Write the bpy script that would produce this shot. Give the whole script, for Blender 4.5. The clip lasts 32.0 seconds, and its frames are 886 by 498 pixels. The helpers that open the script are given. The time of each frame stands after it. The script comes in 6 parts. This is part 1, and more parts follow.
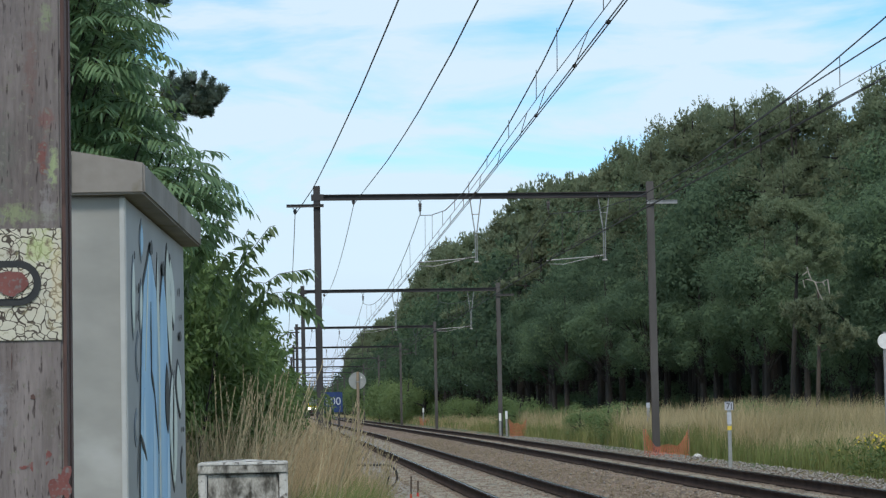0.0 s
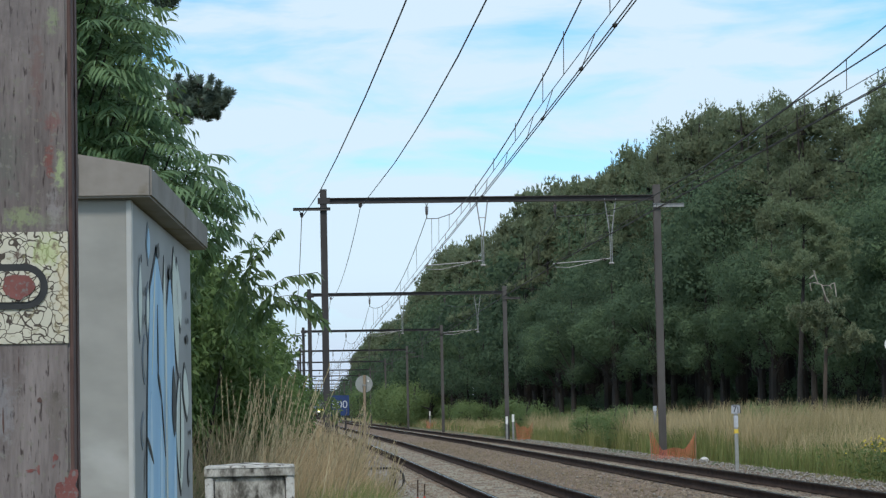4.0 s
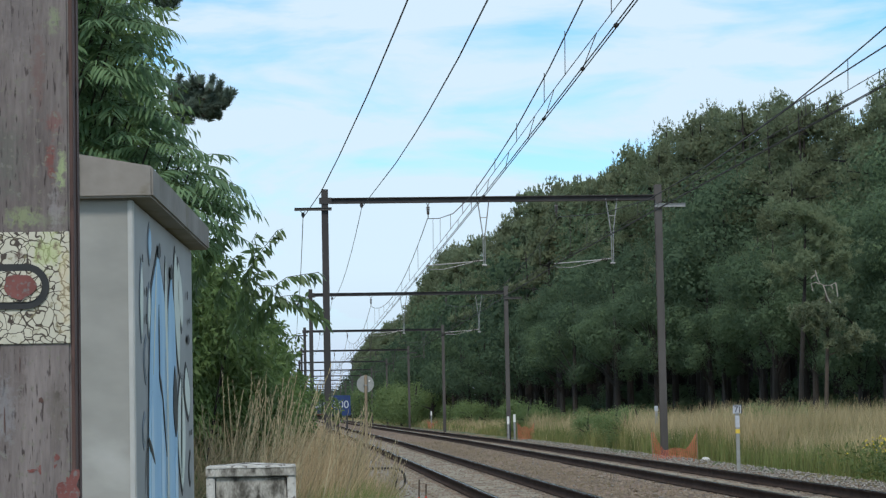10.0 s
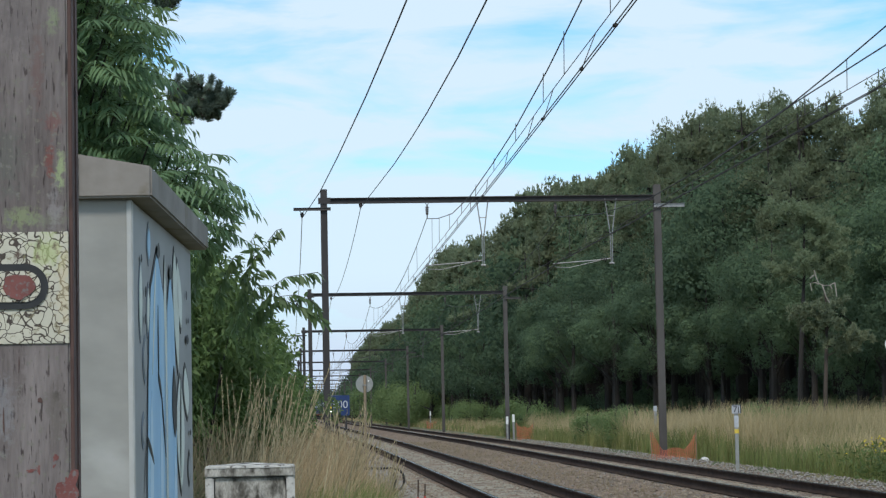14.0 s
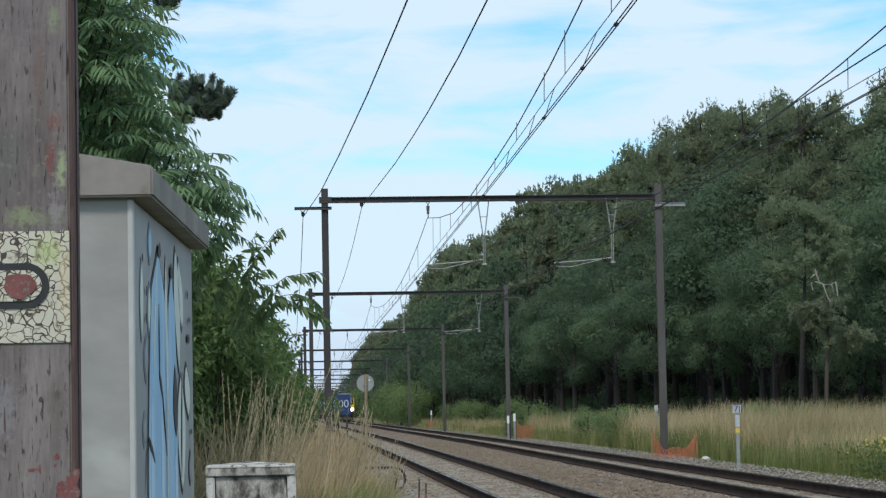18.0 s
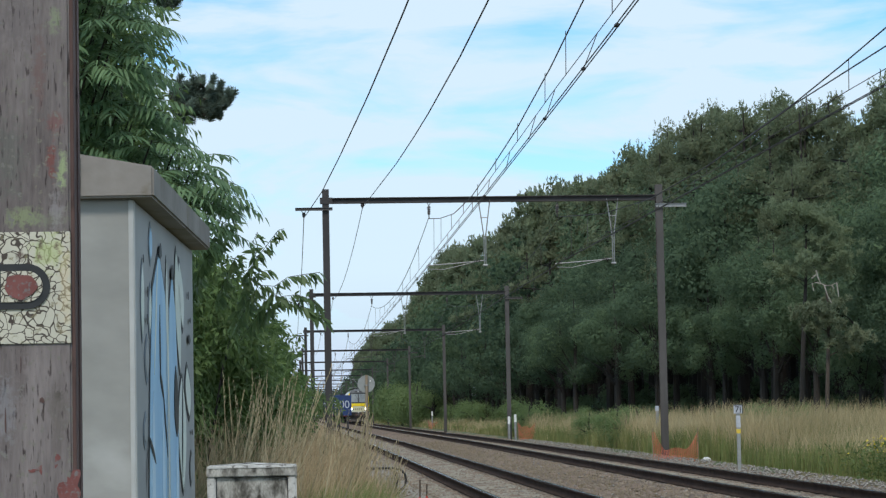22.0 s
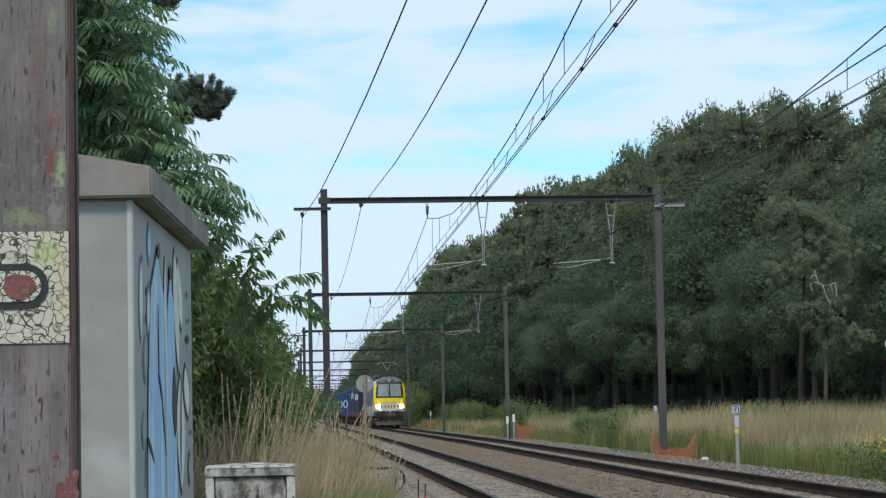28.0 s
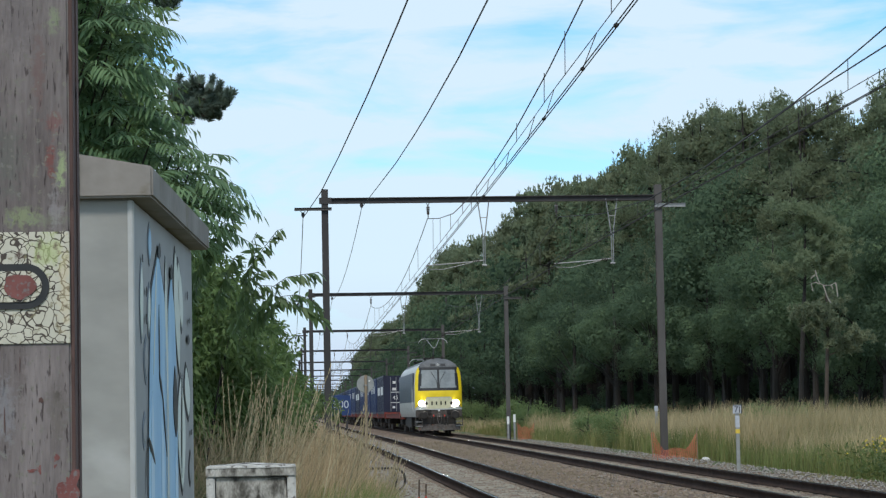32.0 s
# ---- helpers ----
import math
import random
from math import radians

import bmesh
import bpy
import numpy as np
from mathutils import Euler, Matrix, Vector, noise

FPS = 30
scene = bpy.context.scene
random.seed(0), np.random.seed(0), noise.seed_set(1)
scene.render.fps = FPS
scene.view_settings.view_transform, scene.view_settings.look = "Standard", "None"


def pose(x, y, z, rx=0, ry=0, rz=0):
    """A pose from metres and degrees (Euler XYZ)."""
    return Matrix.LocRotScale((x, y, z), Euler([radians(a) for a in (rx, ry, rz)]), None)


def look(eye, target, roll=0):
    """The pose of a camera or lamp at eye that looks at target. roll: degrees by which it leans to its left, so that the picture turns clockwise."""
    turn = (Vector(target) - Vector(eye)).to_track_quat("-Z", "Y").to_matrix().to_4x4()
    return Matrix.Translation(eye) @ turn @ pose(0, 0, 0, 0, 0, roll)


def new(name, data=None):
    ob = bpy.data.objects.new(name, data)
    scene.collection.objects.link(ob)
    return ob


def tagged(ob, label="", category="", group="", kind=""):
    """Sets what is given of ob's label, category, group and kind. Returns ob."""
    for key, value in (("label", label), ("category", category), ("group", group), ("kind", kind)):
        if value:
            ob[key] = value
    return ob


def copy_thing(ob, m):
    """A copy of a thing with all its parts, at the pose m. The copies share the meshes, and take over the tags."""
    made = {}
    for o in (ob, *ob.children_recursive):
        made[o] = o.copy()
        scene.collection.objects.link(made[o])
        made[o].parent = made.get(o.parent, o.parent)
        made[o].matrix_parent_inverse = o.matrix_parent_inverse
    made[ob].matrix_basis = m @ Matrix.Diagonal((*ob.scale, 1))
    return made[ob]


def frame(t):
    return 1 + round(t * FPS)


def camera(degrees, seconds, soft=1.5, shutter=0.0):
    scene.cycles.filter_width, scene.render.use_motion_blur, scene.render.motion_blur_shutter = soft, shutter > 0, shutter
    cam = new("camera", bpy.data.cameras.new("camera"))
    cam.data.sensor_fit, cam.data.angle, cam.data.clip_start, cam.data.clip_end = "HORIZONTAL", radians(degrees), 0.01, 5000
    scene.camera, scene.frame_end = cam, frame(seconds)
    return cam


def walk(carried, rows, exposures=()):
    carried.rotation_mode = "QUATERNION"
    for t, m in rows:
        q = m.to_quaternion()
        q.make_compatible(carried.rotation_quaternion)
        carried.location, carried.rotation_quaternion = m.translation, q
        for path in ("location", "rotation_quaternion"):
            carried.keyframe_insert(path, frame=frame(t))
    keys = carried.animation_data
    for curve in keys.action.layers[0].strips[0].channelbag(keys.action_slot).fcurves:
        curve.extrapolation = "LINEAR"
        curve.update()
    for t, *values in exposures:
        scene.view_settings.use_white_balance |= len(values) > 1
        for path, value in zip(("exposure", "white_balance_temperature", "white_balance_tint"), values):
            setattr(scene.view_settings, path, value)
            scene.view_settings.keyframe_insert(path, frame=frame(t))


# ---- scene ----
DEG = 21.3
# The track runs along +y from the camera's feet; x is to the right, z = 0 at the rail heads beside the camera.
cam = camera(DEG, 32.0, soft=1.3)
EYE = Vector((0, 0, 1.42))
PX = math.tan(radians(DEG / 2)) / 784


def aim(dx, dy):
    """The standing camera, nudged by small turns of its head."""
    yaw, pitch = math.atan(0.066) - dx * PX, math.atan(290 * PX) + dy * PX
    way = Vector((math.sin(yaw) * math.cos(pitch), math.cos(yaw) * math.cos(pitch), math.sin(pitch)))
    return look(EYE, EYE + way, -1.15)


NUDGES = ((0, -14, -6), (0.5, -12.5, -4.5), (1, -11, -3), (1.5, -9.5, -1.5), (2, -8, 0), (2.5, -6.5, 0), (3, -5, 0), (3.5, -3.5, 0),
          (4.5, -1.5, 0), (5.5, 0, 0), (7, 0, -0.5), (7.5, 0, -1.3), (8, 0, 0), (12, 0, 0), (13, -1.2, 0), (14, -1.7, 0), (14.5, -4, 0),
          (15.5, -4, -0.5), (16.5, -3.2, -0.5), (17, -0.8, 0), (17.5, 0, -1.3), (18, 0, -1.3), (19, 0, 0), (19.5, -1.3, 0),
          (20.5, -0.8, -1.3), (21.5, 0, -1), (22, 1.5, 0), (22.5, 0.7, 1.5), (23, 0, 3), (23.5, 0, 3), (24, 0, 1.5), (24.5, -0.8, -0.3),
          (25, 0, -1.4), (25.5, 0, 0), (26.5, -0.8, 1), (27.5, -1.4, 1.5), (28, -1.3, -0.3), (28.5, 0, 0), (29, 0, 1.5), (29.5, 0, 1.5),
          (30, 0, 0), (32, 0, 0))
walk(cam, [(t, aim(dx, dy)) for t, dx, dy in NUDGES])

# ---- light ----
SUN_EL, SUN_AZ = radians(50), radians(198)
world = bpy.data.worlds.new("sky")
scene.world = world
world.use_nodes = True
wt = world.node_tree
wt.nodes.clear()


def wn(kind, **inputs):
    n = wt.nodes.new(kind)
    for k, v in inputs.items():
        n.inputs[k.replace("_", " ")].default_value = v
    return n


w_sky = wn("ShaderNodeTexSky")
w_sky.sky_type, w_sky.sun_disc = "NISHITA", False
w_sky.sun_elevation, w_sky.sun_rotation = SUN_EL, SUN_AZ
w_sky.air_density, w_sky.dust_density, w_sky.ozone_density = 1.0, 0.6, 1.5
w_co = wn("ShaderNodeTexCoord")
w_map = wn("ShaderNodeMapping")
w_map.inputs["Scale"].default_value = (3.0, 3.0, 13.0)
w_map.inputs["Rotation"].default_value = (0.05, 0.06, 0.3)
w_noise = wn("ShaderNodeTexNoise", Scale=2.6, Detail=7.0, Roughness=0.55, Distortion=0.4)
w_ramp = wn("ShaderNodeValToRGB")
w_ramp.color_ramp.elements[0].position, w_ramp.color_ramp.elements[1].position = 0.36, 0.53
w_ramp.color_ramp.elements[0].color, w_ramp.color_ramp.elements[1].color = (0.05, 0.05, 0.05, 1), (0.93, 0.93, 0.93, 1)
w_mix = wn("ShaderNodeMix")
w_mix.data_type = "RGBA"
w_out = wn("ShaderNodeOutputWorld")
w_bg = wn("ShaderNodeBackground", Strength=0.099)
w_gain = wn("ShaderNodeMix")
w_gain.data_type, w_gain.blend_type = "RGBA", "MULTIPLY"
w_gain.inputs[0].default_value = 1.0
w_gain.inputs[7].default_value = (1.0, 1.5, 1.82, 1)
w_sep, w_low, w_max = wn("ShaderNodeSeparateXYZ"), wn("ShaderNodeMapRange"), wn("ShaderNodeMath")
w_low.inputs["From Min"].default_value, w_low.inputs["From Max"].default_value = 0.03, 0.10
w_low.inputs["To Min"].default_value, w_low.inputs["To Max"].default_value = 0.97, 0.0
w_max.operation = "MAXIMUM"
w_bank, w_tone = wn("ShaderNodeMapRange"), wn("ShaderNodeMix")
w_bank.inputs["From Min"].default_value, w_bank.inputs["From Max"].default_value = 0.015, 0.06
w_tone.data_type = "RGBA"
w_tone.inputs[6].default_value, w_tone.inputs[7].default_value = (6.2, 7.4, 9.2, 1), (7.2, 8.8, 10.2, 1)
wt.links.new(w_sep.outputs["Z"], w_bank.inputs[0])
wt.links.new(w_bank.outputs[0], w_tone.inputs[0])
wt.links.new(w_tone.outputs[2], w_mix.inputs[7])
for a, b in ((w_co.outputs["Generated"], w_sep.inputs[0]), (w_sep.outputs["Z"], w_low.inputs[0]), (w_low.outputs[0], w_max.inputs[0]), (w_ramp.outputs[0], w_max.inputs[1]),
             (w_co.outputs["Generated"], w_map.inputs[0]), (w_map.outputs[0], w_noise.inputs["Vector"]), (w_noise.outputs[0], w_ramp.inputs[0]),
             (w_max.outputs[0], w_mix.inputs[0]), (w_sky.outputs[0], w_gain.inputs[6]), (w_gain.outputs[2], w_mix.inputs[6]),
             (w_mix.outputs[2], w_bg.inputs[0]), (w_bg.outputs[0], w_out.inputs[0])):
    wt.links.new(a, b)
sun = new("sun", bpy.data.lights.new("sun", "SUN"))
sun.data.energy, sun.data.angle, sun.data.color = 2.05, radians(12), (1, 0.94, 0.85)
sun.matrix_world = look((60 * math.sin(SUN_AZ) * math.cos(SUN_EL), 60 * math.cos(SUN_AZ) * math.cos(SUN_EL), 60 * math.sin(SUN_EL)), (0, 0, 0))
scene.view_settings.exposure = 0.0


# ---- materials ----
def material(name, a, b=None, scale=8.0, rough=0.7, metal=0.0, bump=0.0, stretch=(1, 1, 1), fine=6.0, spot=None, spot_at=0.62, spot_scale=3.0, spot_soft=0.05,
             object_random=0.0, coords="Object"):
    """Two-tone noise at two scales, stains (on the cabinet, painted reflections) of a third colour, fine relief."""
    m = bpy.data.materials.new(name)
    m.use_nodes = True
    t = m.node_tree
    n, l = t.nodes, t.links
    p = n["Principled BSDF"]
    p.inputs["Metallic"].default_value = metal
    co, mp = n.new("ShaderNodeTexCoord"), n.new("ShaderNodeMapping")
    mp.inputs["Scale"].default_value = stretch
    l.new(co.outputs[coords], mp.inputs[0])
    big, small = n.new("ShaderNodeTexNoise"), n.new("ShaderNodeTexNoise")
    big.inputs["Scale"].default_value, big.inputs["Detail"].default_value = scale, 4
    small.inputs["Scale"].default_value, small.inputs["Detail"].default_value = scale * fine, 3
    l.new(mp.outputs[0], big.inputs["Vector"]), l.new(mp.outputs[0], small.inputs["Vector"])
    add = n.new("ShaderNodeMath")
    add.operation = "MULTIPLY_ADD"
    add.inputs[1].default_value = 0.45
    l.new(small.outputs[0], add.inputs[0]), l.new(big.outputs[0], add.inputs[2])
    src = add.outputs[0]
    if object_random:
        info, mm = n.new("ShaderNodeObjectInfo"), n.new("ShaderNodeMath")
        mm.operation = "MULTIPLY_ADD"
        mm.inputs[1].default_value = object_random
        l.new(info.outputs["Random"], mm.inputs[0]), l.new(src, mm.inputs[2])
        src = mm.outputs[0]
    r = n.new("ShaderNodeValToRGB")
    e = r.color_ramp.elements
    e[0].position, e[1].position = 0.5, 0.95
    e[0].color, e[1].color = (*a, 1), (*(b or a), 1)
    l.new(src, r.inputs[0])
    col = r.outputs[0]
    if spot:
        sn, sr, mx = n.new("ShaderNodeTexNoise"), n.new("ShaderNodeValToRGB"), n.new("ShaderNodeMix")
        sn.inputs["Scale"].default_value, sn.inputs["Detail"].default_value = spot_scale, 8
        sr.color_ramp.elements[0].position, sr.color_ramp.elements[1].position = spot_at, spot_at + spot_soft
        mx.data_type = "RGBA"
        mx.inputs[7].default_value = (*spot, 1)
        l.new(mp.outputs[0], sn.inputs["Vector"]), l.new(sn.outputs[0], sr.inputs[0]), l.new(sr.outputs[0], mx.inputs[0]), l.new(col, mx.inputs[6])
        col = mx.outputs[2]
    l.new(col, p.inputs["Base Color"])
    rr = n.new("ShaderNodeMapRange")
    rr.inputs["To Min"].default_value, rr.inputs["To Max"].default_value = max(rough - 0.1, 0.02), min(rough + 0.1, 1)
    l.new(small.outputs[0], rr.inputs[0]), l.new(rr.outputs[0], p.inputs["Roughness"])
    if bump:
        bp = n.new("ShaderNodeBump")
        bp.inputs["Strength"].default_value, bp.inputs["Distance"].default_value = 0.6, bump
        l.new(small.outputs[0], bp.inputs["Height"]), l.new(bp.outputs[0], p.inputs["Normal"])
    return m


def leafy(name, dark, light, translucent=0.3, rough=0.55, tint=None, patch=0.25, single=0.5, gloss=0.4):
    """Leaves or blades, each one of its own shade, in drifts of two greens."""
    m = bpy.data.materials.new(name)
    m.use_nodes = True
    n, l = m.node_tree.nodes, m.node_tree.links
    p = n["Principled BSDF"]
    p.inputs["Roughness"].default_value, p.inputs["Specular IOR Level"].default_value = rough, gloss
    geo, r = n.new("ShaderNodeNewGeometry"), n.new("ShaderNodeValToRGB")
    e = r.color_ramp.elements
    e[0].color, e[1].color = (*dark, 1), (*light, 1)
    co, ns, mm = n.new("ShaderNodeTexCoord"), n.new("ShaderNodeTexNoise"), n.new("ShaderNodeMath")
    ns.inputs["Scale"].default_value, ns.inputs["Detail"].default_value = patch, 3
    l.new(co.outputs["Object"], ns.inputs["Vector"])
    mm.operation = "MULTIPLY_ADD"
    mm.inputs[1].default_value = single
    sub = n.new("ShaderNodeMath")
    sub.operation = "MULTIPLY_ADD"
    sub.inputs[1].default_value, sub.inputs[2].default_value = 1.8, -0.4 - single / 2
    l.new(ns.outputs[0], sub.inputs[0]), l.new(geo.outputs["Random Per Island"], mm.inputs[0]), l.new(sub.outputs[0], mm.inputs[2])
    l.new(mm.outputs[0], r.inputs[0])
    col = r.outputs[0]
    if tint:
        info, mx = n.new("ShaderNodeObjectInfo"), n.new("ShaderNodeMix")
        mx.data_type = "RGBA"
        mx.inputs[7].default_value = (*tint, 1)
        sc = n.new("ShaderNodeMath")
        sc.operation = "MULTIPLY"
        sc.inputs[1].default_value = 0.7
        l.new(info.outputs["Random"], sc.inputs[0]), l.new(sc.outputs[0], mx.inputs[0]), l.new(col, mx.inputs[6])
        col = mx.outputs[2]
    l.new(col, p.inputs["Base Color"])
    tr, ms, out = n.new("ShaderNodeBsdfTranslucent"), n.new("ShaderNodeMixShader"), n["Material Output"]
    ms.inputs[0].default_value = translucent
    l.new(col, tr.inputs[0]), l.new(p.outputs[0], ms.inputs[1]), l.new(tr.outputs[0], ms.inputs[2]), l.new(ms.outputs[0], out.inputs[0])
    return m


def glowing(name, colour, strength):
    m = bpy.data.materials.new(name)
    m.use_nodes = True
    p = m.node_tree.nodes["Principled BSDF"]
    p.inputs["Base Color"].default_value = (*colour, 1)
    p.inputs["Emission Color"].default_value, p.inputs["Emission Strength"].default_value = (*colour, 1), strength
    return m


M_GROUND = material("meadow_soil", (0.10, 0.085, 0.035), (0.17, 0.14, 0.07), 0.5, 0.95, bump=0.05, spot=(0.06, 0.08, 0.025), spot_at=0.5, spot_scale=0.3)
M_BALLAST = material("ballast_bed", (0.112, 0.07, 0.043), (0.245, 0.168, 0.114), 2.2, 0.95, bump=0.05, fine=14, spot=(0.085, 0.066, 0.05), spot_at=0.52, spot_scale=0.7, spot_soft=0.16)
M_PATH = material("cess_gravel", (0.16, 0.14, 0.112), (0.29, 0.26, 0.215), 2.5, 0.95, bump=0.03, fine=12)
M_STONE = material("ballast_stone", (0.085, 0.062, 0.043), (0.32, 0.255, 0.19), 6, 0.9, bump=0.01)
M_STONE_NEW = material("fresh_ballast_stone", (0.17, 0.152, 0.13), (0.33, 0.305, 0.265), 9, 0.9, bump=0.01)
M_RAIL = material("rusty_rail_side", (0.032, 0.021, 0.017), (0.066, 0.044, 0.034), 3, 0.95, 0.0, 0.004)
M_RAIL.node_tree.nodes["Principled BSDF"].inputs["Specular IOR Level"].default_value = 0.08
M_SAND = material("sandy_ballast", (0.17, 0.147, 0.105), (0.33, 0.292, 0.215), 1.6, 0.95, bump=0.04, fine=16, spot=(0.10, 0.085, 0.065), spot_at=0.56, spot_scale=1.6, spot_soft=0.1)
M_RAILTOP = material("worn_rail_head", (0.10, 0.09, 0.085), (0.2, 0.185, 0.175), 4, 0.13, 0.85, stretch=(1, 0.05, 1))
M_SLEEPER = material("weathered_sleeper", (0.10, 0.085, 0.07), (0.2, 0.17, 0.14), 5, 0.9, bump=0.01, object_random=0.2)
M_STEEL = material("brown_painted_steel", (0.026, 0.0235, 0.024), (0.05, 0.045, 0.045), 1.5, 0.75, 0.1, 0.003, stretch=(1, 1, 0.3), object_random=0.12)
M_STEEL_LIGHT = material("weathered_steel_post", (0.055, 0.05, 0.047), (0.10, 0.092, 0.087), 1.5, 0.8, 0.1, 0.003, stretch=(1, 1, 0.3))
M_WIRE = material("copper_wire", (0.022, 0.021, 0.021), (0.045, 0.042, 0.041), 3, 0.75, 0.1)
M_GALV = material("galvanised_tube", (0.22, 0.22, 0.22), (0.36, 0.36, 0.35), 6, 0.55, 0.5)
M_INSUL = material("dark_insulator", (0.03, 0.022, 0.02), (0.06, 0.045, 0.04), 10, 0.35)
M_LETTER = material("dull_white_lettering", (0.36, 0.38, 0.42), (0.5, 0.52, 0.55), 9, 0.6)
M_WHITE = material("white_enamel", (0.62, 0.62, 0.60), (0.8, 0.8, 0.78), 9, 0.5)
M_BLACK = material("black_paint", (0.012, 0.012, 0.013), (0.03, 0.03, 0.03), 9, 0.5)
M_RUBBER = material("black_cable", (0.012, 0.012, 0.012), (0.03, 0.028, 0.026), 9, 0.6)
M_ORANGE = material("orange_netting", (0.48, 0.13, 0.07), (0.62, 0.19, 0.11), 4, 0.7)
M_YELLOW = material("yellow_band", (0.6, 0.42, 0.04), (0.75, 0.55, 0.08), 8, 0.6)
M_RED = material("red_paint", (0.4, 0.03, 0.02), (0.6, 0.06, 0.04), 8, 0.6)
M_SIGNBLUE = material("blue_enamel", (0.010, 0.028, 0.10), (0.016, 0.044, 0.145), 4, 0.45)
M_SIGNBACK = material("grey_sign_back", (0.24, 0.25, 0.24), (0.34, 0.35, 0.33), 9, 0.6, 0.2)
M_WOODPOST = material("bleached_stake", (0.2, 0.15, 0.10), (0.32, 0.25, 0.17), 6, 0.9, stretch=(1, 1, 0.15))
M_BARK = material("dark_bark", (0.015, 0.013, 0.011), (0.036, 0.03, 0.026), 3, 0.95, bump=0.02, stretch=(1, 1, 0.3))
M_BARK_PINE = material("reddish_pine_bark", (0.036, 0.028, 0.022), (0.082, 0.062, 0.048), 3, 0.95, bump=0.02, stretch=(1, 1, 0.3))
M_DEAD = material("dead_silver_wood", (0.2, 0.18, 0.15), (0.36, 0.33, 0.28), 4, 0.9)
L_OAK = leafy("oak_leaf", (0.102, 0.16, 0.096), (0.21, 0.288, 0.147), 0.55, 0.8, tint=(0.08, 0.122, 0.084), single=0.12, gloss=0.1)
# Darker oak leaf: the shade on the far trees is in the colour.
L_OAK_SHADED = leafy("shaded_oak_leaf", (0.07, 0.115, 0.07), (0.145, 0.205, 0.105), 0.5, 0.8, tint=(0.055, 0.088, 0.06), single=0.12, gloss=0.1)
L_PALEPINE = leafy("pale_pine_needle", (0.13, 0.16, 0.095), (0.24, 0.27, 0.155), 0.4, 0.7)
L_PINE = leafy("pine_needle", (0.16, 0.21, 0.13), (0.285, 0.33, 0.19), 0.55, 0.8, tint=(0.18, 0.195, 0.12), single=0.2, gloss=0.1)
L_TUFT = leafy("blue_green_pine_needle", (0.11, 0.155, 0.12), (0.21, 0.265, 0.2), 0.4, 0.7)
L_GREEN = leafy("fresh_grass_blade", (0.11, 0.15, 0.045), (0.26, 0.3, 0.1), 0.4, 0.7, patch=0.6)
L_SUMAC = leafy("sumac_leaflet", (0.088, 0.165, 0.088), (0.25, 0.37, 0.18), 0.5, 0.5, patch=1.6)
L_HEDGE = leafy("hedge_leaf", (0.06, 0.105, 0.036), (0.17, 0.25, 0.078), 0.45, 0.6, patch=1.3, single=0.35)
L_CHERRY = leafy("cherry_leaf", (0.08, 0.135, 0.055), (0.2, 0.29, 0.11), 0.45, 0.5)
L_DRY = leafy("dry_grass_blade", (0.27, 0.195, 0.1), (0.58, 0.44, 0.265), 0.3, 0.7, patch=0.8)
L_BROWN = leafy("brown_grass_blade", (0.13, 0.105, 0.055), (0.36, 0.285, 0.165), 0.3, 0.7, patch=0.9, single=0.7)
L_STRAW = leafy("pale_straw_stalk", (0.2, 0.165, 0.085), (0.48, 0.4, 0.25), 0.2, 0.7, single=0.7)
L_GRASS = leafy("meadow_grass_blade", (0.10, 0.125, 0.035), (0.28, 0.27, 0.10), 0.3, 0.7, patch=0.35)
L_MEADOW = leafy("ripe_meadow_blade", (0.24, 0.205, 0.095), (0.6, 0.475, 0.275), 0.35, 0.7, patch=0.25)
L_WEED = leafy("weed_leaf", (0.045, 0.08, 0.022), (0.14, 0.19, 0.055), 0.35, 0.6, patch=0.7)
L_SHRUB = leafy("verge_shrub_leaf", (0.115, 0.175, 0.068), (0.22, 0.29, 0.11), 0.5, 0.7, patch=0.5, single=0.25)
L_FLOWER = leafy("yellow_ragwort_flower", (0.5, 0.38, 0.02), (0.75, 0.6, 0.05), 0.2, 0.6)


# ---- building helpers ----
def part(name, bm, mat, parent, label="", smooth=False):
    me = bpy.data.meshes.new(name)
    bm.to_mesh(me)
    bm.free()
    me.materials.append(mat)
    if smooth:
        me.shade_smooth()
    ob = new(name, me)
    ob.parent = parent
    return tagged(ob, label)


def thing(name, m, label, category, group="", kind=""):
    ob = new(name)
    ob.matrix_basis = m
    return tagged(ob, label, category, group, kind)


def sheet(name, verts, faces, mat, parent=None):
    """A mesh from arrays: verts (n, 3), faces (m, 3 or 4)."""
    verts, faces = np.asarray(verts, float), np.asarray(faces, int)
    me = bpy.data.meshes.new(name)
    k = faces.shape[1]
    me.vertices.add(len(verts))
    me.vertices.foreach_set("co", verts.ravel())
    me.loops.add(faces.size)
    me.loops.foreach_set("vertex_index", faces.ravel())
    me.polygons.add(len(faces))
    me.polygons.foreach_set("loop_start", np.arange(0, faces.size, k))
    me.update(calc_edges=True)
    me.materials.append(mat)
    ob = new(name, me)
    ob.parent = parent
    return ob


def box(bm, x0, x1, y0, y1, z0, z1, bevel=0.0):
    r = bmesh.ops.create_cube(bm, size=1.0)
    for v in r["verts"]:
        v.co = Vector((x0 + (v.co.x + 0.5) * (x1 - x0), y0 + (v.co.y + 0.5) * (y1 - y0), z0 + (v.co.z + 0.5) * (z1 - z0)))
    if bevel:
        es = list({e for v in r["verts"] for e in v.link_edges})
        bmesh.ops.bevel(bm, geom=es, offset=bevel, segments=2, affect="EDGES")
    return bm


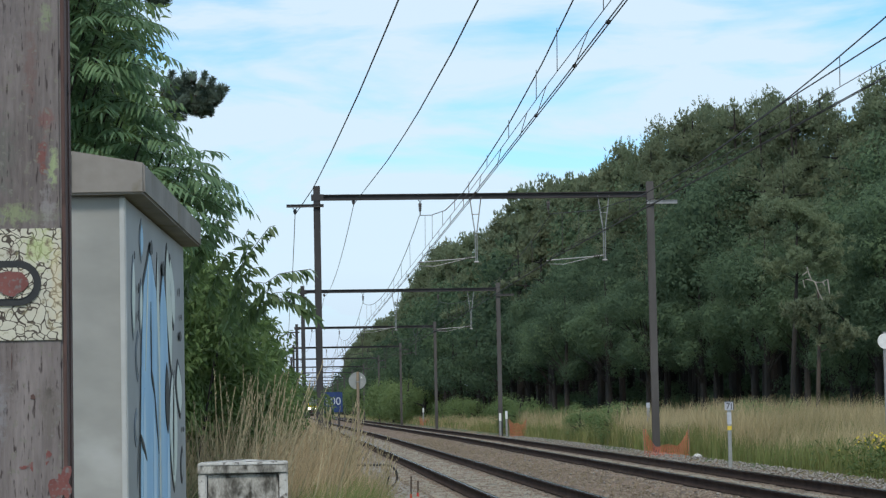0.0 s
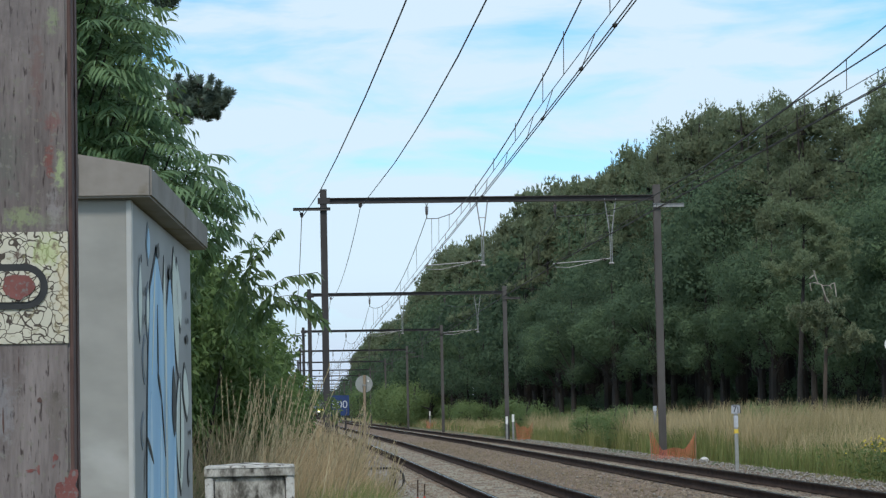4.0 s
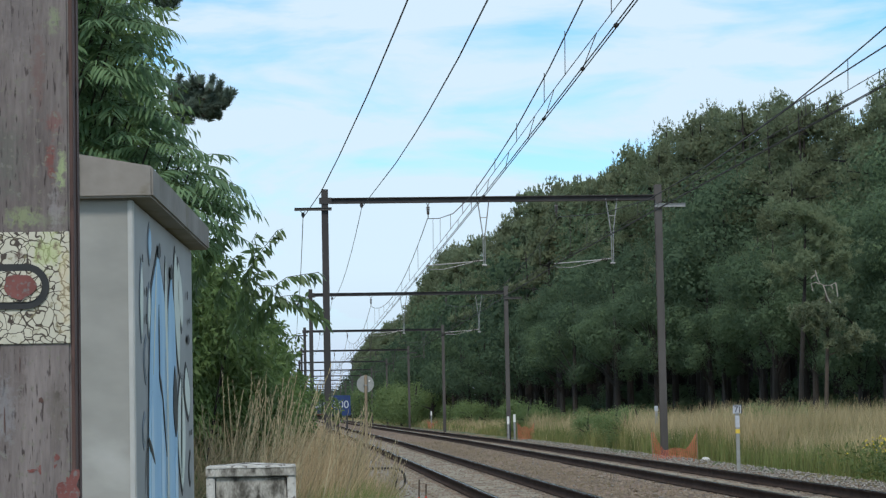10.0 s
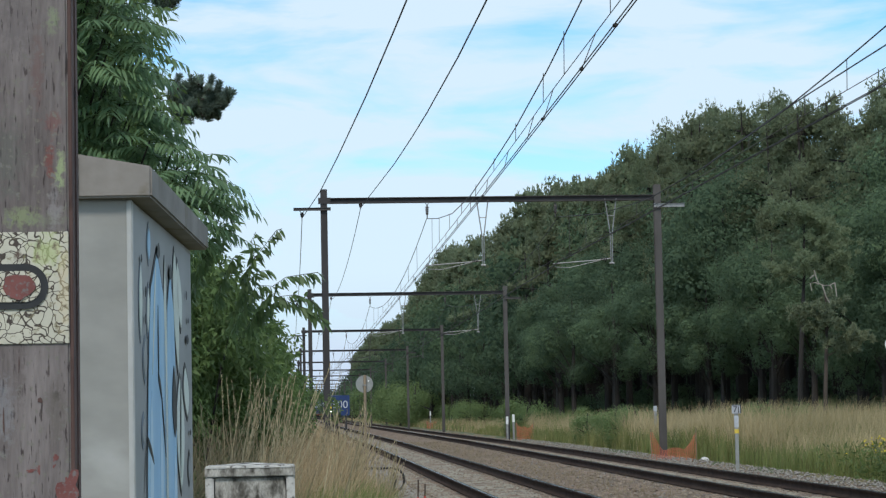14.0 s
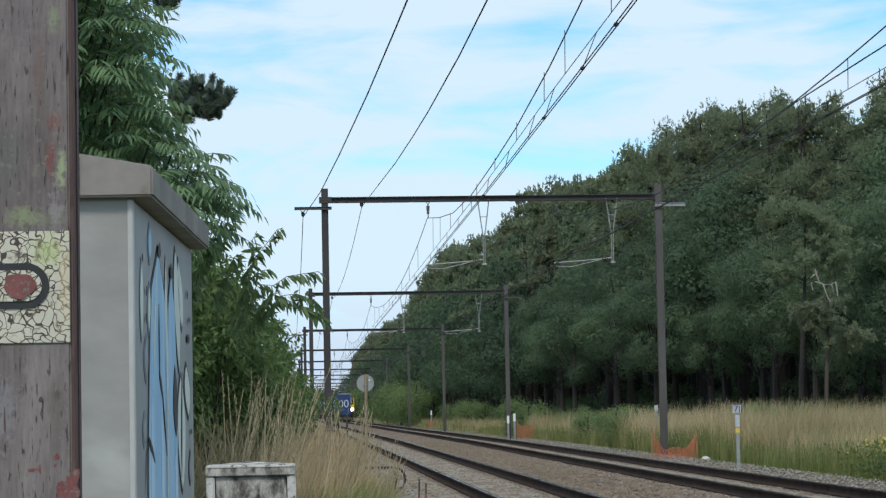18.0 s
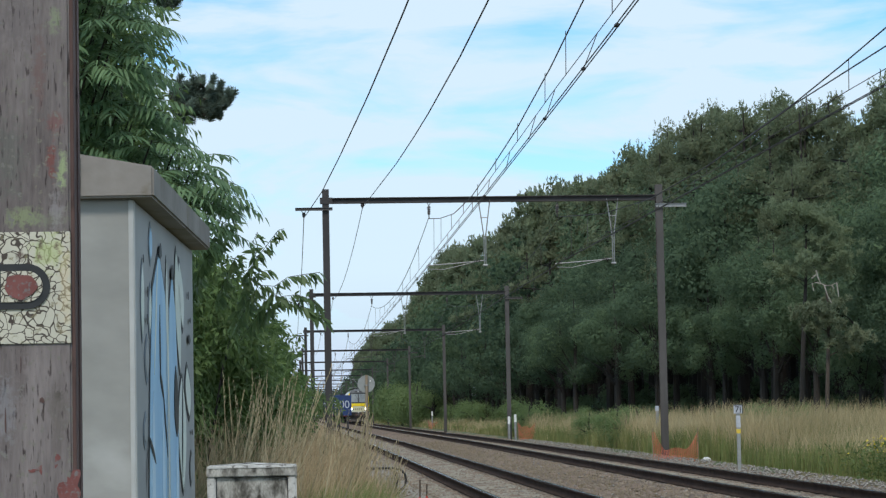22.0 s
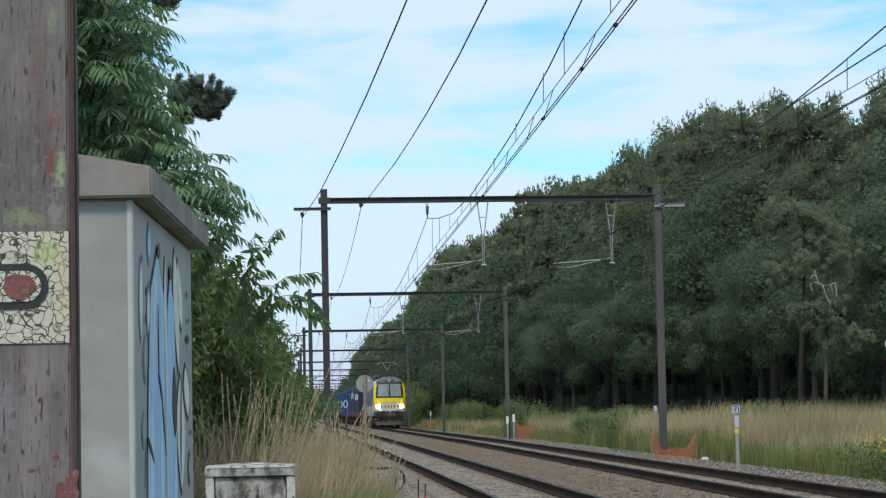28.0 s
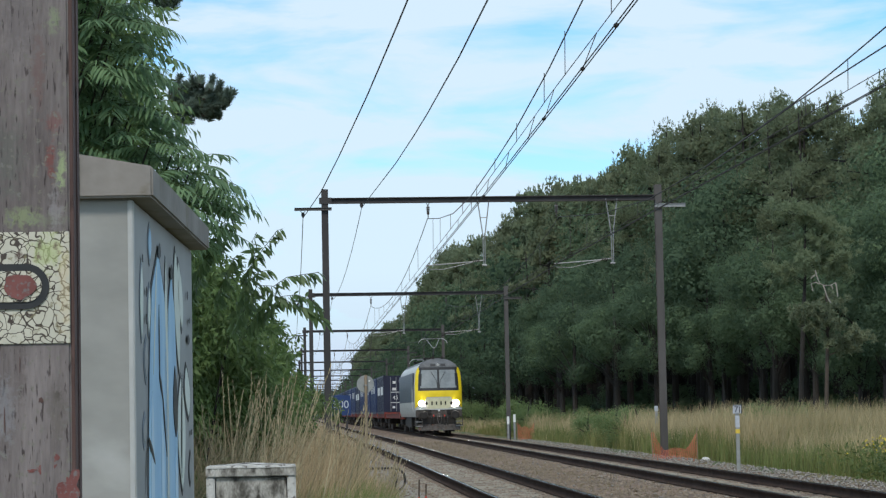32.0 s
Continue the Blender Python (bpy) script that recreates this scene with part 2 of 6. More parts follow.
def B(x0, x1, y0, y1, z0, z1, bevel=0.0):
    return box(bmesh.new(), x0, x1, y0, y1, z0, z1, bevel)


def rod(bm, a, b, r0, r1=None, n=8):
    a, b = Vector(a), Vector(b)
    d = b - a
    m = Matrix.Translation((a + b) / 2) @ d.to_track_quat("Z", "Y").to_matrix().to_4x4()
    bmesh.ops.create_cone(bm, cap_ends=True, segments=n, radius1=r0, radius2=r0 if r1 is None else r1, depth=d.length, matrix=m)
    return bm


def tube(points, r, n=6):
    """One tube along a line of points; r a number or one for each point."""
    pts = [Vector(p) for p in points]
    rs = r if isinstance(r, (list, tuple)) else [r] * len(pts)
    bm, rings = bmesh.new(), []
    for i, p in enumerate(pts):
        d = (pts[min(i + 1, len(pts) - 1)] - pts[max(i - 1, 0)]).normalized()
        side = d.cross(Vector((0, 0, 1)) if abs(d.z) < 0.9 else Vector((1, 0, 0))).normalized()
        up = side.cross(d)
        rings.append([bm.verts.new(p + (side * math.cos(a) + up * math.sin(a)) * rs[i]) for a in (2 * math.pi * k / n for k in range(n))])
    for r0, r1 in zip(rings, rings[1:]):
        for k in range(n):
            bm.faces.new((r0[k], r0[(k + 1) % n], r1[(k + 1) % n], r1[k]))
    bm.faces.new(rings[0][::-1]), bm.faces.new(rings[-1])
    return bm


def ibeam(a, b, w, h, t=0.02, up=(0, 0, 1)):
    """An I-section from a to b: flanges w wide, h apart."""
    a, b, up = Vector(a), Vector(b), Vector(up)
    d = (b - a).normalized()
    s = d.cross(up).normalized()
    bm = bmesh.new()
    prof = [(-w / 2, -h / 2), (w / 2, -h / 2), (w / 2, -h / 2 + t), (t / 2, -h / 2 + t), (t / 2, h / 2 - t), (w / 2, h / 2 - t), (w / 2, h / 2),
            (-w / 2, h / 2), (-w / 2, h / 2 - t), (-t / 2, h / 2 - t), (-t / 2, -h / 2 + t), (-w / 2, -h / 2 + t)]
    r0 = [bm.verts.new(a + s * x + up * z) for x, z in prof]
    r1 = [bm.verts.new(b + s * x + up * z) for x, z in prof]
    k = len(prof)
    for i in range(k):
        bm.faces.new((r0[i], r0[(i + 1) % k], r1[(i + 1) % k], r1[i]))
    for r in (r0, r1):
        bm.faces.new((r[0], r[1], r[2], r[11])), bm.faces.new((r[5], r[6], r[7], r[8])), bm.faces.new((r[2], r[3], r[4], r[5], r[8], r[9], r[10], r[11]))
    bmesh.ops.recalc_face_normals(bm, faces=bm.faces)
    return bm


def lift(y):
    """The rail heads rise gently away from the camera."""
    return 0.0024 * min(y, 100) + 0.0008 * min(max(y - 100, 0), 600)


def unit(v):
    return v / np.maximum(np.linalg.norm(v, axis=1, keepdims=True), 1e-9)


def leaves(name, base, way, normal, length, width, mat, parent, droop=0.0):
    """Pointed leaves as folded quads: where each starts, where it points, its upper side, its size."""
    n = len(base)
    way = unit(way)
    side = unit(np.cross(way, normal))
    nor = unit(np.cross(side, way))
    L, W = np.broadcast_to(length, n)[:, None], np.broadcast_to(width, n)[:, None]
    mid = base + way * L * 0.45 + nor * W * 0.15
    tip = base + way * L - np.array([0, 0, 1.0]) * L * droop
    v = np.stack([base, mid + side * W / 2, tip, mid - side * W / 2], 1).reshape(-1, 3)
    return sheet(name, v, np.arange(4 * n).reshape(-1, 4), mat, parent)


def curved_leaves(name, base, way, normal, length, width, mat, parent, droop=0.3):
    """Slender pointed leaves that bow downwards towards the tip."""
    n = len(base)
    way = unit(way)
    side = unit(np.cross(way, normal))
    L, W = np.broadcast_to(length, n)[:, None], np.broadcast_to(width, n)[:, None]
    down = np.array([0, 0, -1.0])
    rows = [base + way * L * u + down * L * droop * u * u for u in (0.0, 0.32, 0.68, 1.0)]
    v = np.stack([rows[0], rows[1] + side * W * 0.5, rows[1] - side * W * 0.5, rows[2] + side * W * 0.4, rows[2] - side * W * 0.4, rows[3]], 1).reshape(-1, 3)
    f = (np.arange(n)[:, None, None] * 6 + np.array([(0, 1, 2), (1, 3, 4), (1, 4, 2), (3, 5, 4)])).reshape(-1, 3)
    return sheet(name, v, f, mat, parent)


def blades(name, foot, height, lean, width, mat, parent=None, rng=None):
    """Grass blades: a broad lower half and a tapered, bent upper half."""
    n = len(foot)
    ang = rng.uniform(0, 2 * np.pi, n)
    s = np.stack([np.cos(ang), np.sin(ang), np.zeros(n)], 1)
    H, W = height[:, None], np.broadcast_to(width, n)[:, None]
    up = np.array([0, 0, 1.0])
    m = foot + up * H * 0.55 + lean * H * 0.25
    t = foot + up * H + lean * H
    v = np.stack([foot - s * W / 2, foot + s * W / 2, m + s * W * 0.4, m - s * W * 0.4, t + s * W * 0.08, t - s * W * 0.08], 1).reshape(-1, 3)
    i = np.arange(n)[:, None] * 6
    f = np.concatenate([i + [0, 1, 2, 3], i + [3, 2, 4, 5]], 1).reshape(-1, 4)
    return sheet(name, v, f, mat, parent)


# ---- ground and track ----
LEFT, RIGHT = 3.95, 8.23        # centre lines of the two tracks
POST_L, POST_R = 1.11, 11.06    # mast lines


def ground_z(x, y):
    side = min(max((x - 11.5) / 4, 0), 1) * 0.05 + min(max((1.2 - x) / 3, 0), 1) * 0.08
    dip = -0.2 if 1.0 < x < 11.4 else 0.0
    return lift(min(max(y, -50), 900)) - 0.22 + side + dip


def build_ground():
    ys = [-3000, -300, -60, -20, 0, 20, 40, 60, 80, 100, 130, 160, 200, 260, 340, 450, 600, 800, 1200, 2500, 4500]
    xs = [-3500, -800, -200, -60, -20, -8, -3, 0, 0.95, 1.15, 3, 6, 9, 11.2, 11.6, 12.5, 14, 16, 20, 30, 60, 200, 800, 3500]
    v = [(x, y, ground_z(x, y)) for y in ys for x in xs]
    n = len(xs)
    f = [(j * n + i, j * n + i + 1, (j + 1) * n + i + 1, (j + 1) * n + i) for j in range(len(ys) - 1) for i in range(n - 1)]
    return tagged(sheet("ground", v, f, M_GROUND), "dry meadow soil beside the railway", "ground", kind="structure")


build_ground()


def swept(name, prof, y0, y1, step, mat, parent, rough=0.0, seed=0):
    """A cross-section of (x, z above the rail level) swept along the line, unevenly where rough."""
    rng = np.random.default_rng(seed)
    ys = np.concatenate([np.arange(y0, min(y1, 160), step), np.arange(160, y1 + 1, 20.0)]) if y1 > 160 else np.arange(y0, y1 + step, step)
    p = np.array(prof)
    v = np.stack([np.repeat(p[None, :, 0], len(ys), 0), np.repeat(ys[:, None], len(p), 1), p[None, :, 1] + np.array([lift(y) for y in ys])[:, None]], 2)
    v[:, :, 2] += rng.normal(0, 1, v.shape[:2]) * rough
    n = len(p)
    i, j = np.meshgrid(np.arange(len(ys) - 1), np.arange(n - 1), indexing="ij")
    q = (i * n + j).ravel()[:, None]
    return sheet(name, v.reshape(-1, 3), np.concatenate([q, q + 1, q + n + 1, q + n], 1), mat, parent)


bed_x = [1.9, 2.2] + [2.4 + 0.2 * k for k in range(42)] + [10.9, 11.3]


def bed_z(x):
    near = min(abs(x - LEFT), abs(x - RIGHT))
    if x < 2.3 or x > 10.8:
        return -0.28
    return -0.185 if near < 0.6 else (-0.2 if near < 0.92 else (-0.185 if near < 1.5 else -0.21))


tagged(swept("ballast", [(x, bed_z(x)) for x in bed_x], 20, 900, 0.35, M_BALLAST, None, 0.014), "brown-grey stone ballast under two railway tracks", "ballast", kind="structure")
tagged(swept("cess_path", [(0.9, -0.2), (1.2, -0.19), (1.5, -0.2), (1.8, -0.19), (2.1, -0.18), (2.5, -0.186)], 30, 260, 0.4, M_PATH, None, 0.01, 1),
       "pale gravel service path beside the track", "path", kind="structure")

for name, x0, x1, words in (("sandy_bed", LEFT - 0.66, LEFT + 0.66, "pale sandy stone between the rails"), ("sandy_bed", RIGHT - 0.66, RIGHT + 0.66, "pale sandy stone between the rails"),
                            ("sandy_edge", 2.5, 3.06, "pale sandy strip along the outer rail")):
    tagged(swept(name, [(x0 + (x1 - x0) * k / 6, -0.173 if 0 < k < 6 else -0.2) for k in range(7)], 20, 600, 0.4, M_SAND, None, 0.003, int(x0 * 9)), words, "ballast", kind="structure")

RAIL_PROF = ((-0.036, 0), (0.036, 0), (0.036, -0.035), (0.01, -0.05), (0.01, -0.14), (0.075, -0.155), (0.075, -0.17), (-0.075, -0.17), (-0.075, -0.155),
             (-0.01, -0.14), (-0.01, -0.05), (-0.036, -0.035))


def sleeper_mesh():
    bm = B(-1.3, 1.3, -0.13, 0.13, -0.2, 0, 0.02)
    me = bpy.data.meshes.new("sleeper")
    bm.to_mesh(me)
    bm.free()
    me.materials.append(M_SLEEPER)
    return me


SLEEPER = sleeper_mesh()
for cx, words in ((LEFT, "rusty railway track with dark sleepers, empty, beside the path"), (RIGHT, "railway track with dark sleepers that carries the train")):
    track = thing("railway_track", pose(cx, 0, 0), words, "railway track", "pair of tracks")
    for side in (-0.753, 0.753):
        prof = [(side + x, z) for x, z in RAIL_PROF]
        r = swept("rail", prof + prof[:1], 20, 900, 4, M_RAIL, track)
        top = swept("running_surface", [(side + x, z) for x, z in ((-0.0365, -0.012), (-0.03, -0.003), (-0.016, 0.002), (0, 0.0035), (0.016, 0.002), (0.03, -0.003), (0.0365, -0.012))], 20, 900, 4, M_RAILTOP, r)
        top.data.shade_smooth()
        tagged(top, "worn shiny rail head")
    for k in range(140):
        y = 36 + 0.6 * k
        s = new("sleeper", SLEEPER)
        s.parent = track
        s.matrix_basis = pose(random.uniform(-0.02, 0.02), y, lift(y) - 0.184, 0, 0, random.uniform(-0.6, 0.6))


def stones(name, n, xr, yr, size, mat, z, seed, label):
    """Loose broken stones, thinner with distance."""
    rng = np.random.default_rng(seed)
    y = yr[0] * (yr[1] / yr[0]) ** rng.uniform(0, 1, n)
    x = rng.uniform(*xr, n)
    s = rng.uniform(*size, n)
    octa = np.array([(1, 0, 0), (0, 1, 0), (-1, 0, 0), (0, -1, 0), (0, 0, 1), (0, 0, -1)], float)
    v = octa[None] * rng.uniform(0.6, 1.2, (n, 6, 1)) * s[:, None, None]
    a = rng.uniform(0, 6.28, n)
    c, sn = np.cos(a)[:, None], np.sin(a)[:, None]
    v = np.stack([v[..., 0] * c - v[..., 1] * sn, v[..., 0] * sn + v[..., 1] * c, v[..., 2] * 0.75], 2)
    zz = np.array([lift(q) for q in y]) + np.array([z(q) for q in x])
    v += np.stack([x, y, zz], 1)[:, None]
    t = np.array([(0, 1, 4), (1, 2, 4), (2, 3, 4), (3, 0, 4), (1, 0, 5), (2, 1, 5), (3, 2, 5), (0, 3, 5)])
    f = (np.arange(n)[:, None, None] * 6 + t).reshape(-1, 3)
    return tagged(sheet(name, v.reshape(-1, 3), f, mat), label, "stones", kind="stuff")


stones("ballast_stones", 30000, (1.6, 11.0), (34, 150), (0.02, 0.05), M_STONE, lambda x: bed_z(x) + 0.004, 3, "loose brown and grey ballast stones")
stones("fresh_ballast", 3000, (9.5, 11.2), (34, 110), (0.02, 0.045), M_STONE_NEW, lambda x: -0.15, 4, "pale new ballast stones along the outer rail")
stones("path_gravel", 2600, (1.2, 3.0), (34, 90), (0.012, 0.035), M_STONE, lambda x: -0.18, 5, "pale gravel and small stones beside the rail")
stones("scattered_stone", 90, (4.9, 7.3), (36, 70), (0.02, 0.045), M_STONE_NEW, lambda x: -0.17, 6, "single pale stones between the tracks")

# ---- overhead line ----
PORTALS = [(69.6 + 50 * k, z) for k, z in enumerate((7.8, 7.52, 7.45, 7.4, 7.47, 7.5, 7.55, 7.58, 7.6, 7.62, 7.64, 7.66))]


def vhanger(parent, x, z0, z1, mat):
    h = bmesh.new()
    for s in (-1, 1):
        rod(h, (x + s * 0.17, 0, z0), (x + s * 0.03, 0, z0 - 1.05), 0.017)
        rod(h, (x + s * 0.03, 0, z0 - 1.05), (x + s * 0.022, 0, z1), 0.014)
    rod(h, (x - 0.11, 0, z0 - 0.52), (x + 0.11, 0, z0 - 0.52), 0.012)
    rod(h, (x - 0.07, 0, z1 + 0.02), (x + 0.07, 0, z1 + 0.02), 0.03)
    return part("hanger", h, mat, parent, "grey V-shaped hanger of thin tube")


def insulator(parent, x, z0, z1, name="insulator"):
    """A forked strap and a short stack of dark sheds."""
    bm = bmesh.new()
    zs = z0 + (z1 - z0) * 0.3
    for s in (-1, 1):
        rod(bm, (x + s * 0.07, 0, z0), (x, 0, zs), 0.011, None, 6)
    rod(bm, (x, 0, zs), (x, 0, z1), 0.016)
    for k in range(4):
        z = zs + (z1 - zs) * (0.08 + 0.17 * k)
        rod(bm, (x, 0, z - 0.03), (x, 0, z + 0.02), 0.062 - 0.008 * k, 0.045, 10)
    return part(name, bm, M_INSUL, parent, "dark ribbed insulator")


def portal(y, zb, xl=POST_L, xr=POST_R, near=True):
    p = thing("catenary_portal", pose(0, y, 0), "dark brown steel portal spanning both tracks, carrying wires", "catenary mast", "row of catenary portals")
    g = lift(y) - 0.35
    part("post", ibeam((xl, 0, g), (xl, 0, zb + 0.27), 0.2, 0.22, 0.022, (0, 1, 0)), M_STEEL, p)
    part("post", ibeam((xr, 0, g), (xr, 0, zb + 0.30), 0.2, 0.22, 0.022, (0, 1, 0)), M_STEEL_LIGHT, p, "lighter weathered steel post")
    zm = zb - (0.05 if y < 80 else 0.0)
    part("beam", ibeam((xl - 0.16, 0.0, zm), (xr - 0.1, 0.0, zm - 0.03), 0.16, 0.17, 0.025), M_STEEL, p)
    part("gusset", B(xl - 0.17, xl + 0.2, -0.128, -0.12, zm - 0.1, zm + 0.09), M_STEEL, p)
    part("cap", B(xl - 0.1, xl + 0.1, -0.11, 0.11, zb + 0.27, zb + 0.29), M_STEEL, p)
    part("bracket", B(xl - 0.13, xl + 0.24, -0.125, 0.125, zb - 0.13, zb - 0.1), M_STEEL, p)
    part("cross_arm", ibeam((xl - 0.9, -0.16, zb - 0.3), (xl + 0.2, -0.16, zb - 0.3), 0.07, 0.09, 0.012), M_STEEL_LIGHT, p, "short side arm for the feeder wire")
    part("cross_arm", ibeam((xr - 0.12, -0.16, zb - 0.33), (xr + 0.8, -0.16, zb - 0.33), 0.07, 0.11, 0.012), M_GALV if y < 80 else M_STEEL_LIGHT, p, "short grey side arm")
    if not near:
        return p
    insulator(p, xl - 0.65, zb - 0.34, zb - 0.55)
    insulator(p, 2.2, zb - 0.09, zb - 0.28)
    for x, tip in ((5.82, 4.12), (9.66, 7.95)):
        tubes = M_GALV if y < 130 else M_STEEL_LIGHT
        vhanger(p, x, zb - 0.09, zb - 2.05, tubes)
        insulator(p, tip + 0.05, zb - 0.09, zb - 0.62)
        arm = part("registration_arm", tube([(x - 0.02, 0, zb - 1.88), (x - 0.3, 0, zb - 1.92), (tip - 0.05, 0, zb - 2.02)], 0.018), tubes, p, "pale tube that holds the contact wire")
        bm = bmesh.new()
        for k in range(4):
            rod(bm, (x - 0.16 - 0.05 * k, 0, zb - 1.9), (x - 0.185 - 0.05 * k, 0, zb - 1.905), 0.04, 0.03)
        part("insulator", bm, M_INSUL, arm)
        part("steady_arm", tube([(x - 0.35, 0, zb - 1.94), (tip + 0.45, 0, zb - 2.14), (tip, 0, zb - 2.12)], 0.011), tubes, arm)
    return p


for i, (y, zb) in enumerate(PORTALS):
    portal(y, zb, near=i < 8)
p0 = portal(29.5, 8.0, -2.4, 13.5, False)
tagged(p0, "dark brown steel portal over the crossing, mostly above view")


def sag(a, b, drop, n=14):
    a, b = Vector(a), Vector(b)
    return [a.lerp(b, k / n) - Vector((0, 0, 4 * drop * (k / n) * (1 - k / n))) for k in range(n + 1)]


def line_of(name, runs, r, label, mat=M_WIRE):
    w = thing(name, pose(0, 0, 0), label, "overhead wire", "overhead wires")
    for pts in runs:
        part("span", tube(pts, r, 5), mat, w)
    return w


def height_at(pts, y):
    return float(np.interp(y, [q[1] for q in pts], [q[2] for q in pts]))


line_of("feeder_wire", [[(2.1, 4, 6.95), (1.6, 30.2, 6.77), (1.54, 32.4, 6.75), (1.35, 38.8, 6.69), (1.08, 48.2, 6.73), (0.82, 57.1, 6.83), (0.46, 69.6, 7.25)]] +
        [sag((0.46, a[0], a[1] - 0.55), (0.46, b[0], b[1] - 0.55), 0.5) for a, b in zip(PORTALS, PORTALS[1:])], 0.012, "dark feeder wire hung from the side arms")
line_of("earth_wire", [[(2.2, 10, 5.9), (2.2, 25.2, 5.87), (2.2, 29.5, 5.91), (2.2, 36.3, 6.07), (2.2, 40.6, 6.21), (2.2, 47.4, 6.47), (2.2, 63.6, 7.25), (2.2, 69.6, 7.53)]] +
        [sag((2.2, a[0], a[1] - 0.27), (2.2, b[0], b[1] - 0.27), 0.55) for a, b in zip(PORTALS, PORTALS[1:])], 0.010, "dark wire hung under the portal beams")
# the span over the camera: carrier, auxiliary and the staggered contact pair of each track
NEAR = {"left": ([(4.05, -5, 7.4), (4.05, 20, 7.5), (4.05, 31.5, 6.98), (4.05, 35.7, 6.67), (4.05, 41.1, 6.4), (4.05, 46, 6.27), (4.07, 51.9, 6.2), (4.1, 58, 6.34), (4.13, 64, 6.72), (4.15, 69.6, 7.18)],
                 [(4.0, -5, 6.3), (4.0, 27.5, 6.27), (4.0, 35.1, 6.2), (4.0, 40.5, 6.11), (4.0, 49.2, 5.99), (4.13, 69.6, 5.99)],
                 [(3.7, -5, 5.78), (3.75, 24.7, 5.78), (3.83, 32, 5.78), (3.97, 47.4, 5.78), (4.13, 69.6, 5.8)]),
        "right": ([(8.1, -5, 7.2), (8.1, 25, 6.83), (8.1, 31, 6.5), (8.1, 33.7, 6.37), (8.1, 37.1, 6.24), (8.1, 45, 6.08), (8.08, 52, 6.1), (8.08, 60, 6.45), (8.08, 69.6, 7.18)],
                  [(8.1, -5, 5.92), (8.1, 34, 5.95), (8.1, 45.1, 5.93), (8.1, 57, 5.89), (8.0, 69.6, 5.86)],
                  [(8.3, -5, 5.77), (8.17, 31, 5.77), (8.1, 45, 5.77), (7.97, 69.6, 5.78)])}
for side, x in (("left", 4.15), ("right", 8.08)):
    carrier, aux, touch = NEAR[side]
    runs, thin = [carrier], [aux]
    contact = [[(a + o, b, c) for a, b, c in touch] for o in (-0.02, 0.02)]
    if side == "right":
        runs.append([(8.1, -5, 6.25), (8.1, 31, 6.25), (8.1, 36.8, 6.23), (8.1, 45, 6.07)])
    for yy in (28.4, 33.3, 36.1, 40.6, 45, 49.5, 54, 58.5, 63, 66.5):
        xa = float(np.interp(yy, [q[1] for q in aux], [q[0] for q in aux]))
        xc = float(np.interp(yy + 1.4, [q[1] for q in touch], [q[0] for q in touch]))
        if height_at(carrier, yy) - height_at(aux, yy) > 0.05:
            thin.append([(xa + 0.01, yy, height_at(carrier, yy)), (xa, yy, height_at(aux, yy))])
        thin.append([(xa, yy + 1.4, height_at(aux, yy + 1.4)), (xc, yy + 1.4, height_at(touch, yy + 1.4))])
    for a, b in zip(PORTALS, PORTALS[1:]):
        ca, cb = a[1] - 1.98, b[1] - 1.98
        runs.append(sag((x, a[0], a[1] - 0.62), (x, b[0], b[1] - 0.62), 0.95, 18))
        contact += [[(x - 0.02, a[0], ca), (x - 0.02, b[0], cb)], [(x + 0.02, a[0], ca), (x + 0.02, b[0], cb)]]
        if a[0] < 400:
            thin.append(sag((x, a[0], ca + 0.2), (x, b[0], cb + 0.2), 0.02, 8))
            for k in range(1, 9):
                top = runs[-1][2 * k]
                v = (top.y - a[0]) / (b[0] - a[0])
                low = ca + 0.2 + (cb - ca) * v
                if top.z - low > 0.08:
                    thin.append([top, (x, top.y, low)])
                thin.append([(x, top.y + 2.2, low), (x - 0.02, top.y + 2.2, low - 0.2)])
    line_of("messenger_wire", runs, 0.011, "sagging dark carrier wire above the track")
    wire = line_of("contact_wire", contact, 0.0085, "pair of taut dark contact wires above the track")
    for yy in (26.4, 29.8, 34.9, 47.4):
        xc = float(np.interp(yy, [q[1] for q in touch], [q[0] for q in touch]))
        part("clamp", B(xc - 0.026, xc + 0.026, yy - 0.05, yy + 0.05, height_at(touch, yy) - 0.015, height_at(touch, yy) + 0.022, 0.005), M_WIRE, wire)
    line_of("dropper", thin, 0.0065, "thin droppers and auxiliary wire of the overhead line", M_STEEL_LIGHT)


# ---- forest and shrubs ----
def trunk_mesh(H, r, limbs, rng, lean=0.0):
    bm = tube([(0, 0, -0.3), (lean * 0.3, 0, H * 0.3), (lean * 0.7, 0.1, H * 0.65), (lean, 0, H * 0.97)], [r * 1.25, r, r * 0.6, r * 0.12], 8)
    for a, z, l, rise in limbs:
        q = tube([(lean * z / H, 0, z), (math.cos(a) * l * 0.5, math.sin(a) * l * 0.5, z + rise * 0.6), (math.cos(a) * l, math.sin(a) * l, z + rise)],
                 [r * 0.35, r * 0.22, r * 0.07], 5)
        me = bpy.data.meshes.new("limb")
        q.to_mesh(me)
        q.free()
        bm.from_mesh(me)
        bpy.data.meshes.remove(me)
    return bm


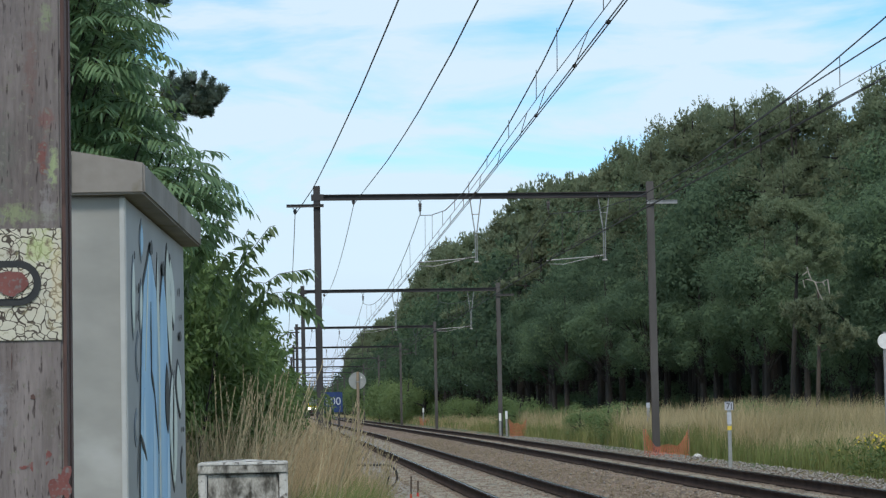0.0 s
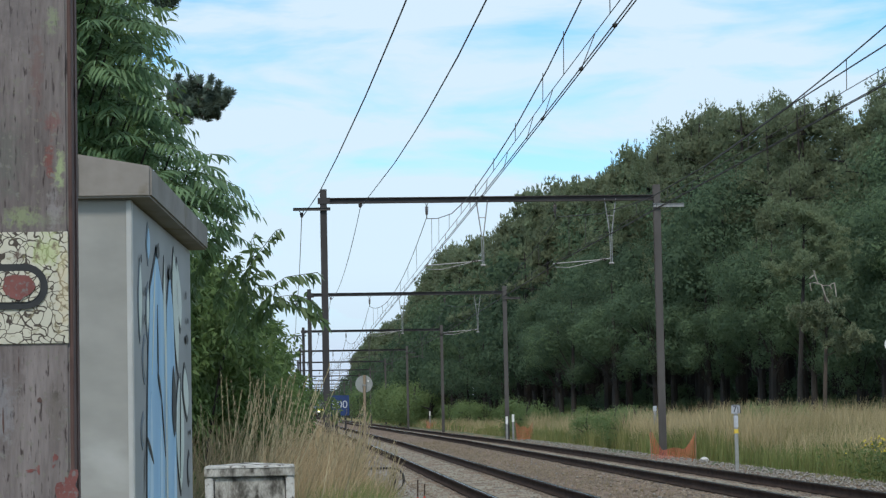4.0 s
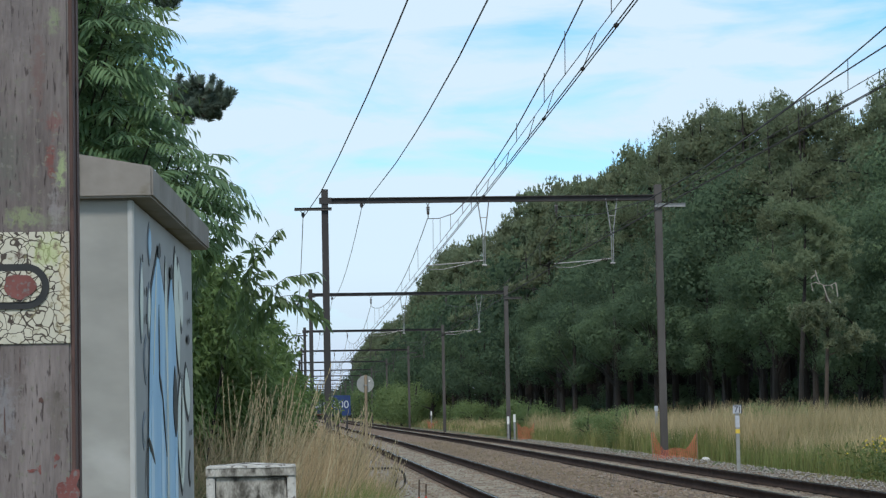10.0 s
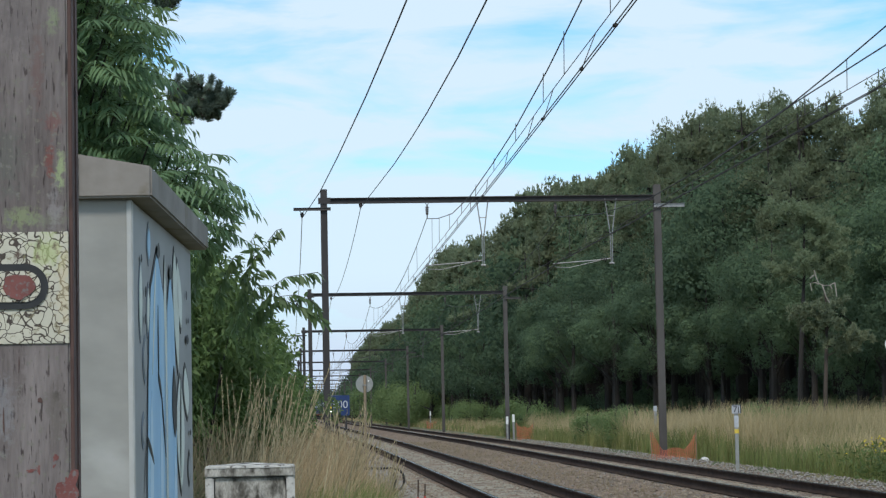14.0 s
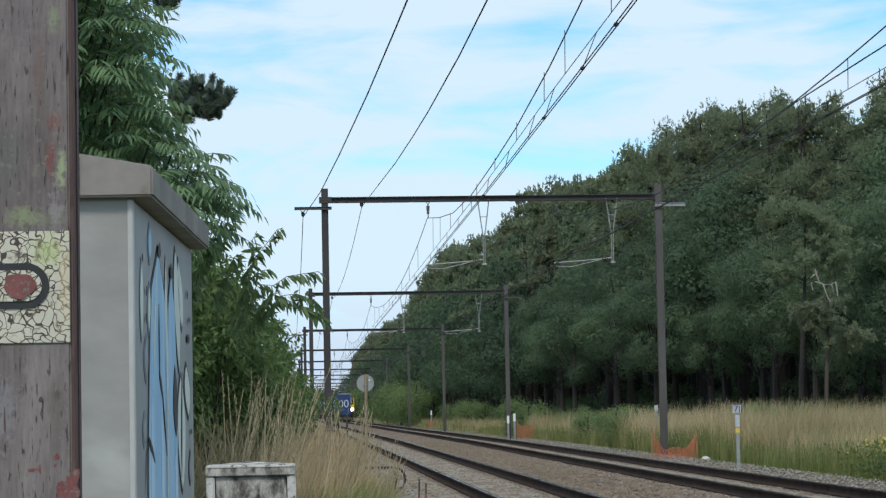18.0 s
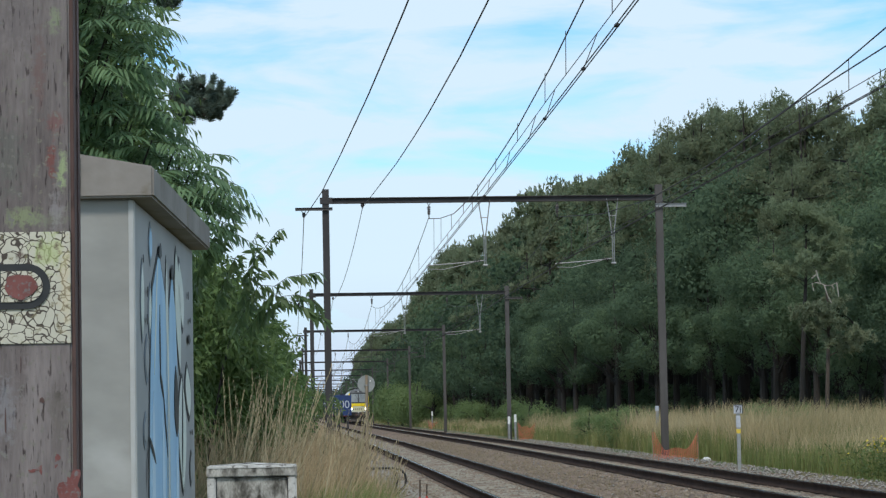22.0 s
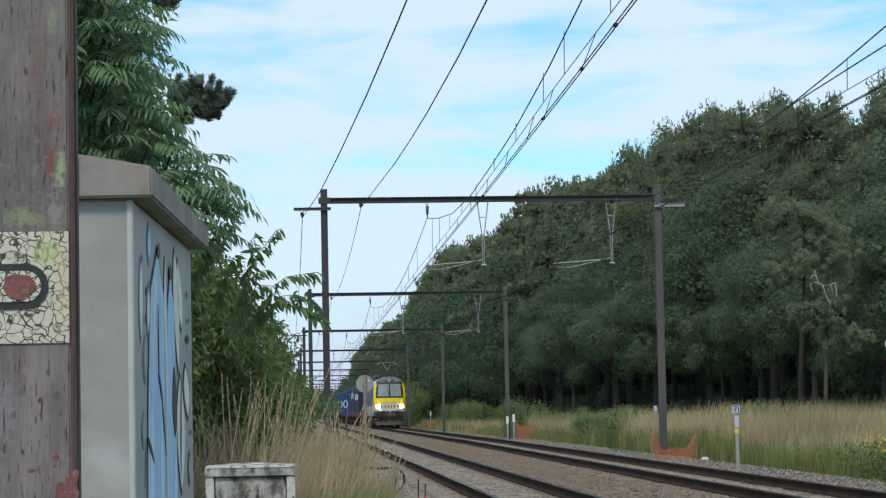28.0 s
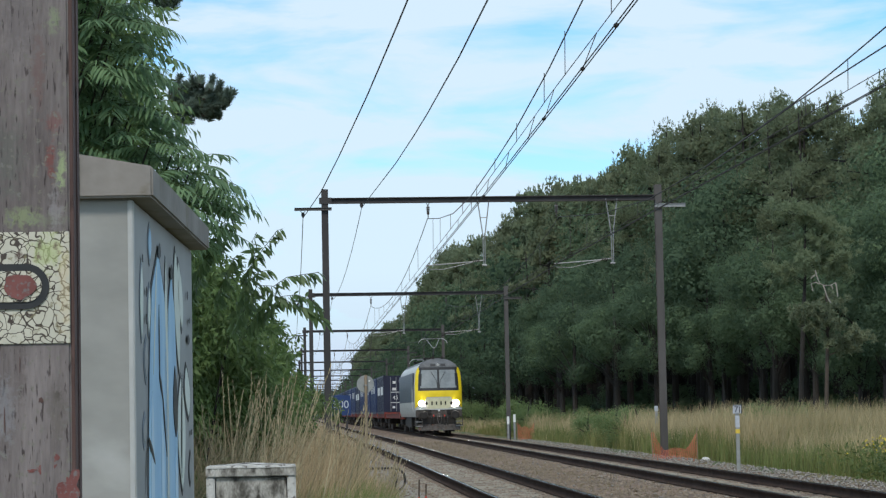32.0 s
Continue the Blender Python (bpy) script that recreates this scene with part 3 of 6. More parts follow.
def clumps(rng, centres, radii, per, flat=0.75):
    """Leaf places and ways round clump centres; leaves face outwards and up."""
    n = len(centres) * per
    c, r = np.repeat(centres, per, 0), np.repeat(radii, per)
    d = unit(rng.normal(0, 1, (n, 3)))
    d[:, 2] *= flat
    base = c + d * (r * rng.uniform(0.45, 1.0, n) ** 0.5)[:, None]
    way = unit(rng.normal(0, 1, (n, 3)) + d * 0.35 + [0, 0, -0.3])
    normal = unit(d + rng.normal(0, 0.28, (n, 3)) + [0, 0, 0.35])
    return base, way, normal


def lobes(rng, centres, radii, per, flat=0.8):
    """Leaves on the skins of rounded lobes, so that light shapes each lobe."""
    n = len(centres) * per
    c, r = np.repeat(centres, per, 0), np.repeat(radii, per)
    d = unit(rng.normal(0, 1, (n, 3)) + [0, 0, 0.15])
    bumps = 1 + 0.16 * np.sin(d[:, 0] * 7 + c[:, 1] * 3) * np.sin(d[:, 1] * 8 + c[:, 0] * 2) + 0.12 * np.sin(d[:, 2] * 9 + c[:, 0])
    base = c + d * [1, 1, flat] * (r * bumps * rng.uniform(0.58, 1.0, n))[:, None]
    way = rng.normal(0, 1, (n, 3)) + [0, 0, -0.3]
    way = unit(way - d * (np.sum(way * d, 1, keepdims=True) - 0.2))
    return base, way, unit(d + rng.normal(0, 0.2, (n, 3)) + [0, 0, 0.15])


def cores(name, centres, radii, flat, mat, parent, leaf, rng, per=34):
    """The dense inside of each lobe: broader leaves under its skin."""
    n = len(centres) * per
    c, r = np.repeat(centres, per, 0), np.repeat(radii, per)
    d = unit(rng.normal(0, 1, (n, 3)))
    b = c + d * [1, 1, flat] * (r * rng.uniform(0.35, 0.72, n))[:, None]
    way = rng.normal(0, 1, (n, 3))
    return leaves(name, b, way - d * np.sum(way * d, 1, keepdims=True), unit(d + [0, 0, 0.2]), rng.uniform(1.0, 1.6, n) * leaf, rng.uniform(0.8, 1.2, n) * leaf, mat, parent)


def broadleaf(seed, H, R, lobe_n, per, leaf, label, low=0.2, mat=L_OAK):
    rng = np.random.default_rng(seed)
    t = thing("tree", pose(0, -500, 0), label, "tree", "forest trees")
    u = unit(rng.normal(0, 1, (lobe_n, 3)) + [0, 0, 0.1])
    rad = rng.uniform(0.62, 0.95, lobe_n)
    prof = R * (1 + 0.2 * np.sin(3 * np.arctan2(u[:, 1], u[:, 0]) + seed) * (1 - np.abs(u[:, 2])))
    size = rng.uniform(0.28, 0.46, lobe_n) * R * (1.3 if H < 5 else 1.0)
    c = np.stack([u[:, 0] * prof * rad * 0.85, u[:, 1] * prof * rad * 0.85, H * (low + (1 - low) * 0.5) + u[:, 2] * H * (1 - low) * 0.42 * rad], 1)
    limbs = [(math.atan2(p[1], p[0]), H * rng.uniform(0.2, 0.5), math.hypot(p[0], p[1]), max(p[2] - H * 0.4, 0.3)) for p in c[:9]]
    part("trunk", trunk_mesh(H, 0.13 + H * 0.008, limbs, rng, rng.uniform(-0.5, 0.5)), M_BARK, t)
    b, w, nn = lobes(rng, c, size, per)
    leaves("crown", b, w, nn, rng.uniform(0.7, 1.3, len(b)) * leaf, rng.uniform(0.5, 0.75, len(b)) * leaf, mat, t)
    cores("inner_crown", c, size, 0.8, mat, t, R * 0.06, rng, 60 if per > 100 else 26)
    return t


def pine(seed, H, R, n, per, needle, label):
    """A tall bare stem with flat tiers of needle pads and a spiky top."""
    rng = np.random.default_rng(seed)
    t = thing("pine_tree", pose(0, -500, 0), label, "pine tree", "forest pines")
    z = H * rng.uniform(0.42, 0.94, n)
    a = rng.uniform(0, 6.28, n)
    l = R * rng.uniform(0.35, 1.0, n) * np.clip((H * 1.05 - z) / (H * 0.35), 0.25, 1)
    limbs = [(a[k], z[k] - 0.3, l[k], 0.3) for k in range(n)]
    part("trunk", trunk_mesh(H, 0.13 + H * 0.006, limbs, rng, rng.uniform(-0.8, 0.8)), M_BARK, t)
    c = np.stack([np.cos(a) * l, np.sin(a) * l, z], 1)
    c = np.concatenate([c, c * [0.6, 0.6, 1] + [0, 0, 0.25], np.stack([rng.normal(0, 0.5, 10), rng.normal(0, 0.5, 10), H * np.linspace(0.84, 0.98, 10)], 1)])
    r = rng.uniform(0.5, 0.95, len(c)) * R * 0.255
    b, w, nn = lobes(rng, c, r, per // 5, 0.62)
    b, nn = np.repeat(b, 5, 0), np.repeat(nn, 5, 0)
    fan = unit(nn * 0.5 + [0, 0, 0.7] + rng.normal(0, 0.5, b.shape))
    leaves("crown", b, fan, unit(nn + [0, -0.3, 0.4]), rng.uniform(0.7, 1.3, len(b)) * needle, rng.uniform(0.24, 0.36, len(b)) * needle, L_PINE, t)
    # upright shoots that fringe the upper pads
    k = np.repeat(np.arange(len(c)), 5)
    d = unit(rng.normal(0, 1, (len(k), 3)) + [0, 0, 0.9])
    foot = np.repeat(c[k] + d * [1, 1, 0.62] * r[k][:, None] * 0.85, 6, 0)
    up = unit(rng.normal(0, 0.42, foot.shape) + np.repeat(d * 0.6 + [0, 0, 0.7], 6, 0))
    foot = foot + np.array([0, 0, 0.055]) * np.tile(np.arange(6), len(k))[:, None]
    leaves("fringe", foot, up, unit(np.repeat(d, 6, 0) + [0, -0.4, 0.2]), rng.uniform(0.9, 1.4, len(foot)) * needle, rng.uniform(0.3, 0.42, len(foot)) * needle, L_PINE, t)
    cores("inner_crown", c, r, 0.55, L_PINE, t, needle * 1.3, rng, 22)
    return t


OAKS = [broadleaf(s, H, R, ln, 560, lf * 0.84, "leafy dark green oak at the forest edge", 0.27) for s, H, R, ln, lf in
        ((1, 12.0, 3.9, 20, 0.18), (2, 13.5, 4.2, 22, 0.185), (3, 10.5, 3.6, 18, 0.17), (4, 14.5, 4.4, 23, 0.19), (5, 12.5, 4.6, 21, 0.19))]
# Far oaks, their leaf colour darkened in place of shade.
FAR_OAKS = [broadleaf(s, H, R, 18, 90, lf, "leafy oak farther along the line, shade in its leaf colour", 0.24, L_OAK_SHADED) for s, H, R, lf in ((11, 12.0, 4.4, 0.4), (12, 14.0, 4.6, 0.42))]
PINES = [pine(s, H, R, n, 190, 0.16, "tall dark pine in the forest") for s, H, R, n in ((21, 18.0, 3.6, 29), (22, 19.0, 3.2, 27), (23, 17.0, 3.9, 29))]
FAR_PINES = [pine(s, H, R, 20, 70, 0.26, "tall pine farther along the line") for s, H, R in ((24, 18.0, 3.6), (25, 17.0, 3.4))]
MID_OAKS = [broadleaf(s, H, R, 20, 230, 0.24, "leafy green oak inside the wood", 0.4) for s, H, R in ((6, 13.0, 4.4), (7, 15.0, 4.3))]
LOW_OAKS = [broadleaf(13, 6.0, 3.2, 14, 80, 0.3, "dark bushy undergrowth inside the wood", 0.0)]
for s in LOW_OAKS:
    s.name, s["category"], s["group"] = "undergrowth_bush", "bush", "undergrowth of the wood"
SHRUBS = [broadleaf(s, H, R, 22, 150, lf, "round green shrub in the grass", 0.0, L_SHRUB) for s, H, R, lf in ((31, 2.4, 1.6, 0.085), (32, 1.8, 1.4, 0.075))]
for s in SHRUBS:
    s["category"], s["group"] = "shrub", "shrubs along the line"
    s.name = "shrub"

EDGE_Y = (60, 100, 115, 138, 157, 195, 260, 330, 490, 700)
EDGE_X = (33, 30.5, 28, 23.5, 20, 16.5, 15, 14.5, 14.5, 14)
# outline of the wood: bearing from the camera's post and rise of the tree tops
BEARING = (0.0208, 0.0257, 0.033, 0.0403, 0.0464, 0.0538, 0.0606, 0.0674, 0.0783, 0.0845, 0.0944, 0.1079, 0.1275, 0.1342, 0.1414, 0.1513, 0.1687, 0.1823, 0.2007, 0.2181, 0.2378, 0.2505, 0.2601, 0.2782)
RISE = (0.015, 0.0225, 0.032, 0.0367, 0.0413, 0.0508, 0.0628, 0.068, 0.0697, 0.075, 0.0869, 0.0935, 0.0977, 0.1029, 0.1138, 0.1178, 0.1269, 0.1309, 0.129, 0.1332, 0.1298, 0.1371, 0.1407, 0.1454)


def skyline(x, y):
    return 1.42 + float(np.interp(x / y, BEARING, RISE)) * y


def plant(model, x, y, h, base, spin):
    o = copy_thing(model, pose(x, y, ground_z(x, y), 0, 0, spin))
    k = h / base
    o.scale = (k, k, k)
    return o


rng = random.Random(5)
HEIGHT = {id(o): h for o, h in zip(OAKS + FAR_OAKS + PINES + FAR_PINES + SHRUBS + LOW_OAKS + MID_OAKS, (12.0, 13.5, 10.5, 14.5, 12.5, 12.0, 14.0, 18.0, 19.0, 17.0, 18.0, 17.0, 2.4, 1.8, 6.0, 13.0, 15.0))}
y = 84.0
while y < 720:
    ex = float(np.interp(y, EDGE_Y, EDGE_X))
    step = 4.0 if y < 230 else (6 if y < 380 else 12)
    kinds = OAKS if y < 165 else FAR_OAKS
    for lo, hi, f0, f1, mix in ((-1.5, 0.5, 0.42, 0.66, 0), (1.5, 4, 0.66, 0.88, 0.35), (4.5, 7, 0.95, 1.06, 1), (5, 8.5, 0.93, 1.03, 1), (7, 11, 0.8, 0.92, 0.45)):
        if (lo > 6 and y > 250) or (lo == 5 and y > 200):
            continue
        m = rng.choice((PINES if y < 170 and lo < 6 else FAR_PINES) if rng.random() < mix else (kinds if lo < 6 else (MID_OAKS if y < 210 else FAR_OAKS)))
        x, yy = ex + rng.uniform(lo, hi), y + rng.uniform(-1.5, 1.5)
        if x / yy > 0.29:
            continue
        plant(m, x, yy, min(rng.uniform(f0, f1) * min(skyline(x, yy), skyline(x - 1.3, yy)), 27), HEIGHT[id(m)], rng.uniform(0, 360))
    if y < 330 and ex / y < 0.34:
        m = rng.choice(SHRUBS)
        plant(m, ex + rng.uniform(0, 3), y, rng.uniform(1.2, 1.9), HEIGHT[id(m)], rng.uniform(0, 360))
        m = LOW_OAKS[0]
        plant(m, ex + rng.uniform(6, 9), y, rng.uniform(3.0, 4.2), HEIGHT[id(m)], rng.uniform(0, 360))
        m = LOW_OAKS[0]
        plant(m, ex + rng.uniform(2.5, 5.5), y + rng.uniform(-2, 2), rng.uniform(2.2, 3.6), HEIGHT[id(m)], rng.uniform(0, 360))
        m = LOW_OAKS[0]
        plant(m, ex + rng.uniform(9, 12), y + rng.uniform(-2, 2), rng.uniform(4, 5), HEIGHT[id(m)], rng.uniform(0, 360))
        m = rng.choice(FAR_OAKS)
        plant(m, ex + rng.uniform(14, 20), y, rng.uniform(9, 13), HEIGHT[id(m)], rng.uniform(0, 360))
    y += step
y = 100.0
while y < 230:
    m = LOW_OAKS[0]
    plant(m, float(np.interp(y, EDGE_Y, EDGE_X)) + rng.uniform(20, 25), y, rng.uniform(7.5, 9), HEIGHT[id(m)], rng.uniform(0, 360))
    y += 3.6
# far wood that closes the line, and the growth behind the hedge
y = 95.0
while y < 760:
    m = LOW_OAKS[0]
    plant(m, rng.uniform(-5.2, -3.6), y, rng.uniform(4.5, 6.2), HEIGHT[id(m)], rng.uniform(0, 360))
    y += 9 if y < 300 else 18
for k in range(16):
    m = LOW_OAKS[0]
    plant(m, -14 + k * 2.2, 790 + rng.uniform(-10, 30), rng.uniform(9, 13), HEIGHT[id(m)], rng.uniform(0, 360))
for k in range(14):
    m = rng.choice(SHRUBS)
    plant(m, -8 + k * 1.9, 690 + rng.uniform(-10, 30), rng.uniform(4, 6), HEIGHT[id(m)], rng.uniform(0, 360))
# shrubs along the right-hand verge
for x, y, h in ((14.6, 176, 2.1), (13.8, 182, 2.3), (13.0, 190, 2.1), (14.2, 188, 2.4), (13.4, 224, 3.6), (12.6, 230, 4.1), (12.3, 240, 4.4), (13.0, 236, 4.4), (12.0, 252, 4.7), (13.6, 246, 4.9), (12.9, 270, 4.6), (12.7, 128, 2.1), (12.4, 124, 1.7), (12.3, 97, 1.3), (12.5, 90, 1.5), (12.2, 86, 1.3), (13.0, 88, 1.5), (12.9, 93, 1.5), (13.2, 104, 1.3),
                (12.9, 300, 5.0), (13.2, 345, 5.5), (13.0, 400, 6), (14.8, 122, 1.5), (15.5, 80, 1.45), (17.0, 84, 1.5), (18.5, 86, 1.45)):
    m = rng.choice(SHRUBS)
    plant(m, x, y, h, HEIGHT[id(m)], rng.uniform(0, 360))
for o in OAKS + FAR_OAKS + PINES + FAR_PINES + SHRUBS + LOW_OAKS + MID_OAKS:
    for c in list(o.children):
        bpy.data.objects.remove(c)
    bpy.data.objects.remove(o)

def young_pine():
    """A paler young pine that stands out before the wood: loose drooping tiers and a dead silvery top."""
    g = np.random.default_rng(77)
    base = np.array((23.6, 103, ground_z(23.6, 103)))
    t = thing("pine_tree", pose(*base), "pale young pine with bare silvery dead branches", "pine tree")
    bm = tube([(-0.02, 0, -0.2), (0.06, 0, 2), (0.16, 0, 4), (0.24, 0, 5.6), (0.1, 0, 6.7)], [0.11, 0.095, 0.075, 0.05, 0.025], 8)
    b, way = [], []
    for x, z, wide in ((23.97, 6.1, 0.55), (23.32, 5.73, 0.6), (22.69, 5.57, 0.5), (23.94, 5.05, 0.6), (24.68, 4.58, 0.65), (24.66, 3.96, 0.5), (23.91, 4.3, 0.55), (25.18, 4.32, 0.5), (23.17, 4.99, 0.55), (23.6, 5.4, 0.5)):
        c = np.array((x, 103 + g.normal(0, 0.5), z)) - base
        stem = (0.2, 0, max(c[2] - 0.35, 1.5))
        rod(bm, stem, c, 0.03, 0.01, 5)
        for k in range(16):
            tuft = c + g.normal(0, 1, 3) * [wide * 0.6, 0.35, 0.17] + [0, 0, -0.05 * wide]
            n = 60
            ring = g.normal(0, 1, (n, 3)) + np.array([0.5 * np.sign(c[0]), -0.2, 0.35])
            b.append(np.repeat(tuft[None], n, 0) + g.normal(0, 0.05, (n, 3)))
            way.append(ring)
    part("trunk", bm, M_BARK_PINE, t)
    b, way = np.concatenate(b), np.concatenate(way)
    leaves("crown", b, way, g.normal(0, 0.5, b.shape) + [0, -0.6, 0.8], g.uniform(0.13, 0.24, len(b)), 0.04, L_PALEPINE, t)
    for pts in (((23.11, 7.35), (23.18, 7.06), (23.3, 6.76), (23.51, 6.67), (23.76, 6.67), (24.01, 6.79)), ((24.01, 6.79), (24.05, 6.5), (24.08, 6.17)),
                ((23.3, 6.74), (23.13, 6.81), (22.92, 6.77), (22.98, 6.44)), ((23.1, 7.14), (22.91, 6.99)), ((23.8, 6.67), (23.88, 6.51)), ((23.45, 6.68), (23.6, 6.2), (23.75, 5.9))):
        line = [(x - base[0], -0.9, z - base[2]) for x, z in pts]
        part("dead_branch", tube(line, [0.034, 0.03, 0.026, 0.022, 0.018, 0.014][:len(line)], 5), M_DEAD, t, "bare silvery dead branch")

    # its taller neighbour: a bare stem that vanishes into the crowns
    base = np.array((23.1, 106, ground_z(23.1, 106)))
    t = thing("pine_tree", pose(*base), "tall pine with bare dark stem before the wood", "pine tree")
    bm = tube([(0, 0, -0.2), (0.1, 0, 2.5), (0.25, 0, 4.8), (0.42, 0, 7.2), (0.5, 0, 9.6)], [0.13, 0.115, 0.1, 0.07, 0.03], 8)
    b, way = [], []
    for k in range(40):
        a, z = g.uniform(0, 6.28), g.uniform(7.2, 10.4)
        r = g.uniform(0.4, 1.9) * (1.0 if z < 9 else 0.6)
        c = np.array((0.45 + r * math.cos(a), r * math.sin(a), z))
        rod(bm, (0.42, 0, z - 0.5), c, 0.016, 0.006, 5)
        for q in range(9):
            tuft = c + g.normal(0, 1, 3) * [0.4, 0.4, 0.18]
            b.append(np.repeat(tuft[None], 50, 0) + g.normal(0, 0.06, (50, 3)))
            way.append(g.normal(0, 1, (50, 3)) + [0, -0.1, 0.5])
    part("trunk", bm, M_BARK, t, "dark scaly stem")
    b, way = np.concatenate(b), np.concatenate(way)
    leaves("crown", b, way, g.normal(0, 0.5, b.shape) + [0, -0.6, 0.8], g.uniform(0.13, 0.24, len(b)), 0.045, L_PINE, t)


young_pine()


def meadow(name, n, xr, yr, hr, width, mat, seed, label, lean=0.22, clump=0.0, dense_front=1.0):
    g = np.random.default_rng(seed)
    y = yr[0] * (yr[1] / yr[0]) ** g.uniform(0, 1, n)
    x = xr[0] + (xr[1] - xr[0]) * g.uniform(0, 1, n) ** dense_front
    if clump:
        x, y = x + g.normal(0, clump, n), y + g.normal(0, clump, n)
    lim = np.interp(y, EDGE_Y, EDGE_X)
    x = np.minimum(x, np.maximum(lim - 0.5, xr[0] + 0.3))
    z = np.array([ground_z(a, b) for a, b in zip(x, y)])
    h = g.uniform(*hr, n) * (0.85 + 0.3 * np.sin(x * 0.9 + y * 0.23) * np.sin(y * 0.11 + 1))
    h *= np.interp(y, (95, 150), (1.0, 0.62))
    ln = g.normal(0, lean, (n, 3))
    ln[:, 2] = 0
    ln[:, 0] += 0.08
    return tagged(blades(name, np.stack([x, y, z], 1), h, ln, width, mat, None, g), label, "grass", kind="stuff")


meadow("meadow_grass", 48000, (12.2, 30), (60, 240), (0.8, 1.55), 0.02, L_MEADOW, 41, "tall ripe straw-coloured meadow grass", dense_front=1.6)
meadow("verge_grass", 22000, (11.7, 17), (38, 150), (0.45, 1.0), 0.016, L_GRASS, 42, "green and yellow grass on the verge", dense_front=1.5)
meadow("near_meadow_grass", 20000, (11.9, 24), (44, 90), (0.9, 1.55), 0.013, L_MEADOW, 43, "tall ripe meadow grass with pale heads", dense_front=1.3)
meadow("lush_verge_grass", 9000, (11.6, 15), (36, 78), (0.45, 0.95), 0.014, L_GREEN, 47, "lush green grass at the foot of the meadow", dense_front=1.3)
meadow("verge_weeds", 8000, (11.8, 15), (40, 130), (0.35, 0.9), 0.03, L_WEED, 44, "green weeds among the dry grass")
meadow("far_verge_weeds", 9000, (11.9, 14.5), (105, 400), (0.6, 1.2), 0.035, L_GREEN, 46, "green weeds along the far verge")
meadow("far_verge_grass", 12000, (11.9, 14.5), (110, 600), (0.3, 0.75), 0.04, L_MEADOW, 45, "dry grass along the far verge")

# dry grass in front of the hedge
def thicket(name, n, xr, yr, hr, width, mat, seed, label, lean=0.2):
    g = np.random.default_rng(seed)
    y = g.uniform(*yr, n)
    lo, hi = xr
    x = g.uniform(0, 1, n) * (hi(y) - lo(y)) + lo(y)
    z = np.array([ground_z(a, b) for a, b in zip(x, y)])
    ln = g.normal(0, lean, (n, 3))
    ln[:, 2] = 0
    ln[:, 0] += 0.1
    return tagged(blades(name, np.stack([x, y, z], 1), g.uniform(*hr, n), ln, width, mat, None, g), label, "grass", kind="stuff")


thicket("dry_grass", 6000, (lambda y: -0.22 + 0 * y, lambda y: -0.05 + 0.022 * y), (20, 40), (0.7, 1.3), 0.012, L_DRY, 51, "dense dry tan grass beside the hedge")
thicket("green_grass", 6000, (lambda y: -0.5 + 0 * y, lambda y: 0.1 + 0.028 * y), (14, 36), (0.4, 0.8), 0.010, L_GREEN, 52, "green undergrowth at the foot of the dry grass")
thicket("lush_grass", 2600, (lambda y: 0.04 + 0 * y, lambda y: 0.75 + 0 * y), (16, 23), (0.7, 1.02), 0.008, L_GREEN, 58, "fresh green grass below the dry stalks", 0.15)
thicket("short_dry_grass", 8000, (lambda y: 0.0 + 0.01 * y, lambda y: 0.1 + 0.038 * y), (24, 42), (0.3, 0.75), 0.010, L_DRY, 54, "short dry grass thinning out towards the gravel", 0.3)
thicket("dark_undergrowth", 4500, (lambda y: -1.5 + 0 * y, lambda y: -0.25 + 0 * y), (17, 28), (0.4, 0.95), 0.016, L_WEED, 56, "dark green undergrowth below the hedge", 0.35)
thicket("brown_grass", 950, (lambda y: -1.25 + 0 * y, lambda y: -0.55 + 0.01 * y), (19, 28), (0.7, 1.6), 0.011, L_BROWN, 55, "tall brownish grass against the hedge", 0.28)
thicket("dry_grass_far", 9000, (lambda y: -0.6 + 0 * y, lambda y: 1.2 + 0 * y), (44, 110), (0.6, 1.25), 0.02, L_DRY, 53, "dry grass along the path farther off")


def straw(n, xr, yr, hr, seed, label):
    """Tall stalks with a feathery head each."""
    g = np.random.default_rng(seed)
    y = g.uniform(*yr, n)
    x = g.uniform(0, 1, n) * (xr[1](y) - xr[0](y)) + xr[0](y)
    foot = np.stack([x, y, [ground_z(a, b) for a, b in zip(x, y)]], 1)
    h = g.uniform(*hr, n)
    ln = g.normal(0, 0.1, (n, 3))
    ln[:, 2] = 0
    ln[:, 0] += 0.1
    st = tagged(blades("straw_stalks", foot, h, ln, g.uniform(0.010, 0.022, n), L_STRAW, None, g), label, "grass", kind="stuff")
    k = 14
    u = np.tile(np.linspace(0.8, 1.0, k), n)
    b = np.repeat(foot, k, 0) + np.array([0, 0, 1.0]) * (np.repeat(h, k) * u)[:, None] + np.repeat(ln, k, 0) * (np.repeat(h, k) * (0.25 + 0.75 * (u - 0.55) / 0.45))[:, None]
    w = g.normal(0, 0.12, (n * k, 3)) + [0.12, 0, 1.0]
    leaves("seed_heads", b, w, g.normal(0, 1, (n * k, 3)), g.uniform(0.03, 0.06, n * k), 0.011, L_STRAW, st)
    return st


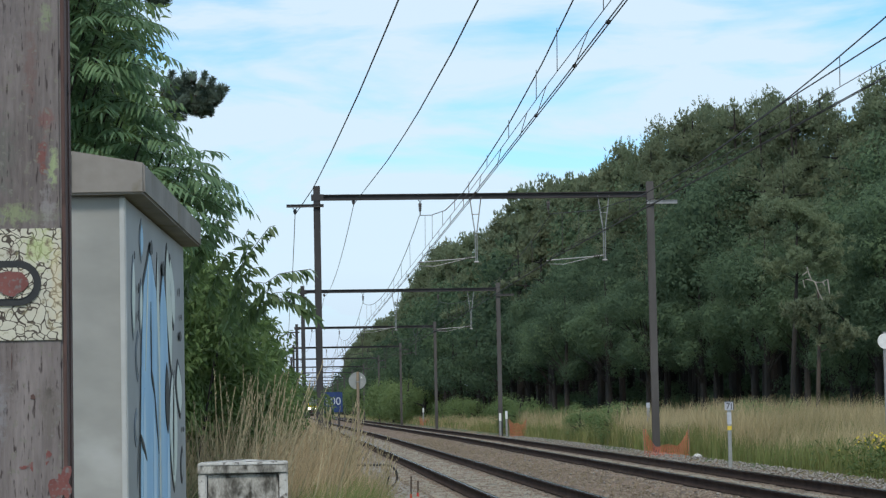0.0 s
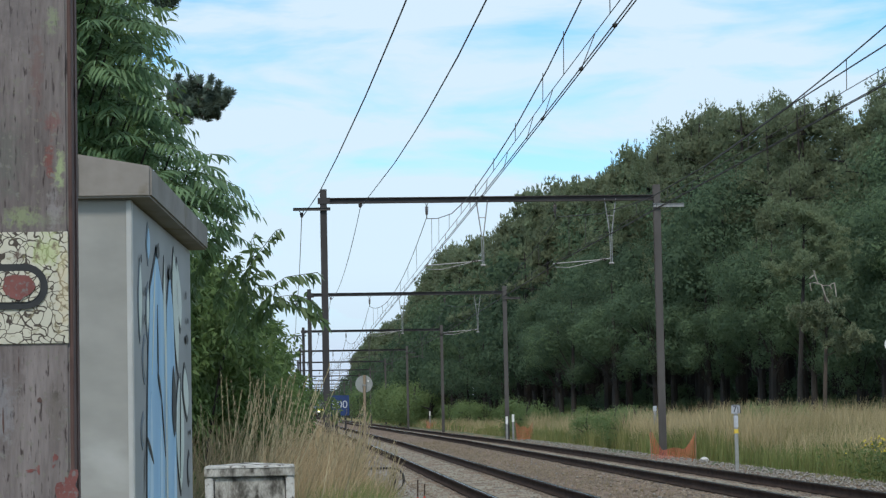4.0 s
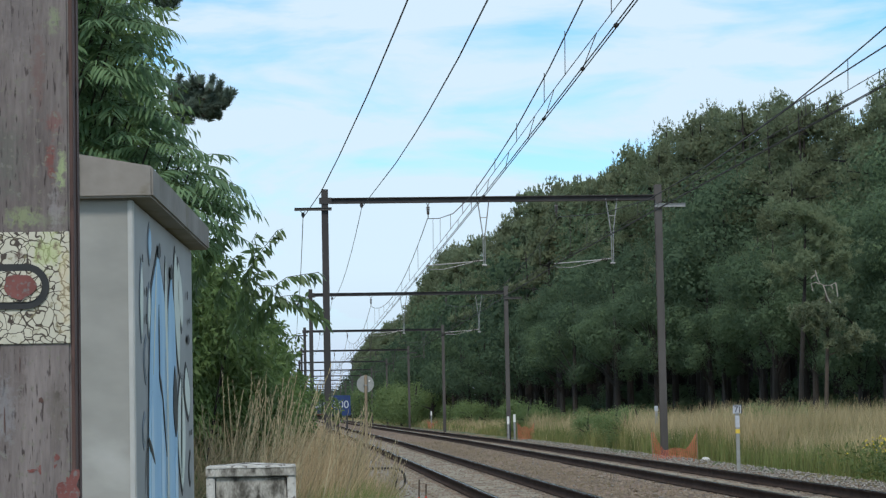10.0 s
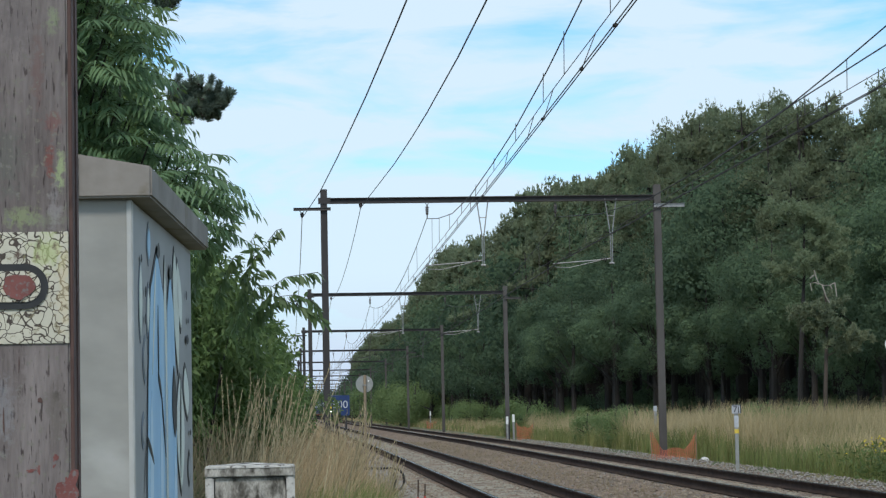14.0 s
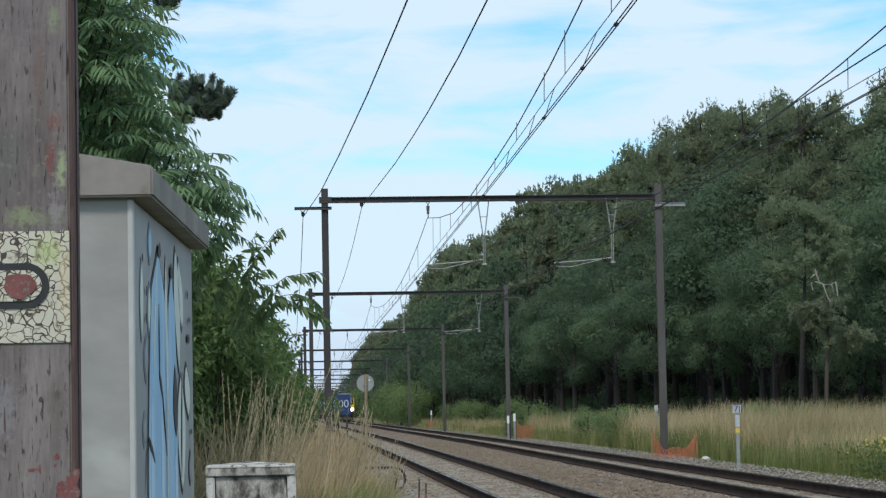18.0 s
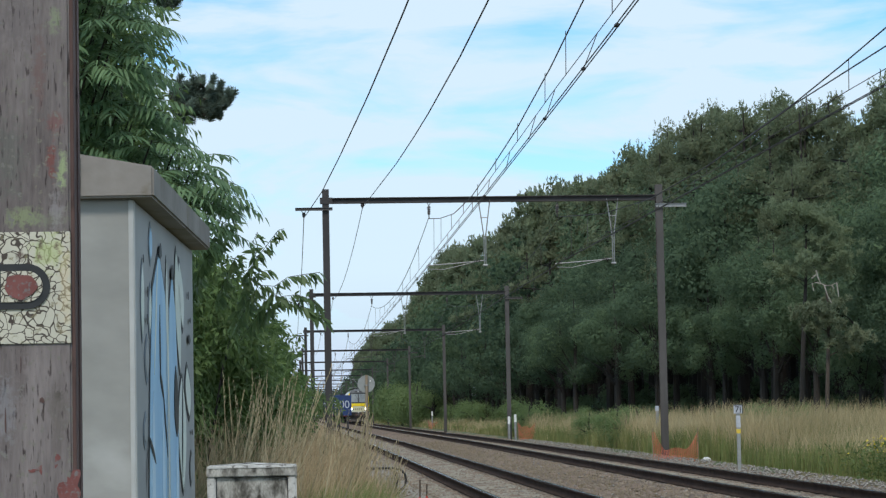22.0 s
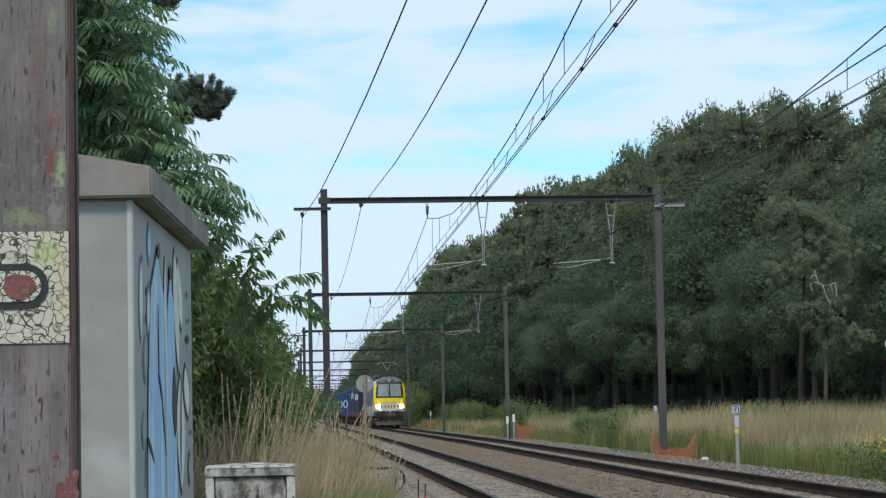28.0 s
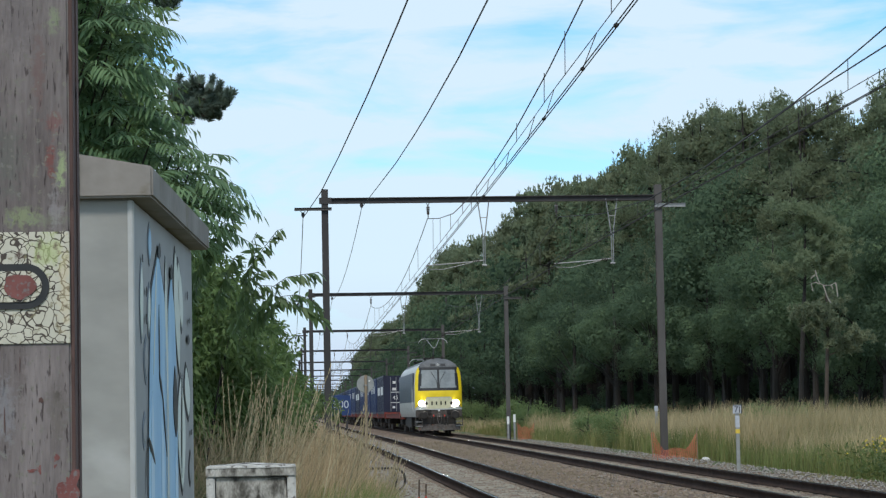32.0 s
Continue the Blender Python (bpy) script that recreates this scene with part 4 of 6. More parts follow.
thicket("track_weeds", 5200, (lambda y: 5.2 + 0 * y, lambda y: 7.0 + 0 * y), (36, 110), (0.26, 0.36), 0.012, L_BROWN, 57, "low withered weeds between the tracks", 0.5)
straw(160, (lambda y: -0.62 + 0.005 * y, lambda y: 0.05 + 0.026 * y), (18, 34), (1.1, 1.65), 61, "tall pale straw stalks with seed heads")
straw(46, (lambda y: -0.75 + 0.0 * y, lambda y: 0.0 + 0 * y), (20, 28), (1.6, 2.0), 62, "tallest bleached grass stalks")
straw(130, (lambda y: 0.018 * y, lambda y: 0.043 * y), (22, 40), (0.7, 1.3), 63, "single pale stalks standing before the rails")


# ---- hedge and shrubs by the cabinet ----
def bush(name, label, blobs, n, leaf, mat, seed, category="hedge"):
    """A dense shrub: stems, and leaves in the skin of a few uneven blobs."""
    g = np.random.default_rng(seed)
    c0 = blobs[0][0]
    t = thing(name, pose(c0[0], c0[1], ground_z(c0[0], c0[1])), label, category)
    stems = bmesh.new()
    B_, W_, N_ = [], [], []
    share = np.array([r[0] * r[2] * (r[1] + 1) for _, r in blobs])
    for (c, r), q in zip(blobs, share / share.sum()):
        k = int(n * q / 40)
        u = unit(g.normal(0, 1, (k, 3)))
        cc = np.array(c) + u * np.array(r) * g.uniform(0.55, 1.0, (k, 1))
        b, w, nn = clumps(g, cc, g.uniform(0.12, 0.34, k), 40, 0.9)
        B_.append(b), W_.append(unit(w + [0, 0, -0.35])), N_.append(nn)
        for j in range(4):
            e = cc[g.integers(0, k)]
            rod(stems, (c[0] - c0[0], c[1] - c0[1], -0.1), (e[0] - c0[0], e[1] - c0[1], max(e[2] - 0.2, 0.4)), 0.03, 0.008, 5)
    b = np.concatenate(B_) - [c0[0], c0[1], t.location.z]
    keep = b[:, 2] > 0.02
    part("stem", stems, M_BARK, t)
    leaves("foliage", b[keep], np.concatenate(W_)[keep], np.concatenate(N_)[keep], g.uniform(0.6, 1.25, keep.sum()) * leaf, g.uniform(0.3, 0.42, keep.sum()) * leaf, mat, t, 0.15)
    return t


bush("hedge", "dense green hedge shrub behind the cabinet", (((-1.35, 30, 1.9), (1.0, 2.2, 1.75)), ((-0.66, 31, 1.35), (0.64, 2, 1.5)), ((-1.2, 29, 2.6), (0.72, 1.5, 0.9)),
      ((-0.64, 33, 2.35), (0.45, 1.5, 0.75)), ((-0.97, 30.5, 2.75), (0.45, 1.2, 0.6))), 30000, 0.12, L_HEDGE, 71)
bush("hedge", "green hedge shrub beside the line", (((-0.5, 46, 1.5), (0.9, 4, 1.85)), ((-0.1, 52, 1.1), (0.62, 4, 1.35))), 12000, 0.15, L_HEDGE, 72)
bush("hedge", "green hedge running along the line", (((-0.9, 75, 1.3), (1.45, 16, 2.3)), ((-0.9, 112, 1.6), (1.3, 18, 2.2)), ((-1.2, 170, 1.8), (1.5, 40, 2.3))), 11000, 0.28, L_HEDGE, 73)
bush("shrub", "dark green shrub behind the sumac", (((-1.9, 21, 2.4), (0.9, 1.5, 2.4)), ((-1.55, 20, 3.5), (0.6, 1.2, 1.7)), ((-1.12, 18, 2.75), (0.42, 0.8, 0.75)), ((-1.4, 18, 4.0), (0.42, 0.8, 0.9))), 22000, 0.1, L_HEDGE, 74, "shrub")


def fronds(name, feet, ways, length, pairs, leaflet, mat, parent, g, droop=0.5, wide=0.24):
    """Feathered leaves: a bowed rib with hanging leaflets in pairs."""
    Bs, Ws, Ns, Ls = [], [], [], []
    ribs = []
    for f, w in zip(feet, ways):
        w = np.array(w) / np.linalg.norm(w)
        L = length * g.uniform(0.75, 1.2)
        side = np.cross(w, [0, 0, 1.0])
        side /= np.linalg.norm(side) + 1e-9
        pts = []
        for k in range(pairs + 1):
            u = k / pairs
            p = np.array(f) + w * L * u - np.array([0, 0, 1.0]) * droop * L * u * u * 0.6
            pts.append(p)
            if k < 2:
                continue
            size = leaflet * (0.6 + 0.5 * math.sin(math.pi * min(u * 0.9 + 0.1, 1)))
            tang = unit((w - np.array([0, 0, 1.0]) * droop * 1.2 * u)[None])[0]
            for s in ((-1, 1) if k < pairs else (0,)):
                Bs.append(p)
                Ws.append(side * s * 1.0 + tang * (0.55 if s else 1) + np.array([0, -0.05, -0.26]) + g.normal(0, 0.12, 3))
                Ns.append(np.array([0, -0.35, 1.0]) + side * s * 0.25 + g.normal(0, 0.12, 3))
                Ls.append(size * g.uniform(0.85, 1.15))
        ribs += list(zip(pts[::3], pts[3::3]))
    Ls = np.array(Ls)
    curved_leaves(name, np.array(Bs), np.array(Ws), np.array(Ns), Ls, Ls * wide, mat, parent, 0.42)
    a, b = np.array([q[0] for q in ribs]), np.array([q[1] for q in ribs])
    off = np.array([(0.003, 0, 0), (-0.0015, 0, 0.0026), (-0.0015, 0, -0.0026)])
    v = np.concatenate([a[:, None] + off, b[:, None] + off * 0.75], 1).reshape(-1, 3)
    q = np.array([(0, 1, 4, 3), (1, 2, 5, 4), (2, 0, 3, 5)])
    sheet("leaf_rib", v, (np.arange(len(a))[:, None, None] * 6 + q).reshape(-1, 4), L_WEED, parent)


# how far the sumac reaches towards the track at each height
REACH_Z = (2.6, 2.74, 2.83, 2.96, 3.03, 3.13, 3.18, 3.31, 3.51, 3.62, 3.7, 3.87, 3.95, 4.05, 4.6)
REACH_X = (-0.42, -0.19, -0.11, -0.21, -0.28, -0.38, -0.51, -0.56, -0.67, -0.67, -0.62, -0.63, -0.67, -0.70, -0.85)


def sumac():
    g = np.random.default_rng(81)
    t = thing("sumac_tree", pose(0, 0, 0), "sumac with long feathered drooping green leaves over the cabinet", "tree")
    feet, ways, bm = [], [], bmesh.new()
    for k in range(90):
        z = 2.62 + 2.0 * (k + g.uniform(0, 1)) / 90
        edge = float(np.interp(z - 0.05, REACH_Z, REACH_X)) - 0.43
        x = edge - (g.uniform(0, 0.05) if k % 3 == 0 else g.uniform(0.03, 0.8))
        y = 15.0 + g.uniform(-0.25, 0.3) if k % 3 == 0 else 15.1 + g.uniform(-0.6, 1.0)
        rod(bm, (x - 0.16, y + 0.3, z - 0.35), (x, y, z), 0.009, 0.005, 5)
        for j in range(7):
            a = 2 * math.pi * (j + g.uniform(-0.3, 0.3)) / 7
            rise = g.uniform(0.1, 0.75) if j % 2 else g.uniform(-0.1, 0.35)
            feet.append((x + 0.02 * math.cos(a), y + 0.02 * math.sin(a), z + g.uniform(-0.1, 0.03)))
            ways.append((math.cos(a), math.sin(a) * 0.85, rise))
    part("trunk", tube([(-1.6, 17.6, -0.1), (-1.55, 17.1, 1.7), (-1.5, 16.6, 3.4)], [0.05, 0.04, 0.02], 8), M_BARK, t)
    part("branchwork", bm, M_BARK, t)
    fronds("foliage", feet, ways, 0.4, 10, 0.112, L_SUMAC, t, g, droop=0.62, wide=0.18)
    return t


sumac()


def cherry():
    g = np.random.default_rng(83)
    t = thing("cherry_sapling", pose(0, 0, 0), "slender sapling with hanging pointed leaves on arching twigs", "sapling")
    Bs, Ws = [], []
    for line in (((-0.45, 16.9, 1.9), (-0.28, 16.1, 2.41), (-0.22, 16, 2.49), (-0.14, 16, 2.59), (-0.07, 16, 2.68), (-0.03, 16, 2.69)), ((-0.22, 16, 2.49), (-0.24, 16, 2.61), (-0.21, 16, 2.67)),
                 ((-0.4, 16.5, 2.0), (-0.21, 16, 2.31), (-0.1, 16, 2.3), (-0.01, 16, 2.36), (0.09, 16, 2.375), (0.21, 16, 2.39)),
                 ((-0.35, 16.5, 1.95), (-0.12, 16, 2.25), (0.01, 16, 2.19), (0.11, 16, 2.15), (0.19, 16, 2.09), (0.25, 16, 2.05)),
                 ((-0.3, 16.4, 2.0), (-0.05, 16, 2.23), (0.05, 16, 2.24), (0.14, 16, 2.21), (0.22, 16, 2.14)), ((-0.7, 16.6, 2.3), (-0.54, 16, 2.59), (-0.48, 16, 2.67), (-0.42, 16, 2.73), (-0.35, 16, 2.74)),
                 ((-0.7, 16.5, 2.2), (-0.56, 16, 2.5), (-0.48, 16, 2.57), (-0.4, 16, 2.65), (-0.37, 16, 2.67)), ((-0.35, 16.3, 2.2), (-0.28, 16.1, 2.33), (-0.2, 16, 2.4), (-0.12, 16, 2.41)),
                 ((-0.5, 16.3, 2.2), (-0.42, 16.1, 2.4), (-0.36, 16, 2.5), (-0.3, 16, 2.52))):
        part("twig", tube(line, 0.0022, 5), M_BARK, t)
        for a, b in zip(line, line[1:]):
            out = unit((np.array(b) - np.array(a))[None])[0]
            count = max(3, int(math.dist(a, b) / 0.0105))
            for k in range(count):
                u = (k + g.uniform(0, 0.6)) / count
                p = np.array(a) * (1 - u) + np.array(b) * u
                if p[2] > 2.02:
                    Bs.append(p)
                    Ws.append(out * 0.35 + np.array([(0.4 if k % 2 else -0.15) + g.normal(0, 0.15), g.normal(0, 0.3), -0.6 + g.normal(0, 0.35)]))
    part("stem", tube([(-0.7, 17.2, -0.1), (-0.72, 17.1, 0.8), (-0.75, 17, 1.6)], [0.025, 0.018, 0.012], 6), M_BARK, t)
    n = len(Bs)
    curved_leaves("foliage", np.array(Bs), np.array(Ws), g.normal(0, 0.5, (n, 3)) + [0.5, -0.7, 0.4], g.uniform(0.065, 0.1, n), g.uniform(0.021, 0.031, n), L_CHERRY, t, 0.2)


cherry()


def left_pine():
    """A pine behind the sumac: branches that end in bottle-brush shoots."""
    g = np.random.default_rng(85)
    t = thing("pine_tree", pose(-2.9, 32, 0), "pine behind the sumac with dark tufted branches", "pine tree")
    bm = tube([(0, 0, -0.1), (0.1, 0, 4), (0.0, 0, 9)], [0.2, 0.15, 0.06], 8)
    b, w = [], []

    def shoot(a, c, r):
        a, c = np.array(a), np.array(c)
        axis = unit((c - a)[None])[0]
        k = int(420 * np.linalg.norm(c - a) / 0.3) + 100
        u = g.uniform(0, 1, k) ** 0.85
        ring = g.normal(0, 1, (k, 3))
        ring = unit(ring - axis * (ring @ axis)[:, None])
        b.append(a + (c - a) * u[:, None])
        w.append((ring * np.where(u > 0.9, 0.5, 1.0)[:, None] + axis * 0.75) * r)
        rod(bm, a, c, 0.014, 0.006, 5)

    root = np.array((1.35, -1.5, 5.45))
    rod(bm, (0.08, 0, 4.9), root, 0.045, 0.02, 6)
    for x, z in ((-1.1, 5.86), (-0.93, 5.84), (-0.72, 5.7), (-0.66, 5.65), (-0.78, 5.52), (-0.87, 5.36), (-1.0, 5.32), (-1.21, 5.27), (-1.28, 5.75), (-1.19, 5.82), (-0.84, 5.76), (-1.35, 5.85),
                 (-1.05, 5.68), (-1.15, 5.58), (-0.95, 5.6), (-1.3, 5.5), (-1.1, 5.45), (-0.92, 5.48), (-1.4, 5.65)):
        tip = np.array((x + 2.9, -1.5 + g.normal(0, 0.12), z))
        high = min(max((z - 5.4) / 0.3, 0), 1)
        mid = tip - np.array([0.19 - 0.14 * high + g.normal(0, 0.05), g.normal(0, 0.05), 0.02 + 0.15 * high + g.normal(0, 0.04)])
        shoot(mid, tip, 0.07)
        shoot(root + (mid - root) * 0.35, mid, 0.085)
    for k in range(34):
        a, q = g.uniform(0, 6.28), g.uniform(0, 1) ** 0.5
        tip = np.array((1.87 + 0.33 * q * math.cos(a), -1.5 + g.normal(0, 0.15), 5.58 + 0.22 * q * math.sin(a)))
        shoot(tip - [g.uniform(-0.05, 0.16), g.normal(0, 0.08), g.uniform(0.0, 0.17)], tip, 0.075)
    for x in np.linspace(-2.2, -1.12, 16):
        tip = np.array((x + 2.9 + 0.05, -1.5 + g.normal(0, 0.15), 6.86 + 0.12 * math.sin(9 * x)))
        shoot(tip + [-0.16, 0, 0.3], tip, 0.08)
        shoot(tip + [0.1, 0, 0.34], tip + [0.02, 0, 0.06], 0.08)
    rod(bm, (0.08, 0, 6.6), (1.8, -1.5, 7.2), 0.04, 0.012, 5)
    part("trunk", bm, M_BARK_PINE, t)
    b, w = np.concatenate(b), np.concatenate(w)
    leaves("needles", b, w, g.normal(0, 1, b.shape) + [0, -0.5, 0.5], np.linalg.norm(w, axis=1) * g.uniform(0.7, 1.1, len(b)), 0.0075, L_TUFT, t)


left_pine()


# ---- old post, cabinet and block beside the camera ----
def crackled(name, paint, gap, scale, width):
    """Old paint split into flakes."""
    m = material(name, paint, tuple(c * 0.85 for c in paint), 14, 0.7, bump=0.001, spot=(0.35, 0.42, 0.22), spot_at=0.63, spot_scale=9)
    n, l = m.node_tree.nodes, m.node_tree.links
    p = n["Principled BSDF"]
    old = p.inputs["Base Color"].links[0].from_socket
    co, v, r, mx, ns = (n.new("ShaderNode" + k) for k in ("TexCoord", "TexVoronoi", "ValToRGB", "Mix", "TexNoise"))
    ns.inputs["Scale"].default_value = 22
    wob = n.new("ShaderNodeMix")
    wob.data_type = "RGBA"
    wob.inputs[0].default_value = 0.06
    v.feature = "DISTANCE_TO_EDGE"
    v.inputs["Scale"].default_value = scale
    r.color_ramp.elements[0].position, r.color_ramp.elements[1].position = width, width + 0.03
    mx.data_type = "RGBA"
    mx.inputs[6].default_value = (*gap, 1)
    l.new(co.outputs["Object"], ns.inputs["Vector"]), l.new(co.outputs["Object"], wob.inputs[6]), l.new(ns.outputs["Color"], wob.inputs[7])
    l.new(wob.outputs[2], v.inputs["Vector"]), l.new(v.outputs[0], r.inputs[0]), l.new(r.outputs[0], mx.inputs[0])
    l.new(old, mx.inputs[7]), l.new(mx.outputs[2], p.inputs["Base Color"])
    return m


M_POST = material("weathered_grey_paint", (0.094, 0.074, 0.069), (0.252, 0.216, 0.207), 9, 0.75, bump=0.006, stretch=(1, 1, 0.16), fine=14, spot=(0.05, 0.036, 0.034), spot_at=0.585, spot_scale=150, spot_soft=0.07)
M_POST_EDGE = material("rust_brown_edge", (0.07, 0.038, 0.033), (0.14, 0.082, 0.07), 9, 0.85, bump=0.003, stretch=(1, 1, 0.3), spot=(0.03, 0.018, 0.016), spot_at=0.58, spot_scale=30, spot_soft=0.08)
M_REDFLAKE = material("flaking_red_paint", (0.15, 0.05, 0.045), (0.22, 0.08, 0.07), 25, 0.8, spot=(0.17, 0.15, 0.145), spot_at=0.53, spot_scale=90, spot_soft=0.1)


def stained(m, stains):
    """Soft stains of their own shape and place on the face of the post: (x, z, half width, half height, colour, strength)."""
    n, l = m.node_tree.nodes, m.node_tree.links
    p = n["Principled BSDF"]
    col = p.inputs["Base Color"].links[0].from_socket
    co, ns = n.new("ShaderNodeTexCoord"), n.new("ShaderNodeTexNoise")
    ns.inputs["Scale"].default_value, ns.inputs["Detail"].default_value, ns.inputs["Roughness"].default_value = 55, 6, 0.65
    l.new(co.outputs["Object"], ns.inputs["Vector"])
    for x, z, rx, rz, paint, full in stains:
        mp, gr, add, ramp, mx = (n.new("ShaderNode" + k) for k in ("Mapping", "TexGradient", "Math", "ValToRGB", "Mix"))
        mp.inputs["Scale"].default_value = (1 / rx, 0, 1 / rz)
        mp.inputs["Location"].default_value = (-x / rx, 0, -z / rz)
        gr.gradient_type = "SPHERICAL"
        add.operation = "MULTIPLY_ADD"
        add.inputs[1].default_value = 3.0
        add2 = n.new("ShaderNodeMath")
        add2.operation = "MULTIPLY"
        add2.inputs[1].default_value = 0.45
        ramp.color_ramp.elements[0].position, ramp.color_ramp.elements[1].position = 0.78, 1.0
        ramp.color_ramp.elements[1].color = (full * 0.85, full * 0.85, full * 0.85, 1)
        mx.data_type = "RGBA"
        mx.inputs[7].default_value = (*paint, 1)
        l.new(co.outputs["Object"], mp.inputs[0]), l.new(mp.outputs[0], gr.inputs[0]), l.new(ns.outputs[0], add.inputs[0]), l.new(gr.outputs[1], add.inputs[2])
        l.new(add.outputs[0], add2.inputs[0]), l.new(add2.outputs[0], ramp.inputs[0]), l.new(ramp.outputs[0], mx.inputs[0]), l.new(col, mx.inputs[6])
        col = mx.outputs[2]
    l.new(col, p.inputs["Base Color"])


stained(M_POST, ((-0.037, 1.925, 0.016, 0.055, (0.19, 0.055, 0.045), 0.9), (-0.03, 2.0, 0.03, 0.03, (0.19, 0.06, 0.05), 0.6), (-0.018, 1.905, 0.014, 0.06, (0.33, 0.4, 0.2), 0.9),
                 (-0.09, 1.815, 0.055, 0.03, (0.25, 0.29, 0.15), 0.85), (-0.05, 1.81, 0.06, 0.02, (0.2, 0.22, 0.14), 0.6), (-0.03, 2.2, 0.02, 0.04, (0.24, 0.29, 0.16), 0.7), (-0.06, 2.1, 0.02, 0.12, (0.15, 0.07, 0.06), 0.5),
                 (-0.12, 1.93, 0.05, 0.13, (0.11, 0.12, 0.1), 0.5), (-0.028, 1.47, 0.012, 0.02, (0.05, 0.045, 0.03), 0.9), (-0.03, 1.43, 0.03, 0.09, (0.13, 0.11, 0.095), 0.7), (-0.1, 1.52, 0.02, 0.12, (0.12, 0.095, 0.09), 0.7),
                 (-0.03, 1.83, 0.02, 0.06, (0.3, 0.28, 0.28), 0.6), (-0.13, 1.44, 0.03, 0.1, (0.27, 0.27, 0.29), 0.5), (-0.1, 2.2, 0.05, 0.1, (0.12, 0.1, 0.1), 0.6)))
M_BAND = crackled("crackled_cream_paint", (0.60, 0.57, 0.46), (0.06, 0.044, 0.034), 52, 0.04)
stained(M_BAND, ((-0.045, 1.75, 0.05, 0.06, (0.42, 0.48, 0.2), 0.75), (-0.012, 1.68, 0.02, 0.14, (0.62, 0.5, 0.3), 0.5), (-0.1, 1.742, 0.012, 0.02, (0.1, 0.06, 0.045), 0.9), (-0.06, 1.762, 0.008, 0.014, (0.1, 0.06, 0.045), 0.9)))
# The pale soft spots paint whitish reflections on the cabinet front.
M_CAB = material("grey_painted_steel_sheet", (0.245, 0.243, 0.222), (0.36, 0.353, 0.328), 1.6, 0.5, 0.0, 0.0006, stretch=(1, 1, 1.8), spot=(0.5, 0.5, 0.48), spot_at=0.58, spot_scale=1.5, spot_soft=0.16)
M_CABSIDE = material("grey_blue_painted_sheet", (0.29, 0.295, 0.295), (0.38, 0.385, 0.385), 2, 0.5, 0.1, 0.0006)
M_ROOF = material("beige_fibre_roof", (0.20, 0.18, 0.16), (0.30, 0.272, 0.245), 4, 0.85, bump=0.002, spot=(0.2, 0.17, 0.13), spot_at=0.6, spot_scale=6)
M_TRIM = material("bright_edge_trim", (0.42, 0.425, 0.41), (0.52, 0.525, 0.51), 5, 0.45, 0.1)
M_SPRAYBLUE = material("sky_blue_spray_paint", (0.29, 0.52, 0.75), (0.44, 0.66, 0.84), 3, 0.5, stretch=(1, 3, 0.4))
M_SPRAYLIGHT = material("light_blue_spray_paint", (0.47, 0.66, 0.83), (0.60, 0.76, 0.87), 3, 0.5, stretch=(1, 3, 0.4))
M_SPRAYGREY = material("grey_blue_spray_mist", (0.15, 0.18, 0.21), (0.24, 0.28, 0.32), 5, 0.55)
M_SPRAYPALE = material("pale_green_white_spray", (0.65, 0.71, 0.63), (0.79, 0.82, 0.76), 5, 0.5)
M_CONCRETE = material("stained_concrete", (0.14, 0.13, 0.11), (0.6, 0.58, 0.53), 16, 0.9, bump=0.005, stretch=(1, 1, 0.5), fine=9, spot=(0.055, 0.05, 0.04), spot_at=0.5, spot_scale=20, spot_soft=0.16)
M_CONCRETE_W = material("white_washed_concrete", (0.44, 0.43, 0.40), (0.72, 0.71, 0.68), 14, 0.9, bump=0.004, spot=(0.12, 0.105, 0.09), spot_at=0.55, spot_scale=34, spot_soft=0.1)


def plate(pts, thick, plane):
    """A thin plate from an outline in (u, v); plane turns (u, v, height) into a place."""
    bm = bmesh.new()
    lo, hi = ([bm.verts.new(plane(u, v, h)) for u, v in pts] for h in (0, thick))
    k = len(pts)
    bm.faces.new(lo), bm.faces.new(hi)
    for i in range(k):
        bm.faces.new((lo[i], lo[(i + 1) % k], hi[(i + 1) % k], hi[i]))
    bmesh.ops.recalc_face_normals(bm, faces=bm.faces)
    return bm


def blotch(cx, cz, rx, rz, seed, n=26, rough=0.25):
    """An uneven patch outline."""
    g = random.Random(seed)
    ph = [g.uniform(0, 6.28) for _ in range(4)]
    out = []
    for k in range(n):
        a = 2 * math.pi * k / n
        r = 1 + rough * (0.6 * math.sin(2 * a + ph[0]) + 0.45 * math.sin(3 * a + ph[1]) + 0.3 * math.sin(5 * a + ph[2]) + 0.25 * math.sin(8 * a + ph[3]))
        out.append((cx + math.cos(a) * rx * r, cz + math.sin(a) * rz * r))
    return out


def dshape(x0, x1, z0, z1):
    r = (z1 - z0) / 2
    r2 = min(r, (x1 - x0) * 0.8)
    pts = [(x0, z0)]
    for k in range(13):
        a = -math.pi / 2 + math.pi * k / 12
        pts.append((x1 - r2 + math.cos(a) * r2, (z0 + z1) / 2 + math.sin(a) * r))
    return pts + [(x0, z1)]


